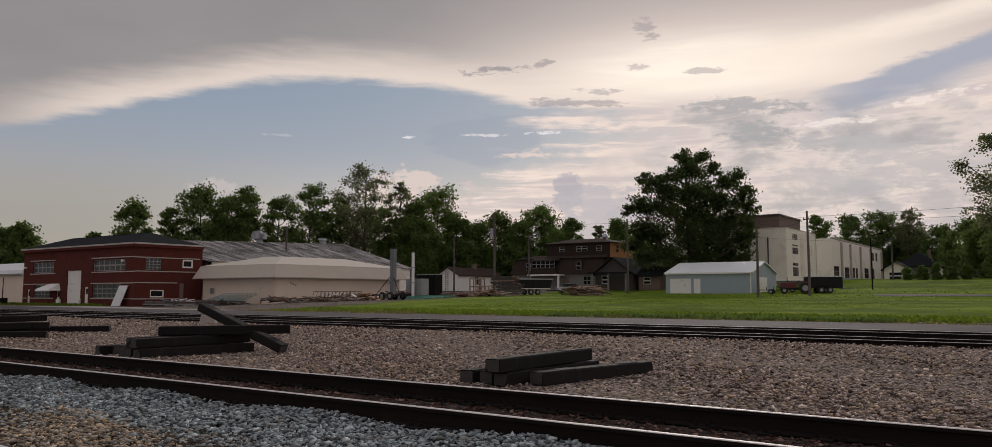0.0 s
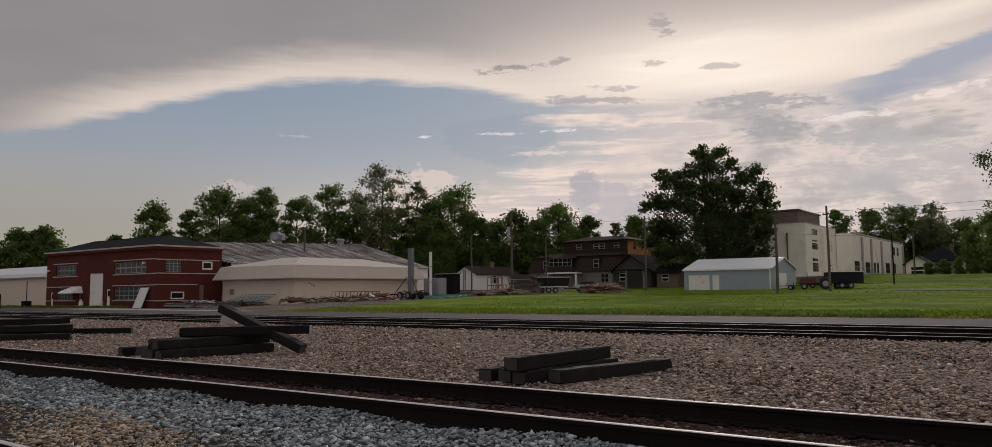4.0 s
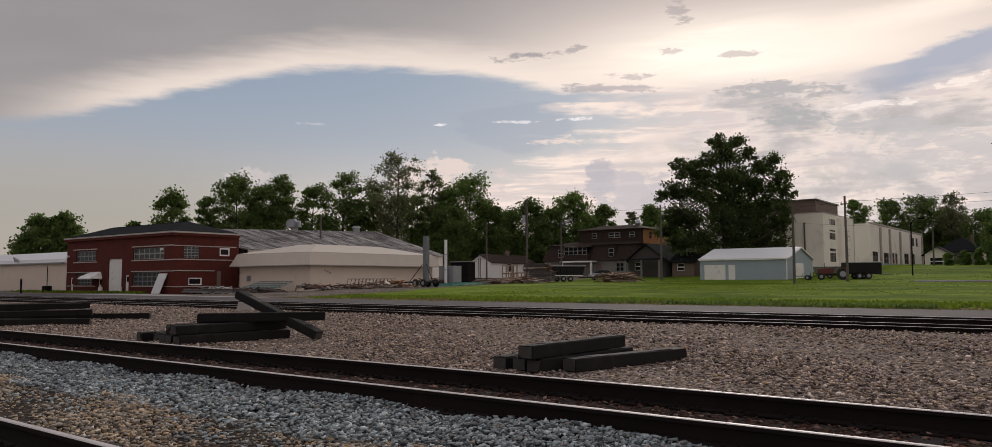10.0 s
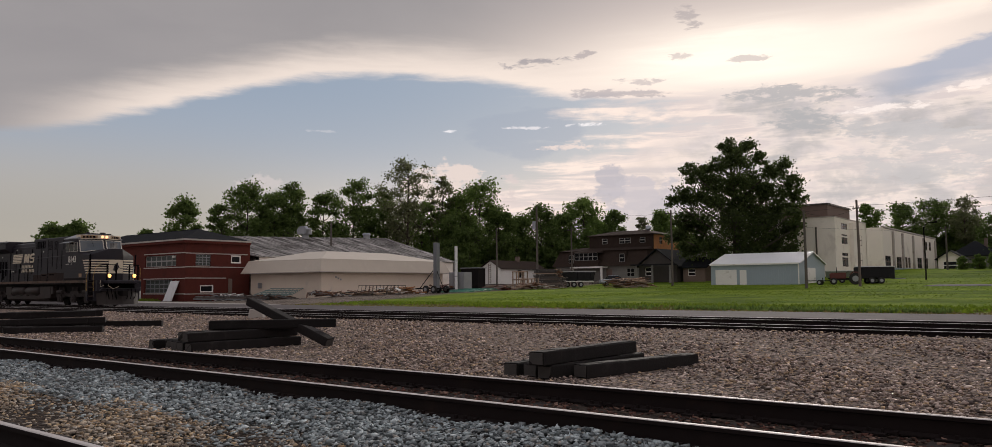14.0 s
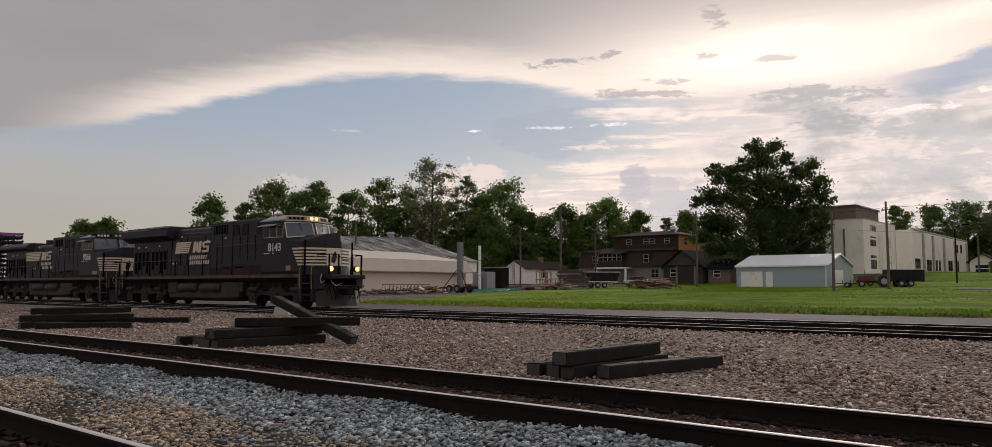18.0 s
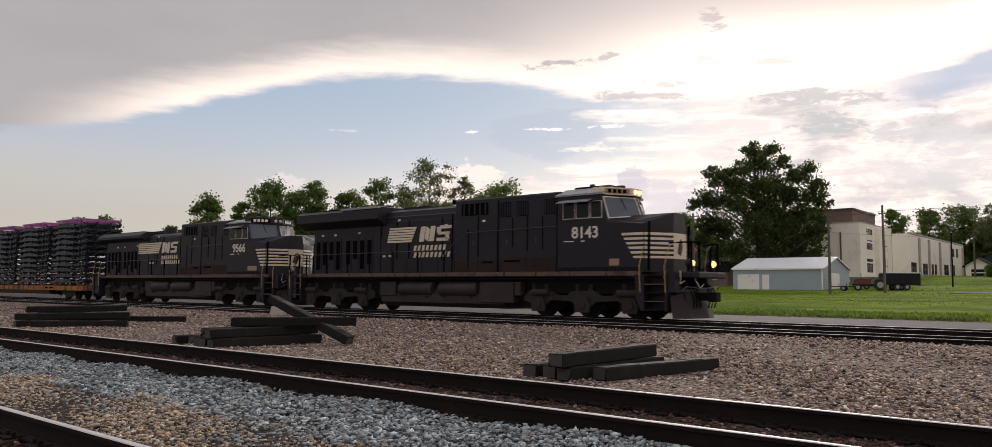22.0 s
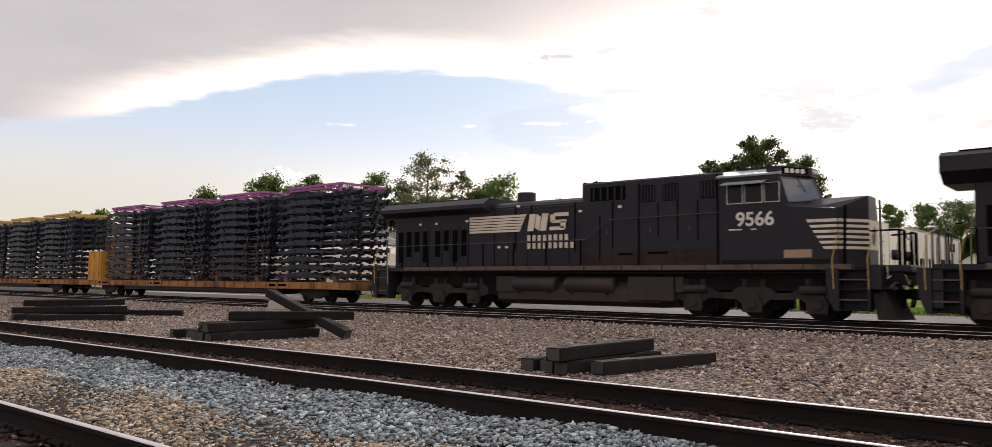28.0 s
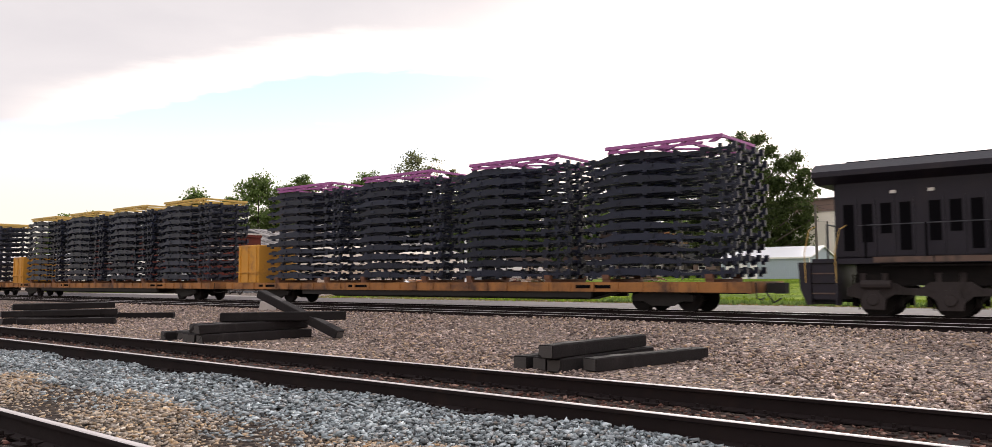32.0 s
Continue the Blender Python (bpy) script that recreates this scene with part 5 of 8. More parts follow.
def tree(name, label, x, y, top, radius, material, seed, low=0.25, lobes=34, per=150, leaf=0.42, sparse=1.0, trunk_r=0.35, masses=None, clump=(0.34, 0.62)):
    """A tapered trunk with limbs, and a crown of leaf clumps gathered in uneven masses round the limb ends. masses: (across, along, up, radius) in metres."""
    rng, rnd = np.random.default_rng(seed), random.Random(seed)
    z0 = ground_z(x, y) - 0.3
    height = top - z0
    root = empty(name, pose(x, y, z0), label=label, category="tree")
    bm = bmesh.new()
    bend = [(0, 0, 0), (rnd.uniform(-0.2, 0.2), rnd.uniform(-0.2, 0.2), height * 0.3), (rnd.uniform(-0.5, 0.5), rnd.uniform(-0.5, 0.5), height * 0.6), (rnd.uniform(-0.6, 0.6), 0, height * 0.88)]
    for k in range(3):
        cyl(bm, bend[k], bend[k + 1], trunk_r * (1 - 0.28 * k), trunk_r * (1 - 0.28 * (k + 1)), 9)
    crown_low = height * low
    if masses is None:
        # an egg-shaped crown of overlapping masses, widest below its middle
        masses = []
        count = round(9 + 4.5 * (height - crown_low) / radius)
        for k in range(count):
            u = (k + 0.5) / count
            wide = radius * math.sin(math.pi * (0.14 + 0.8 * u)) ** 0.7
            r = radius * rnd.uniform(0.3, 0.5) * (1.0 - 0.35 * u)
            out = max(0.0, wide - r * 0.7) * math.sqrt(rnd.uniform(0.15, 1.0))
            a = k * 2.4 + rnd.uniform(-0.5, 0.5)
            masses.append((out * math.cos(a), out * math.sin(a), min(height - r * 0.8, crown_low + (height - crown_low) * u), r))
    total = sum(q[3] ** 2 for q in masses)
    centres = []
    for mx, my, mz, mr in masses:
        base = Vector((bend[2][0] * mz / height, bend[2][1] * mz / height, max(crown_low * 0.7, mz - 0.6 * math.hypot(mx, my) - 0.5)))
        mid = (base + Vector((mx, my, mz))) / 2 + Vector((0, 0, -0.3))
        cyl(bm, base, mid, trunk_r * 0.34, trunk_r * 0.2, 6, False)
        cyl(bm, mid, (mx, my, mz), trunk_r * 0.2, 0.05, 6, False)
        for j in range(max(3, round(lobes * mr ** 2 / total))):
            d = Vector((rnd.gauss(0, 1), rnd.gauss(0, 1), rnd.gauss(0.15, 0.8))).normalized()
            c = Vector((mx, my, mz)) + d * mr * rnd.uniform(0.35, 1.0)
            centres.append((c, mr * rnd.uniform(*clump)))
            cyl(bm, (mx, my, mz), c, 0.07, 0.02, 4, False)
    part("trunk", bm, BARK, root)
    pts = []
    for c, size in centres:
        n = int(per * sparse * rnd.uniform(0.5, 1.25))
        g = rng.normal(size=(n, 3))
        g /= np.linalg.norm(g, axis=1)[:, None]
        g *= (rng.random((n, 1)) ** 0.5) * size * np.array([1.3, 1.3, 0.8]) * rng.uniform(0.6, 1.4, (n, 1))
        pts.append(g + np.array(c))
    pts = np.concatenate(pts)
    n = len(pts)
    a = rng.normal(size=(n, 3))
    a /= np.linalg.norm(a, axis=1)[:, None]
    b = np.cross(a, rng.normal(size=(n, 3)))
    b /= np.linalg.norm(b, axis=1)[:, None]
    s = leaf * rng.uniform(0.45, 1.25, (n, 1))
    c = np.cross(a, b) * s * 0.25
    verts = np.stack([pts - a * s * 0.6, pts + b * s * 0.45 + c, pts + a * s * 0.6, pts - b * s * 0.45 + c], 1).reshape(-1, 3)
    faces = np.arange(n * 4).reshape(-1, 4)
    crown = new("crown", mesh_from_arrays("crown", verts, faces, material))
    crown.parent = root
    return root


# x, y, top, half width, foliage
TREES = [
    (-138.7, 57.2, 12.0, 3.1, LEAF_DARK), (-137.1, 60.8, 12.4, 3.1, LEAF_DARK), (-145.2, 62.2, 11.3, 4.3, LEAF_DARK), (-132.6, 70.1, 11.3, 1.8, LEAF_DARK),
    (-133.9, 78.0, 17.3, 3.7, LEAF_DARK), (-126.6, 80.5, 16.0, 2.7, LEAF_DARK), (-124.0, 84.4, 19.8, 4.9, LEAF_DARK), (-119.8, 86.9, 18.4, 4.0, LEAF_DARK),
    (-119.5, 90.7, 19.9, 4.3, LEAF_DARK), (-115.8, 95.4, 18.7, 3.9, LEAF_DARK), (-113.8, 100.7, 21.1, 5.2, LEAF_DARK), (-113.1, 107.5, 19.9, 3.7, LEAF_DARK),
    (-105.5, 106.6, 25.8, 6.1, LEAF_LIGHT), (-104.6, 115.7, 22.5, 4.0, LEAF_LIGHT), (-108.9, 114.4, 18.0, 5.5, LEAF_MID), (-102.5, 117.6, 19.3, 4.2, LEAF_MID),
    (-101.6, 123.6, 22.1, 5.3, LEAF_MID), (-97.3, 124.5, 16.8, 3.5, LEAF_DARK), (-98.2, 113.4, 14.8, 4.8, LEAF_DARK), (-99.6, 132.8, 15.6, 4.5, LEAF_DARK),
    (-96.7, 137.4, 18.0, 4.6, LEAF_DARK), (-95.1, 143.3, 16.7, 4.1, LEAF_DARK), (-93.2, 149.3, 20.2, 5.3, LEAF_MID), (-89.6, 156.1, 17.9, 3.4, LEAF_DARK),
    (-93.9, 158.2, 16.0, 5.0, LEAF_DARK), (-86.5, 163.5, 16.7, 2.3, LEAF_LIGHT), (-75.7, 152.2, 16.6, 3.2, LEAF_MID), (-74.4, 158.4, 13.6, 4.1, LEAF_DARK),
    (-46.6, 199.6, 19.6, 3.3, LEAF_MID), (-43.3, 220.8, 21.0, 4.6, LEAF_DARK), (-36.2, 222.1, 22.0, 6.4, LEAF_DARK), (-29.0, 218.1, 21.7, 4.6, LEAF_LIGHT),
    (-30.5, 225.9, 18.7, 4.8, LEAF_DARK), (-22.0, 213.9, 16.8, 4.5, LEAF_DARK), (-13.5, 179.5, 15.3, 4.9, LEAF_DARK), (-6.1, 134.9, 24.6, 6.2, LEAF_LIGHT),
    (-9.1, 164.7, 14.4, 4.9, LEAF_DARK), (-5.1, 149.9, 13.7, 4.0, LEAF_DARK),
]
for i, (x, y, top, half, foliage) in enumerate(TREES):
    kind = "dark leafy tree in the row behind the buildings" if foliage is LEAF_DARK else "leafy green tree in the row behind the buildings" if foliage is LEAF_MID else "thin-crowned tree with young pale leaves"
    thin = foliage is LEAF_LIGHT
    lobes = round((40 if thin else 64) + half * (16 if thin else 26))
    tree("tree", kind, x, y, top, half * (1.0 if thin else 1.16), foliage, 100 + i, 0.35 if thin else 0.08, lobes, 60 if thin else 80, 0.34 if thin else 0.4, 1.0, 0.22 + half * 0.02, clump=(0.4, 0.8) if thin else (0.55, 1.0))
# the big tree by the garage: masses given across the view and up
BIG = [(-0.6, 20.6, 1.4), (1.4, 20.4, 1.5), (3.4, 18.7, 1.5), (0.4, 18.0, 2.2), (-2.4, 18.2, 1.5), (-4.6, 17.4, 1.4), (-6.0, 16.4, 1.6), (-3.2, 15.4, 2.2), (7.1, 17.2, 1.7), (5.2, 16.2, 1.4), (8.0, 15.0, 1.8), (2.6, 15.2, 2.4),
       (-0.2, 14.4, 2.4), (-7.8, 13.4, 1.6), (-5.4, 12.6, 2.1), (-9.0, 12.4, 1.1), (5.2, 12.8, 2.4), (9.0, 12.4, 1.6), (-2.4, 11.4, 2.6), (1.6, 11.2, 2.7), (5.8, 10.4, 2.3), (8.2, 10.0, 1.4), (-7.4, 9.6, 2.1), (-4.8, 8.4, 2.5),
       (0.0, 8.0, 2.7), (3.7, 8.2, 2.7), (7.4, 7.6, 1.9), (8.8, 8.0, 1.1), (-8.4, 7.0, 1.5), (-6.2, 5.4, 2.1), (-2.6, 5.2, 2.3), (2.1, 5.0, 2.3), (5.3, 5.2, 2.3), (7.5, 5.0, 1.5)]
tree("large_tree", "large dark spreading tree beside the garage", -45.8, 116.3, 24.0, 10.2, LEAF_BIG, 77, 0.2, 520, 100, 0.34, 1.0, 0.6,
     [(across * 0.93 + d * -0.37, across * 0.37 + d * 0.93, up, r) for i, (across, up, r) in enumerate(BIG) for d in ((i % 3 - 1) * 2.5,)], (0.34, 0.72))
# undergrowth closing the gaps under the row of trees
for i in range(15):
    x = -140 + i * 5.2
    y = 78 + i * 6.6
    tree("bush", "dark undergrowth beneath the trees", x, y, ground_z(x, y) + 4.5 + (i * 37 % 5) * 0.6, 4.2, LEAF_DARK, 300 + i, 0.02, 40, 60, 0.55, 1.0, 0.12)
for i in range(9):
    x, y = -46 + i * 4.6, 236 - i * 5
    tree("bush", "dark hedge behind the houses", x, y, ground_z(x, y) + 6.0 + (i * 29 % 4), 4.6, LEAF_DARK, 330 + i, 0.02, 40, 60, 0.6, 1.0, 0.12)
for i in range(5):
    x, y = -20.5 + i * 2.1, 148.6 + i * 0.3
    tree("bush", "green hedge before the far houses", x, y, ground_z(x, y) + 2.1 + (i * 13 % 3) * 0.3, 1.2, LEAF_MID, 360 + i, 0.02, 26, 60, 0.3, 1.0, 0.06)


# ---- train ----
LOCO_BLACK = mat("black_locomotive_paint", (0.0152, 0.013, 0.0195), 0.5, 0, 0.3, 1.5, (0.027, 0.0205, 0.0215), 0.3, 0.5, streaks=0.35, spec=0.25)
DUSTY_PAINT = mat("brake_dusted_paint", (0.032, 0.0195, 0.0165), 0.7, 0, 0.4, 1.2, (0.012, 0.0095, 0.0115), 0.6, 0.8, streaks=0.5, spec=0.15)
# dark strips that draw the edge shade of doors and slots as colour
SEAM = mat("door_seam", (0.0035, 0.003, 0.0035), 0.95, 0, 0.2, spec=0.04)
PLOW_RUST = mat("rusty_plow_steel", (0.016, 0.0105, 0.0098), 0.75, 0, 0.4, 1.5, (0.028, 0.018, 0.0145), 0.4, 1.0)
FRAME_PALE = mat("pale_window_frame", (0.5, 0.47, 0.43), 0.5, 0, 0.15, 2.0)
LOCO_DUSTY = mat("dusty_black_steel", (0.0075, 0.0062, 0.0062), 0.75, 0.0, 0.4, 2.0, (0.016, 0.012, 0.0105), 0.5, 1.0, spec=0.15)
TRUCK_STEEL = mat("dusty_cast_steel", (0.034, 0.028, 0.0275), 0.8, 0.0, 0.4, 2.0, (0.014, 0.011, 0.0105), 0.45, 1.2, spec=0.2)
LOCO_TANK = mat("dusty_tank_paint", (0.03, 0.023, 0.0225), 0.6, 0, 0.4, 1.0, (0.045, 0.032, 0.027), 0.4, 0.8, spec=0.25)
SILL_TAN = mat("dusty_deck_edge", (0.1, 0.062, 0.045), 0.75, 0, 0.5, 1.5, (0.022, 0.015, 0.013), 0.6, 1.5)
STRIPE = mat("off_white_stripe_paint", (0.62, 0.54, 0.42), 0.55, 0, 0.15, 2.0, (0.35, 0.28, 0.2), 0.35, 1.5)
NUMERAL = mat("pale_numeral_paint", (0.62, 0.6, 0.55), 0.55, 0, 0.15, 3.0)
# sky reflected on upward sheets, painted as a lighter grey; the dirt is separate
ROOF_SHEEN = mat("sky_sheen_roof_paint", (0.22, 0.23, 0.25), 0.4, 0.1, 0.2, 1.0, (0.12, 0.11, 0.11), 0.3)
# near-black without gloss: flat sheets of it paint the shade in louvre openings
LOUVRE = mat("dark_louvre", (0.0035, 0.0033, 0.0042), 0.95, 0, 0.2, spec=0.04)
HOSE_YELLOW = mat("yellow_handrail_paint", (0.5, 0.32, 0.08), 0.55, 0, 0.25, 3.0, (0.2, 0.13, 0.06), 0.4, 3.0)
HAND_RAIL = mat("grey_handrail", (0.05, 0.05, 0.058), 0.5, 0.3, 0.2)
TAN_PLATE = mat("tan_plate", (0.3, 0.2, 0.12), 0.7)
LAMP_AMBER = glowing("lit_ditch_lamp", (1.0, 0.5, 0.15), 1.9)
LAMP_WHITE = glowing("lit_headlamp", (1.0, 0.5, 0.25), 1.5)
LAMP_OFF = glass("unlit_lamp", (0.4, 0.38, 0.33), 0.2)
CAR_YELLOW = mat("rusty_yellow_sill", (0.3, 0.125, 0.03), 0.7, 0, 0.4, 0.8, (0.055, 0.026, 0.018), 0.65, 0.6, streaks=0.6)
CAR_BOX = mat("yellow_box_paint", (0.5, 0.235, 0.025), 0.6, 0, 0.2, 1.0, (0.2, 0.09, 0.03), 0.35, 1.0)
CAR_UNDER = mat("dark_underframe", (0.012, 0.01, 0.009), 0.8, 0, 0.35, 1.5)
FRAME_BLACK = mat("black_chassis_coating", (0.0115, 0.0142, 0.0275), 0.4, 0.0, 0.3, 2.0, random_part=0.35, spec=0.28)
PURPLE = mat("magenta_rack_paint", (0.3, 0.085, 0.25), 0.6, 0, 0.2, 2.0)
RACK_YELLOW = mat("yellow_rack_paint", (0.5, 0.33, 0.08), 0.6, 0, 0.2, 2.0)

TRACK_Y = 26.375
WHEEL_R = 0.53


def train_shift(t):
    """How far the train stands from its place at 23 s."""
    d = t - 23.0
    pull = 0.03 * d + 0.002 * d * d if d > 0 else 0.0
    return 4.909 * d - 0.008 * d * d + 0.00075 * d ** 3 + pull


WHEELSETS = []
MOVING = []


def wheelset(parent, x, r):
    bm = bmesh.new()
    for s in (-1, 1):
        cyl(bm, (0, s * 0.66, 0), (0, s * 0.8, 0), r, r, 22)
        cyl(bm, (0, s * 0.64, 0), (0, s * 0.67, 0), r + 0.035, r + 0.03, 22)
        cyl(bm, (0, s * 0.8, 0), (0, s * 0.83, 0), 0.17, 0.15, 12)
    cyl(bm, (0, -1.0, 0), (0, 1.0, 0), 0.085, 0.085, 8)
    ob = part("wheelset", bm, LOCO_DUSTY, parent)
    ob.matrix_basis = pose(x, 0, r)
    WHEELSETS.append((ob, x, r))
    return ob


def loco_truck(parent, xc, axles):
    bm = bmesh.new()
    a, b = axles[0] - xc, axles[-1] - xc
    for s in (-1, 1):
        y0, y1 = sorted((s * 1.02, s * 1.2))
        top = [(a - 0.75, 0.82), (a - 0.5, 1.0), (a + 0.55, 1.0), (a + 0.8, 0.86), (-0.75, 0.84), (-0.5, 1.02), (0.5, 1.02), (0.75, 0.84), (b - 0.8, 0.86), (b - 0.55, 1.0), (b + 0.5, 1.0), (b + 0.75, 0.82)]
        low = [(b + 0.75, 0.62), (b + 0.3, 0.5), (b - 0.3, 0.5), (b - 0.55, 0.66), (0.55, 0.62), (0.3, 0.42), (-0.3, 0.42), (-0.55, 0.62), (a + 0.55, 0.66), (a + 0.3, 0.5), (a - 0.3, 0.5), (a - 0.75, 0.62)]
        prism(bm, top + low, y0, y1, "y")
    truck = part("truck_frame", bm, TRUCK_STEEL, parent, "dusty cast truck frame")
    truck.matrix_basis = pose(xc, 0, 0)
    for x in axles:
        wheelset(truck, x - xc, WHEEL_R)
        for s in (-1, 1):
            bm = bmesh.new()
            y0, y1 = sorted((s * 1.2, s * 1.3))
            prism(bm, [(x - xc - 0.3, 0.22), (x - xc + 0.3, 0.22), (x - xc + 0.34, 0.5), (x - xc + 0.18, 0.78), (x - xc - 0.18, 0.78), (x - xc - 0.34, 0.5)], y0, y1, "y")
            cyl(bm, (x - xc, s * 1.3, 0.5), (x - xc, s * 1.36, 0.5), 0.17, 0.15, 12)
            part("journal_box", bm, TRUCK_STEEL, truck)
    for x in axles:
        bm = bmesh.new()
        prism(bm, [(x - xc - 0.5, 0.42), (x - xc - 0.1, 0.28), (x - xc + 0.45, 0.34), (x - xc + 0.75, 0.6), (x - xc + 0.75, 1.22), (x - xc - 0.6, 1.22), (x - xc - 0.6, 0.7)], -0.6, 0.6, "y")
        part("traction_motor", bm, LOCO_DUSTY, truck)
        for s in (-1, 1):
            for dx in (-0.62, 0.62):
                bm = bmesh.new()
                box(bm, x - xc + dx - 0.07, x - xc + dx + 0.07, *sorted((s * 0.62, s * 0.86)), 0.3, 0.85)
                tube(bm, [(x - xc + dx, s * 0.98, 1.25), (x - xc + dx * 1.02, s * 1.0, 0.7), (x - xc + dx * 0.8, s * 0.8, 0.2)], 0.022, 5)
                part("brake_shoe", bm, LOCO_DUSTY, truck)
    for s in (-1, 1):
        bm = bmesh.new()
        box(bm, a - 0.55, b + 0.55, *sorted((s * 0.9, s * 1.02)), 0.92, 1.24)
        for x in (a, -0.15, b - 0.2):
            box(bm, x - 0.25, x + 0.35, *sorted((s * 1.02, s * 1.16)), 1.02, 1.24)
        part("truck_bolster", bm, LOCO_DUSTY, truck)
    for x in (a + 0.1, b - 0.1):
        for s in (-1, 1):
            bm = bmesh.new()
            cyl(bm, (x - 0.4, s * 1.28, 0.95), (x + 0.4, s * 1.28, 0.95), 0.13, 0.13, 10)
            part("brake_cylinder", bm, TRUCK_STEEL, truck)
    for x in (a, 0, b):
        for dx in (-0.3, 0.3):
            for s in (-1, 1):
                bm = bmesh.new()
                cyl(bm, (x + dx, s * 1.1, 1.0), (x + dx, s * 1.1, 1.28), 0.1, 0.1, 8)
                part("spring", bm, TRUCK_STEEL, truck)
    return truck


def steps(parent, x0, x1, side):
    """A stair well at a corner of the engine: side sheets, treads and yellow grab rails."""
    y0, y1 = sorted((side * 1.08, side * 1.56))
    bm = bmesh.new()
    prism(bm, [(x0 - 0.12, 0.34), (x0 + 0.02, 0.34), (x0 + 0.02, 1.62), (x0 - 0.35, 1.62), (x0 - 0.3, 0.8)], y0, y1, "y")
    prism(bm, [(x1 - 0.03, 0.34), (x1 + 0.03, 0.34), (x1 + 0.06, 1.62), (x1 - 0.03, 1.62)], y0, y1, "y")
    box(bm, x0, x1, min(side * 1.08, side * 1.12), max(side * 1.08, side * 1.12), 0.4, 1.6)
    well = part("step_well", bm, LOCO_BLACK, parent)
    for k in range(5):
        simple("tread", SILL_TAN if k % 2 else LOCO_DUSTY, well, x0, x1, y0 + 0.04, y1, 0.36 + k * 0.3, 0.4 + k * 0.3)
    for x in (x0 - 0.12, x1 + 0.02):
        bm = bmesh.new()
        tube(bm, [(x, side * 1.58, 1.0), (x - 0.02, side * 1.6, 1.9), (x + 0.12, side * 1.52, 2.6), (x + 0.25, side * 1.3, 2.72)], 0.014)
        part("grab_rail", bm, HOSE_YELLOW, well, "yellow grab rail")


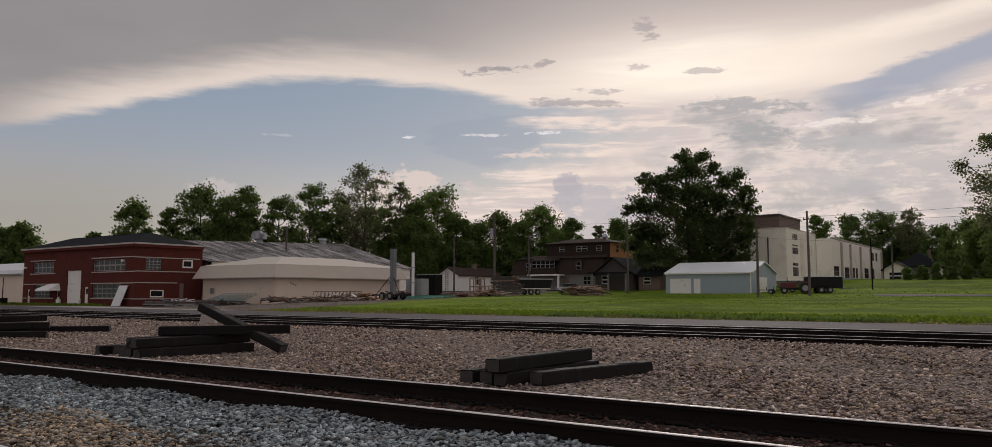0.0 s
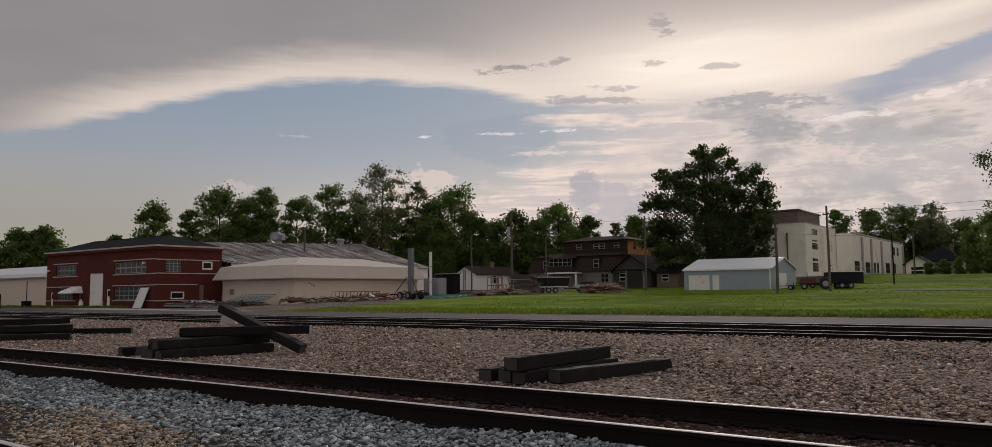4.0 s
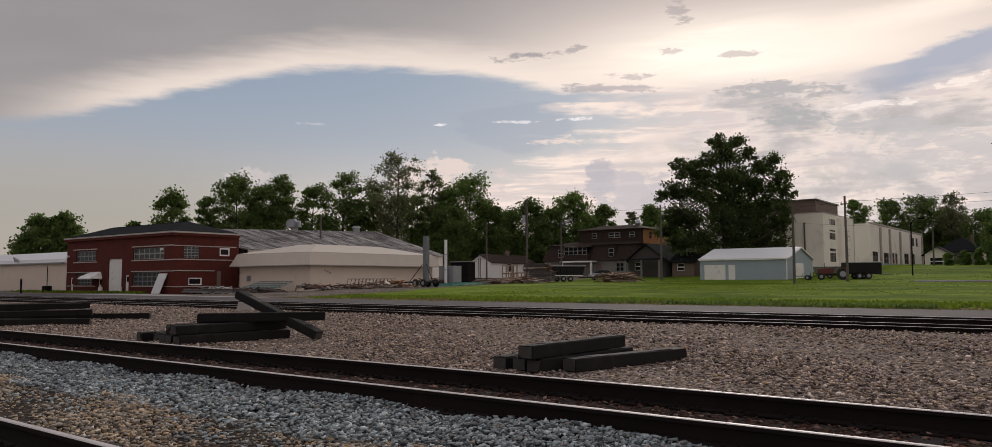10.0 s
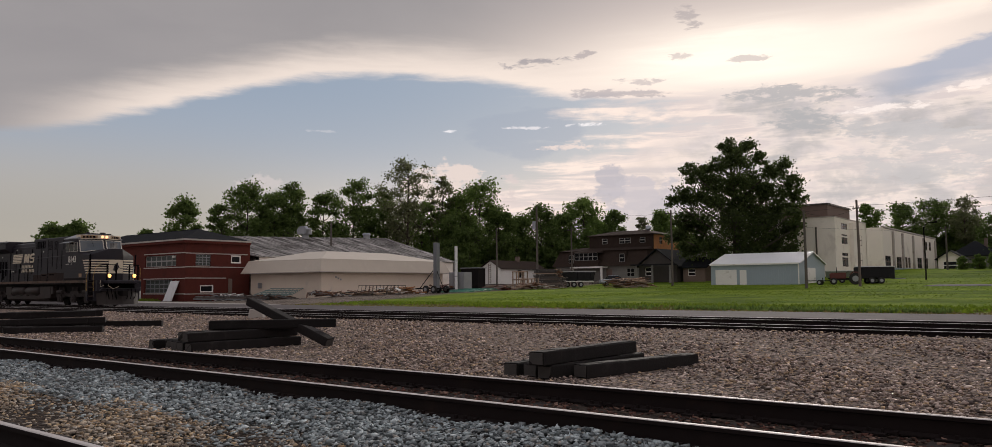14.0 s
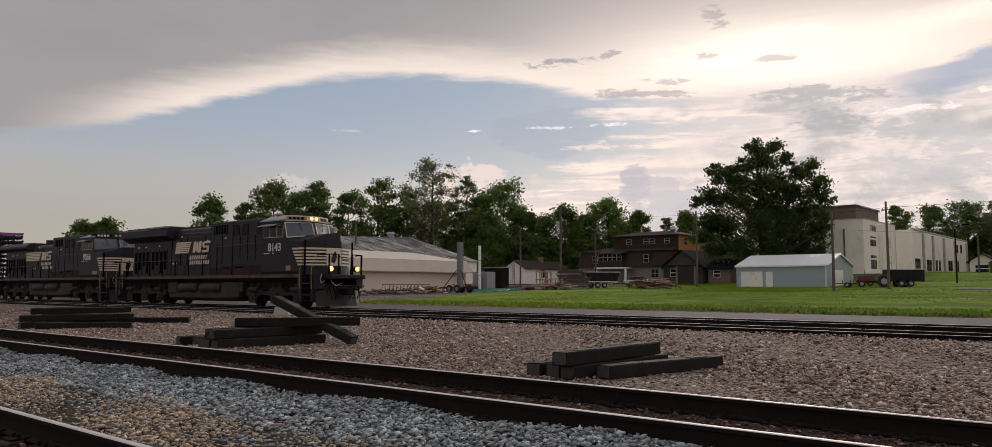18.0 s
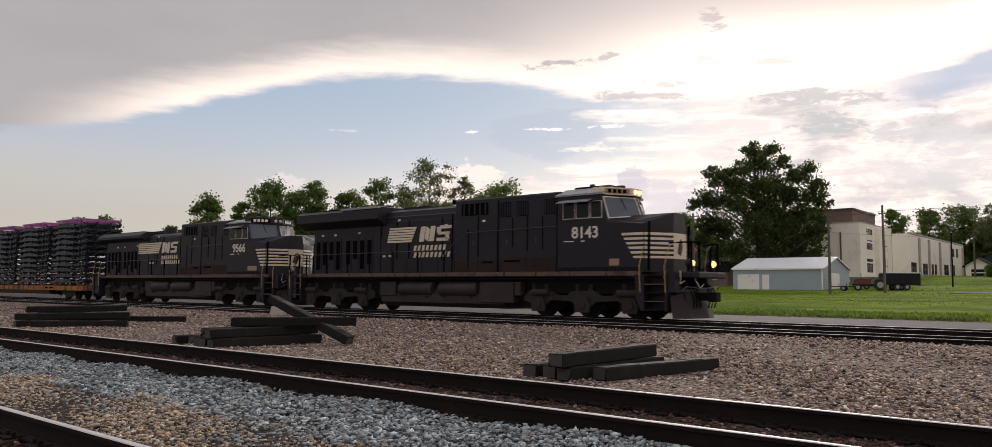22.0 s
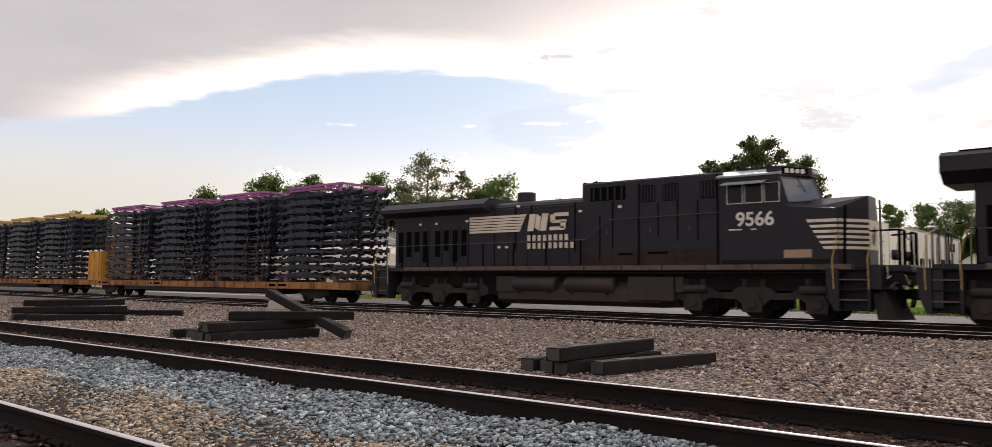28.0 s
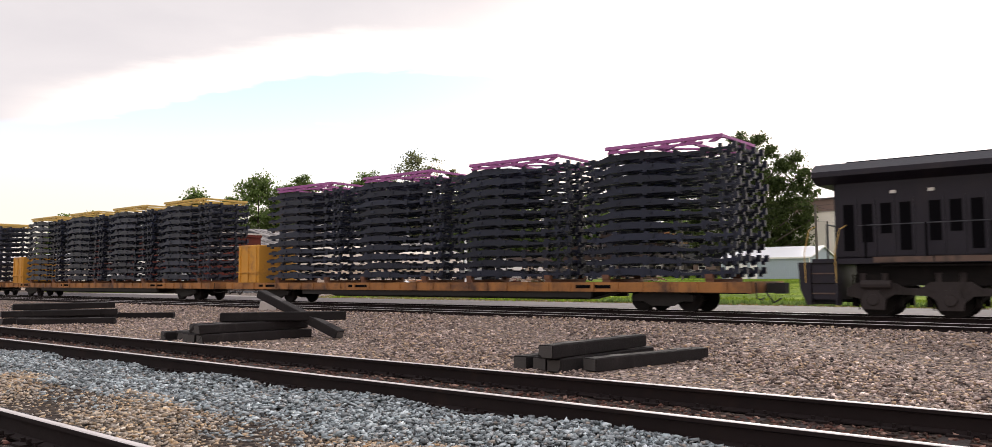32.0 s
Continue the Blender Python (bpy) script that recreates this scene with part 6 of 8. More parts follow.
def engine(name, label, numerals, older):
    """A six-axle diesel locomotive, nose towards +x, its deck 1.7 m over the rails."""
    e = empty(name, label=label, category="locomotive")
    MOVING.append((e, None))
    # frame and deck
    simple("underframe", LOCO_DUSTY, e, -10.6, 10.3, -1.05, 1.05, 1.12, 1.58)
    for x0, x1 in ((-5.6, -4.7), (2.6, 4.0)):
        simple("pipe_rack", LOCO_DUSTY, e, x0, x1, -1.0, 1.0, 0.55, 1.14, "dark piping between fuel tank and truck", 0.05)
    bm = bmesh.new()
    box(bm, -11.0, 9.0, -1.5, 1.5, 1.56, 1.72)
    box(bm, 9.0, 10.4 if older else 10.9, -1.08, 1.08, 1.56, 1.72)
    part("deck", bm, LOCO_BLACK, e)
    for s in (-1, 1):
        y0, y1 = sorted((s * 1.502, s * 1.54))
        x = -10.0
        while x < 8.9:
            simple("deck_edge", SILL_TAN, e, x, min(8.98, x + 1.55), y0, y1, 1.585, 1.75, "dusty tan deck edge")
            x += 1.6
    # rear hood with the radiator
    bm = bmesh.new()
    box(bm, -11.2 if older else -10.3, -0.25, -1.0, 1.0, 1.72, 4.25 if older else 4.4)
    softened(bm, 0.05)
    hood = part("long_hood", bm, LOCO_BLACK, e)
    rad = bmesh.new()
    if older:
        prism(rad, [(-1.5, 4.2), (-1.0, 4.0), (1.0, 4.0), (1.5, 4.2), (1.5, 4.36), (1.1, 4.62), (-1.1, 4.62), (-1.5, 4.36)], -11.7, -5.4, "x")
    else:
        prism(rad, [(-1.54, 4.3), (-1.0, 3.98), (1.0, 3.98), (1.54, 4.3), (1.54, 4.72), (1.3, 4.86), (-1.3, 4.86), (-1.54, 4.72)], -11.05, -4.85, "x")
    part("radiator_housing", rad, LOCO_BLACK, e, "overhanging radiator housing")
    if not older:
        simple("roof_panel", ROOF_SHEEN, e, -7.6, -4.9, -1.5, 1.5, 4.8, 4.9)
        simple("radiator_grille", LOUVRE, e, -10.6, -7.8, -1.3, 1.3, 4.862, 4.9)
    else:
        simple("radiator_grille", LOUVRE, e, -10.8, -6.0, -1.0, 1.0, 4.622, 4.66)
    bm = bmesh.new()
    top = 4.3 if older else 4.6
    prism(bm, [(-1.02, 4.1), (-0.9, top), (-0.6, top + 0.12), (0.6, top + 0.12), (0.9, top), (1.02, 4.1)], -5.4 if older else -4.84, -0.2, "x")
    part("hood_roof", bm, LOCO_BLACK, e)
    # blower and inverter compartment behind the cab
    bm = bmesh.new()
    box(bm, -0.2, 5.4, -1.28, 1.28, 1.72, 4.86)
    softened(bm, 0.06)
    part("electrical_cabinet", bm, LOCO_BLACK, e)
    for s in (-1, 1):
        for x0, x1, z0, z1 in ((0.2, 1.7, 4.15, 4.66), (2.3, 2.9, 4.0, 4.6), (3.2, 3.8, 4.0, 4.6), (4.6, 5.2, 4.0, 4.6)):
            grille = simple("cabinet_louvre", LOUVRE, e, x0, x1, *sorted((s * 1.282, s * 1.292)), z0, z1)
            for k in range(5):
                u = x0 + (x1 - x0) * (k + 0.5) / 5
                simple("slat", LOCO_BLACK, grille, u - 0.03, u + 0.03, *sorted((s * 1.2925, s * 1.3)), z0 + 0.02, z1 - 0.02)
        for x0, x1 in ((0.0, 2.2), (2.3, 5.2)):
            simple("cabinet_door", LOCO_BLACK, e, x0, x1, *sorted((s * 1.283, s * 1.305)), 1.9, 3.9 if x0 else 3.6)
        # engine-room doors, with dark sheets for the shade in their louvres
        for k in range(8):
            x = (-11.0 if older else -10.1) + k * 0.52 + (0.25 if k > 3 else 0)
            d = simple("hood_door", LOCO_BLACK, e, x, x + 0.46, *sorted((s * 1.002, s * 1.03)), 1.8, 3.5)
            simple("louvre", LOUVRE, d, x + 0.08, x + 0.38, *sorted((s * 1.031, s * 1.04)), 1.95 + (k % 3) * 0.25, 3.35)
        for k in range(5):
            x = -5.4 + k * 1.0
            simple("hood_door", LOCO_BLACK, e, x, x + 0.94, *sorted((s * 1.002, s * 1.022)), 1.8, 2.35 if k else 3.4)
        for x, z in ((-9.6, 3.62), (-8.6, 3.62), (-6.8, 3.66), (-5.0, 2.5), (-4.6, 2.5), (-1.0, 3.8), (1.4, 3.85), (-4.0, 4.15)):
            simple("decal", NUMERAL, e, x, x + 0.16, *sorted((s * 1.04, s * 1.046)) if x < -0.2 else sorted((s * 1.306, s * 1.312)), z, z + 0.09)
    for s in (-1, 1):
        for x0, x1, zt in ((-0.15, 1.15, 2.2), (1.2, 2.2, 2.28), (2.35, 3.7, 2.34), (3.75, 5.15, 2.3)):
            simple("lower_panel", DUSTY_PAINT, e, x0, x1, *sorted((s * 1.306, s * 1.318)), 1.76, zt, "brake-dusted lower panel")
        for x, z0, z1 in ((0.6, 1.9, 3.6), (1.15, 2.4, 4.1), (2.24, 1.76, 4.7), (3.0, 2.75, 3.95), (3.75, 2.6, 4.0), (4.5, 2.6, 3.95), (5.2, 1.76, 4.8)):
            simple("seam", SEAM, e, x, x + 0.045, *sorted((s * 1.3065, s * 1.321)), z0, z1)
        for x, z0, z1 in ((-5.2, 1.8, 4.0), (-4.1, 2.4, 4.2), (-3.3, 2.4, 4.2), (-1.2, 2.3, 4.2), (-0.6, 1.8, 4.3)):
            simple("seam", SEAM, e, x, x + 0.035, *sorted((s * 1.002, s * 1.036)), z0, z1)
        for x in (0.9, 2.7, 4.2):
            simple("latch", HAND_RAIL, e, x, x + 0.05, *sorted((s * 1.319, s * 1.335)), 2.9, 3.1)
        for x0, x1, z in ((1.4, 2.0, 2.12), (2.6, 3.4, 2.15)):
            simple("vent_slot", SEAM, e, x0, x1, *sorted((s * 1.3185, s * 1.325)), z, z + 0.08)
    # cab
    bm = bmesh.new()
    side = [(5.4, 1.72), (9.1, 1.72), (9.1, 3.42), (7.6, 3.56), (7.3, 4.62), (5.4, 4.62)]
    middle = [(5.4, 1.72), (9.1, 1.72), (9.1, 3.42), (8.3, 3.74), (7.95, 4.62), (5.4, 4.62)]
    rings = [[bm.verts.new((x, y, z)) for x, z in ring] for y, ring in ((-1.52, side), (0.0, middle), (1.52, side))]
    for a, b in zip(rings, rings[1:]):
        for k in range(6):
            bm.faces.new((a[k], b[k], b[(k + 1) % 6], a[(k + 1) % 6]))
    bm.faces.new(rings[0])
    bm.faces.new(rings[2][::-1])
    bmesh.ops.recalc_face_normals(bm, faces=bm.faces)
    cab = part("cab", bm, LOCO_BLACK, e, "black wide-nosed cab")
    bm = bmesh.new()
    rt = 4.95 if older else 5.0
    prism(bm, [(-1.56, 4.6), (-1.56, 4.66), (-0.85, rt - 0.06), (0.85, rt - 0.06), (1.56, 4.66), (1.56, 4.6)], 5.3, 7.4, "x")
    part("cab_roof", bm, ROOF_SHEEN, e, "cab roof with sky sheen put into its grey")
    simple("roof_hatch", LOCO_BLACK, e, 5.7, 7.3, -0.8, 0.8, rt - 0.06, rt + 0.02)
    bm = bmesh.new()
    hexa(bm, [(8.1, -1.5, 3.44), (9.1, -1.5, 3.1), (9.1, 1.5, 3.1), (8.1, 1.5, 3.44)], [(8.08, -0.5, 3.84), (9.72, -0.42, 3.86), (9.72, 0.42, 3.86), (8.08, 0.5, 3.84)])
    part("nose_top", bm, LOCO_BLACK, e)
    bm = bmesh.new()
    prism(bm, [(9.05, -1.5), (9.12, -1.5), (9.74, -0.5), (9.74, 0.5), (9.12, 1.5), (9.05, 1.5)], 1.72, 3.44, "z")
    nose = part("nose", bm, LOCO_BLACK, e)
    bm = bmesh.new()
    hexa(bm, [(9.05, -1.5, 3.4), (9.12, -1.5, 3.4), (9.74, -0.46, 3.4), (9.74, 0.46, 3.4), (9.12, 1.5, 3.4), (9.05, 1.5, 3.4)],
         [(9.04, -1.5, 3.44), (9.1, -1.5, 3.44), (9.72, -0.42, 3.86), (9.72, 0.42, 3.86), (9.1, 1.5, 3.44), (9.04, 1.5, 3.44)])
    part("nose_cap", bm, LOCO_BLACK, e)
    # front windows: set into the slanted front
    for s in (-1, 1):
        low_in, low_out = Vector((8.3, 0, 3.74)), Vector((7.6, s * 1.52, 3.56))
        top_in, top_out = Vector((7.95, 0, 4.62)), Vector((7.3, s * 1.52, 4.62))
        out = (top_in - low_in).cross(low_out - low_in).normalized() * (1 if s > 0 else -1)
        out = out if out.x > 0 else -out

        def on_front(u, v, lift):
            return (low_in.lerp(low_out, u)).lerp(top_in.lerp(top_out, u), v) + out * lift

        def sheet(bm, u0, u1, v0, v1, a, b):
            hexa(bm, [on_front(u0, v0, a), on_front(u1, v0, a), on_front(u1, v0, b), on_front(u0, v0, b)],
                 [on_front(u0, v1, a), on_front(u1, v1, a), on_front(u1, v1, b), on_front(u0, v1, b)])

        bm = bmesh.new()
        sheet(bm, 0.08, 0.92, 0.14, 0.86, 0.004, 0.02)
        w = part("windshield", bm, GLASS_SKY, e, "windshield with sky reflection toned into its glass")
        bm = bmesh.new()
        for u0, u1, v0, v1 in ((0.05, 0.95, 0.1, 0.14), (0.05, 0.95, 0.86, 0.9), (0.05, 0.08, 0.14, 0.86), (0.92, 0.95, 0.14, 0.86)):
            sheet(bm, u0, u1, v0, v1, 0.004, 0.03)
        part("windshield_frame", bm, FRAME_PALE if not older else HAND_RAIL, w)
        bm = bmesh.new()
        tube(bm, [on_front(0.5, 0.9, 0.05), on_front(0.42, 0.4, 0.05)], 0.012, 5)
        part("wiper", bm, LOUVRE, w)
        # side windows with pale frames, and the sunshade
        for x0, x1 in ((5.65, 6.2), (6.25, 6.85), (6.9, 7.4)):
            wf = simple("side_window", FRAME_PALE, e, x0, x1, *sorted((s * 1.522, s * 1.54)), 3.72, 4.36)
            simple("pane", GLASS, wf, x0 + 0.028, x1 - 0.028, *sorted((s * 1.541, s * 1.547)), 3.75, 4.345)
        bm = bmesh.new()
        hexa(bm, [(5.6, s * 1.55, 4.42), (7.0, s * 1.55, 4.42), (7.0, s * 1.95, 4.3), (5.6, s * 1.95, 4.3)], [(5.6, s * 1.55, 4.45), (7.0, s * 1.55, 4.45), (7.0, s * 1.95, 4.33), (5.6, s * 1.95, 4.33)])
        part("sunshade", bm, ROOF_SHEEN, e)
    # number boards and headlamps above the windshield
    bm = bmesh.new()
    prism(bm, [(6.95, -1.45), (7.34, -1.45), (8.0, -0.32), (8.0, 0.32), (7.34, 1.45), (6.95, 1.45)], 4.6, 4.88, "z")
    hb = part("headlamp_housing", bm, STRIPE if not older else LOCO_BLACK, e, "number boards over the windshield")
    for s in (-1, 1):
        a, b = Vector((7.4, s * 1.34, 0)), Vector((7.93, s * 0.44, 0))
        out = Vector((b.y - a.y, a.x - b.x, 0)).normalized()
        out = out if out.x > 0 else -out
        up = Vector((0, 0, 1))

        def on_board(u0, u1, z0, z1, lift):
            p, q = a.lerp(b, u0), a.lerp(b, u1)
            bm = bmesh.new()
            hexa(bm, [p + up * z0, q + up * z0, q + up * z0 + out * lift, p + up * z0 + out * lift], [p + up * z1, q + up * z1, q + up * z1 + out * lift, p + up * z1 + out * lift])
            return bm

        part("number_board", on_board(0, 1, 4.64, 4.84, 0.008), TAN_PLATE if not older else LOUVRE, hb)
        for k in range(4):
            part("number_mark", on_board(0.12 + k * 0.2, 0.26 + k * 0.2, 4.67, 4.81, 0.012), LOUVRE if not older else NUMERAL, hb)
        bm = bmesh.new()
        cyl(bm, (8.0, s * 0.15, 4.74), (8.07, s * 0.15, 4.74), 0.1, 0.06, 14)
        part("headlamp", bm, LAMP_OFF if older else LAMP_WHITE, hb, "unlit headlamp" if older else "lit headlamp")
        bm = bmesh.new()
        cyl(bm, (10.45, s * 0.85, 2.02), (10.62, s * 0.85, 2.02), 0.16, 0.15, 14)
        d = part("ditch_lamp_housing", bm, LOCO_BLACK, e)
        bm = bmesh.new()
        cyl(bm, (10.62, s * 0.85, 2.02), (10.7, s * 0.85, 2.02), 0.13, 0.07, 14)
        part("ditch_lamp", bm, LAMP_OFF if older else LAMP_AMBER, d, "unlit ditch lamp" if older else "glowing amber ditch lamp")
    # nose stripes: on the sides, round the corner facets and on the front
    for k in range(6):
        z0, z1 = 2.2 + k * 0.165, 2.285 + k * 0.165
        if k == 5:
            z1 = 3.12
        back = 8.72 - 0.095 * k
        for s in (-1, 1):
            bm = bmesh.new()
            y0, y1 = sorted((s * 1.521, s * 1.527))
            prism(bm, [(back, z0), (9.11, z0), (9.11, z1), (back - 0.05, z1)], y0, y1, "y")
            hexa(bm, [(9.123, s * 1.5, z0), (9.745, s * 0.5, z0), (9.751, s * 0.503, z0), (9.13, s * 1.503, z0)], [(9.123, s * 1.5, z1), (9.745, s * 0.5, z1), (9.751, s * 0.503, z1), (9.13, s * 1.503, z1)])
            part("nose_stripe", bm, STRIPE, e)
    simple("nose_panel", STRIPE, e, 9.741, 9.748, -0.48, 0.48, 2.2, 3.12)
    bm = bmesh.new()
    prism(bm, [(-0.2, 2.4), (0.05, 2.3), (0.2, 2.65), (0.1, 2.95), (-0.1, 2.8)], 9.749, 9.755, "x")
    part("nose_emblem", bm, LOCO_BLACK, e, "dark emblem shape on the nose")
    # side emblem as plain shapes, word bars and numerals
    for s in (-1, 1):
        y0, y1 = sorted((s * 1.046, s * 1.052))
        x_a, x_b = (-6.55, -3.6) if older else (-4.7, -2.85)
        for k in range(6):
            z = 3.16 + k * 0.12
            slant_x = 0.0 if older else 0.03 * k
            bm = bmesh.new()
            prism(bm, [(x_a + slant_x, z), (x_b + 0.06 * k - 0.25, z), (x_b + 0.06 * k - 0.2, z + 0.09), (x_a + slant_x, z + 0.09)], y0, y1, "y")
            part("emblem_stripe", bm, STRIPE, e)
        base = -3.45 if older else -2.6
        for x0, x1 in ((base, base + 0.3), (base + 0.62, base + 0.92)):
            bm = bmesh.new()
            prism(bm, [(x0, 3.16), (x1, 3.16), (x1 + 0.12, 3.84), (x0 + 0.12, 3.84)], y0, y1, "y")
            part("emblem_block", bm, STRIPE, e)
        bm = bmesh.new()
        prism(bm, [(base + 0.36, 3.3), (base + 0.58, 3.16), (base + 0.68, 3.7), (base + 0.46, 3.84)], y0, y1, "y")
        part("emblem_block", bm, STRIPE, e)
        for za, zb, xa, xb in ((3.16, 3.3, 1.1, 1.8), (3.44, 3.56, 1.2, 1.9), (3.7, 3.84, 1.3, 2.0)):
            bm = bmesh.new()
            box(bm, base + xa, base + xb, y0, y1, za, zb)
            part("emblem_block", bm, STRIPE, e)
        bm = bmesh.new()
        box(bm, base + 1.12, base + 1.36, y0, y1, 3.5, 3.78)
        part("emblem_block", bm, STRIPE, e)
        bm = bmesh.new()
        box(bm, base + 1.62, base + 1.86, y0, y1, 3.22, 3.5)
        part("emblem_block", bm, STRIPE, e)
        for z, n in ((2.76, 8), (2.45, 9)):
            for k in range(n):
                u = base + k * 0.26 - (0.0 if older else 0.35)
                lean = 0.0 if older else 0.07
                bm = bmesh.new()
                prism(bm, [(u, z), (u + 0.15, z), (u + 0.15 + lean, z + 0.23), (u + lean, z + 0.23)], y0, y1, "y")
                part("word_bar", bm, STRIPE, e)
        if s < 0:
            lettering(e, numerals, 0.63 if older else 0.6, pose(5.95 if older else 6.05, -1.53, 3.0, 90, 0, 0), NUMERAL)
        else:
            lettering(e, numerals, 0.63 if older else 0.6, pose(7.2, 1.53, 3.0, 90, 0, 180), NUMERAL)
        for x0, x1 in ((5.7, 6.15), (6.45, 6.62)):
            simple("small_mark", NUMERAL, e, x0, x1, *sorted((s * 1.522, s * 1.527)), 2.86, 2.9)
        simple("tan_plate", TAN_PLATE, e, 7.7 if not older else 7.5, 8.1 if not older else 8.35, *sorted((s * 1.522, s * 1.53)), 1.95, 2.2)
        simple("cab_skirt", LOCO_DUSTY, e, 5.45, 8.9, *sorted((s * 1.522, s * 1.528)), 1.74, 1.9, "dusty lower cab edge")
    # fuel tank and reservoirs
    bm = bmesh.new()
    prism(bm, [(-1.35, 0.45), (-1.0, 0.26), (1.0, 0.26), (1.35, 0.45), (1.35, 0.78), (1.0, 1.24), (-1.0, 1.24), (-1.35, 0.78)], -4.7, 2.6, "x")
    part("fuel_tank", bm, LOCO_TANK, e, "dusty fuel tank")
    for s in (-1, 1):
        for x0, x1 in ((-3.5, -1.45), (-1.0, 1.15)):
            bm = bmesh.new()
            cyl(bm, (x0, s * 1.2, 1.04), (x1, s * 1.2, 1.04), 0.32, 0.32, 16)
            softened(bm, 0.04)
            r = part("air_reservoir", bm, LOCO_TANK, e, "", True)
            for x in (x0 + 0.3, x1 - 0.3):
                simple("strap", LOCO_DUSTY, r, x, x + 0.07, *sorted((s * 0.9, s * 1.53)), 0.7, 0.74)
        for x0, x1, z0 in ((-4.75, -3.7, 0.72), (1.35, 3.15, 0.5), (3.2, 3.5, 0.8)):
            simple("equipment_box", LOCO_TANK, e, x0, x1, *sorted((s * 1.05, s * 1.42)), z0, 1.35, "", 0.03)
        bm = bmesh.new()
        tube(bm, [(-9.8, s * 1.42, 1.5), (-5.0, s * 1.42, 1.48), (-4.6, s * 1.44, 1.5), (3.4, s * 1.44, 1.48), (8.8, s * 1.42, 1.5)], 0.03)
        part("pipe", bm, LOCO_DUSTY, e)
        # handrails
        bm = bmesh.new()
        tube(bm, [(-10.4, s * 1.5, 2.68), (-0.4, s * 1.5, 2.72), (0.6, s * 1.45, 3.42), (5.3, s * 1.42, 3.5)], 0.016)
        part("handrail", bm, HAND_RAIL, e, "thin grey walkway handrail")
        for k in range(7):
            bm = bmesh.new()
            cyl(bm, (-10.2 + k * 1.6, s * 1.5, 1.72), (-10.2 + k * 1.6, s * 1.5, 2.7), 0.036)
            part("handrail_post", bm, LOUVRE, e)
    loco_truck(e, -8.1, (-10.1, -8.1, -6.1))
    loco_truck(e, 6.35, (4.3, 6.35, 8.4))
    for s in (-1, 1):
        steps(e, 9.1, 9.95, s)
        steps(e, -11.8 if older else -11.35, -11.05 if older else -10.6, s)
    # pilot, coupler, hoses
    bm = bmesh.new()
    hexa(bm, [(10.15, -1.4, 0.1), (10.6, -0.9, 0.1), (10.85, 0, 0.1), (10.6, 0.9, 0.1), (10.15, 1.4, 0.1), (10.05, 0, 0.1)],
         [(10.05, -1.42, 0.85), (10.25, -1.0, 0.98), (10.4, 0, 0.98), (10.25, 1.0, 0.98), (10.05, 1.42, 0.85), (10.0, 0, 0.85)])
    part("plow", bm, PLOW_RUST, e, "rust-brown snow plow")
    for s in (-1, 1):
        for y in (0.35, 0.85):
            bm = bmesh.new()
            hexa(bm, [(10.72 - 0.3 * y, s * y - 0.03, 0.12), (10.78 - 0.3 * y, s * y - 0.03, 0.12), (10.78 - 0.3 * y, s * y + 0.03, 0.12), (10.72 - 0.3 * y, s * y + 0.03, 0.12)],
                 [(10.36 - 0.12 * y, s * y - 0.03, 0.96), (10.42 - 0.12 * y, s * y - 0.03, 0.96), (10.42 - 0.12 * y, s * y + 0.03, 0.96), (10.36 - 0.12 * y, s * y + 0.03, 0.96)])
            part("plow_rib", bm, LOCO_DUSTY, e)
    bm = bmesh.new()
    tube(bm, [(10.5, -1.4, 1.05), (10.62, -1.3, 1.2), (10.62, -0.3, 1.15), (10.6, 0.3, 1.15), (10.62, 1.3, 1.2), (10.5, 1.4, 1.05)], 0.022)
    part("uncoupling_lever", bm, HAND_RAIL, e)
    simple("pilot_plate", LOCO_BLACK, e, 10.0, 10.3, -1.5, 1.5, 1.0, 1.72)
    simple("anticlimber", LOCO_BLACK, e, 10.3, 11.0, -1.1, 1.1, 1.5, 1.72, "", 0.04)
    simple("rear_plate", LOCO_BLACK, e, -11.75 if older else -11.3, -11.05, -1.5, 1.5, 0.5, 1.72)
    for x, d in ((10.35, 1), (-11.3, -1)):
        bm = bmesh.new()
        box(bm, *sorted((x, x + d * 0.6)), -0.14, 0.14, 0.72, 1.0)
        box(bm, *sorted((x + d * 0.5, x + d * 0.85)), -0.2, 0.2, 0.68, 1.02)
        softened(bm, 0.03)
        part("coupler", bm, LOCO_DUSTY, e)
        for s in (-1, 1):
            for y in (0.45, 0.7, 0.95):
                bm = bmesh.new()
                tube(bm, [(x, s * y, 1.3), (x + d * 0.25, s * y, 1.1), (x + d * 0.35, s * (y - 0.05), 0.7), (x + d * 0.3, s * (y - 0.12), 0.45)], 0.025, 5)
                part("air_hose", bm, LOUVRE, e)
    # end platform rails, posts and hanging chain
    for s in (-1, 1):
        bm = bmesh.new()
        for y in (0.45, 1.05):
            cyl(bm, (10.7, s * y, 1.72), (10.7, s * y, 2.75), 0.05)
        tube(bm, [(9.95, s * 1.25, 2.72), (10.7, s * 1.05, 2.75), (10.7, s * 0.45, 2.75)], 0.028)
        part("platform_rail", bm, LOUVRE, e)
        bm = bmesh.new()
        tube(bm, [(9.3, s * 1.52, 1.75), (9.35, s * 1.54, 3.5)], 0.05)
        part("corner_post", bm, LOUVRE, e)
    for s in (-1, 1):
        bm = bmesh.new()
        tube(bm, [(-11.3, s * 1.4, 1.72), (-11.3, s * 1.4, 2.75), (-11.3, s * 0.5, 2.75), (-11.3, s * 0.5, 1.72)], 0.035)
        part("rear_rail", bm, HAND_RAIL, e)
    bm = bmesh.new()
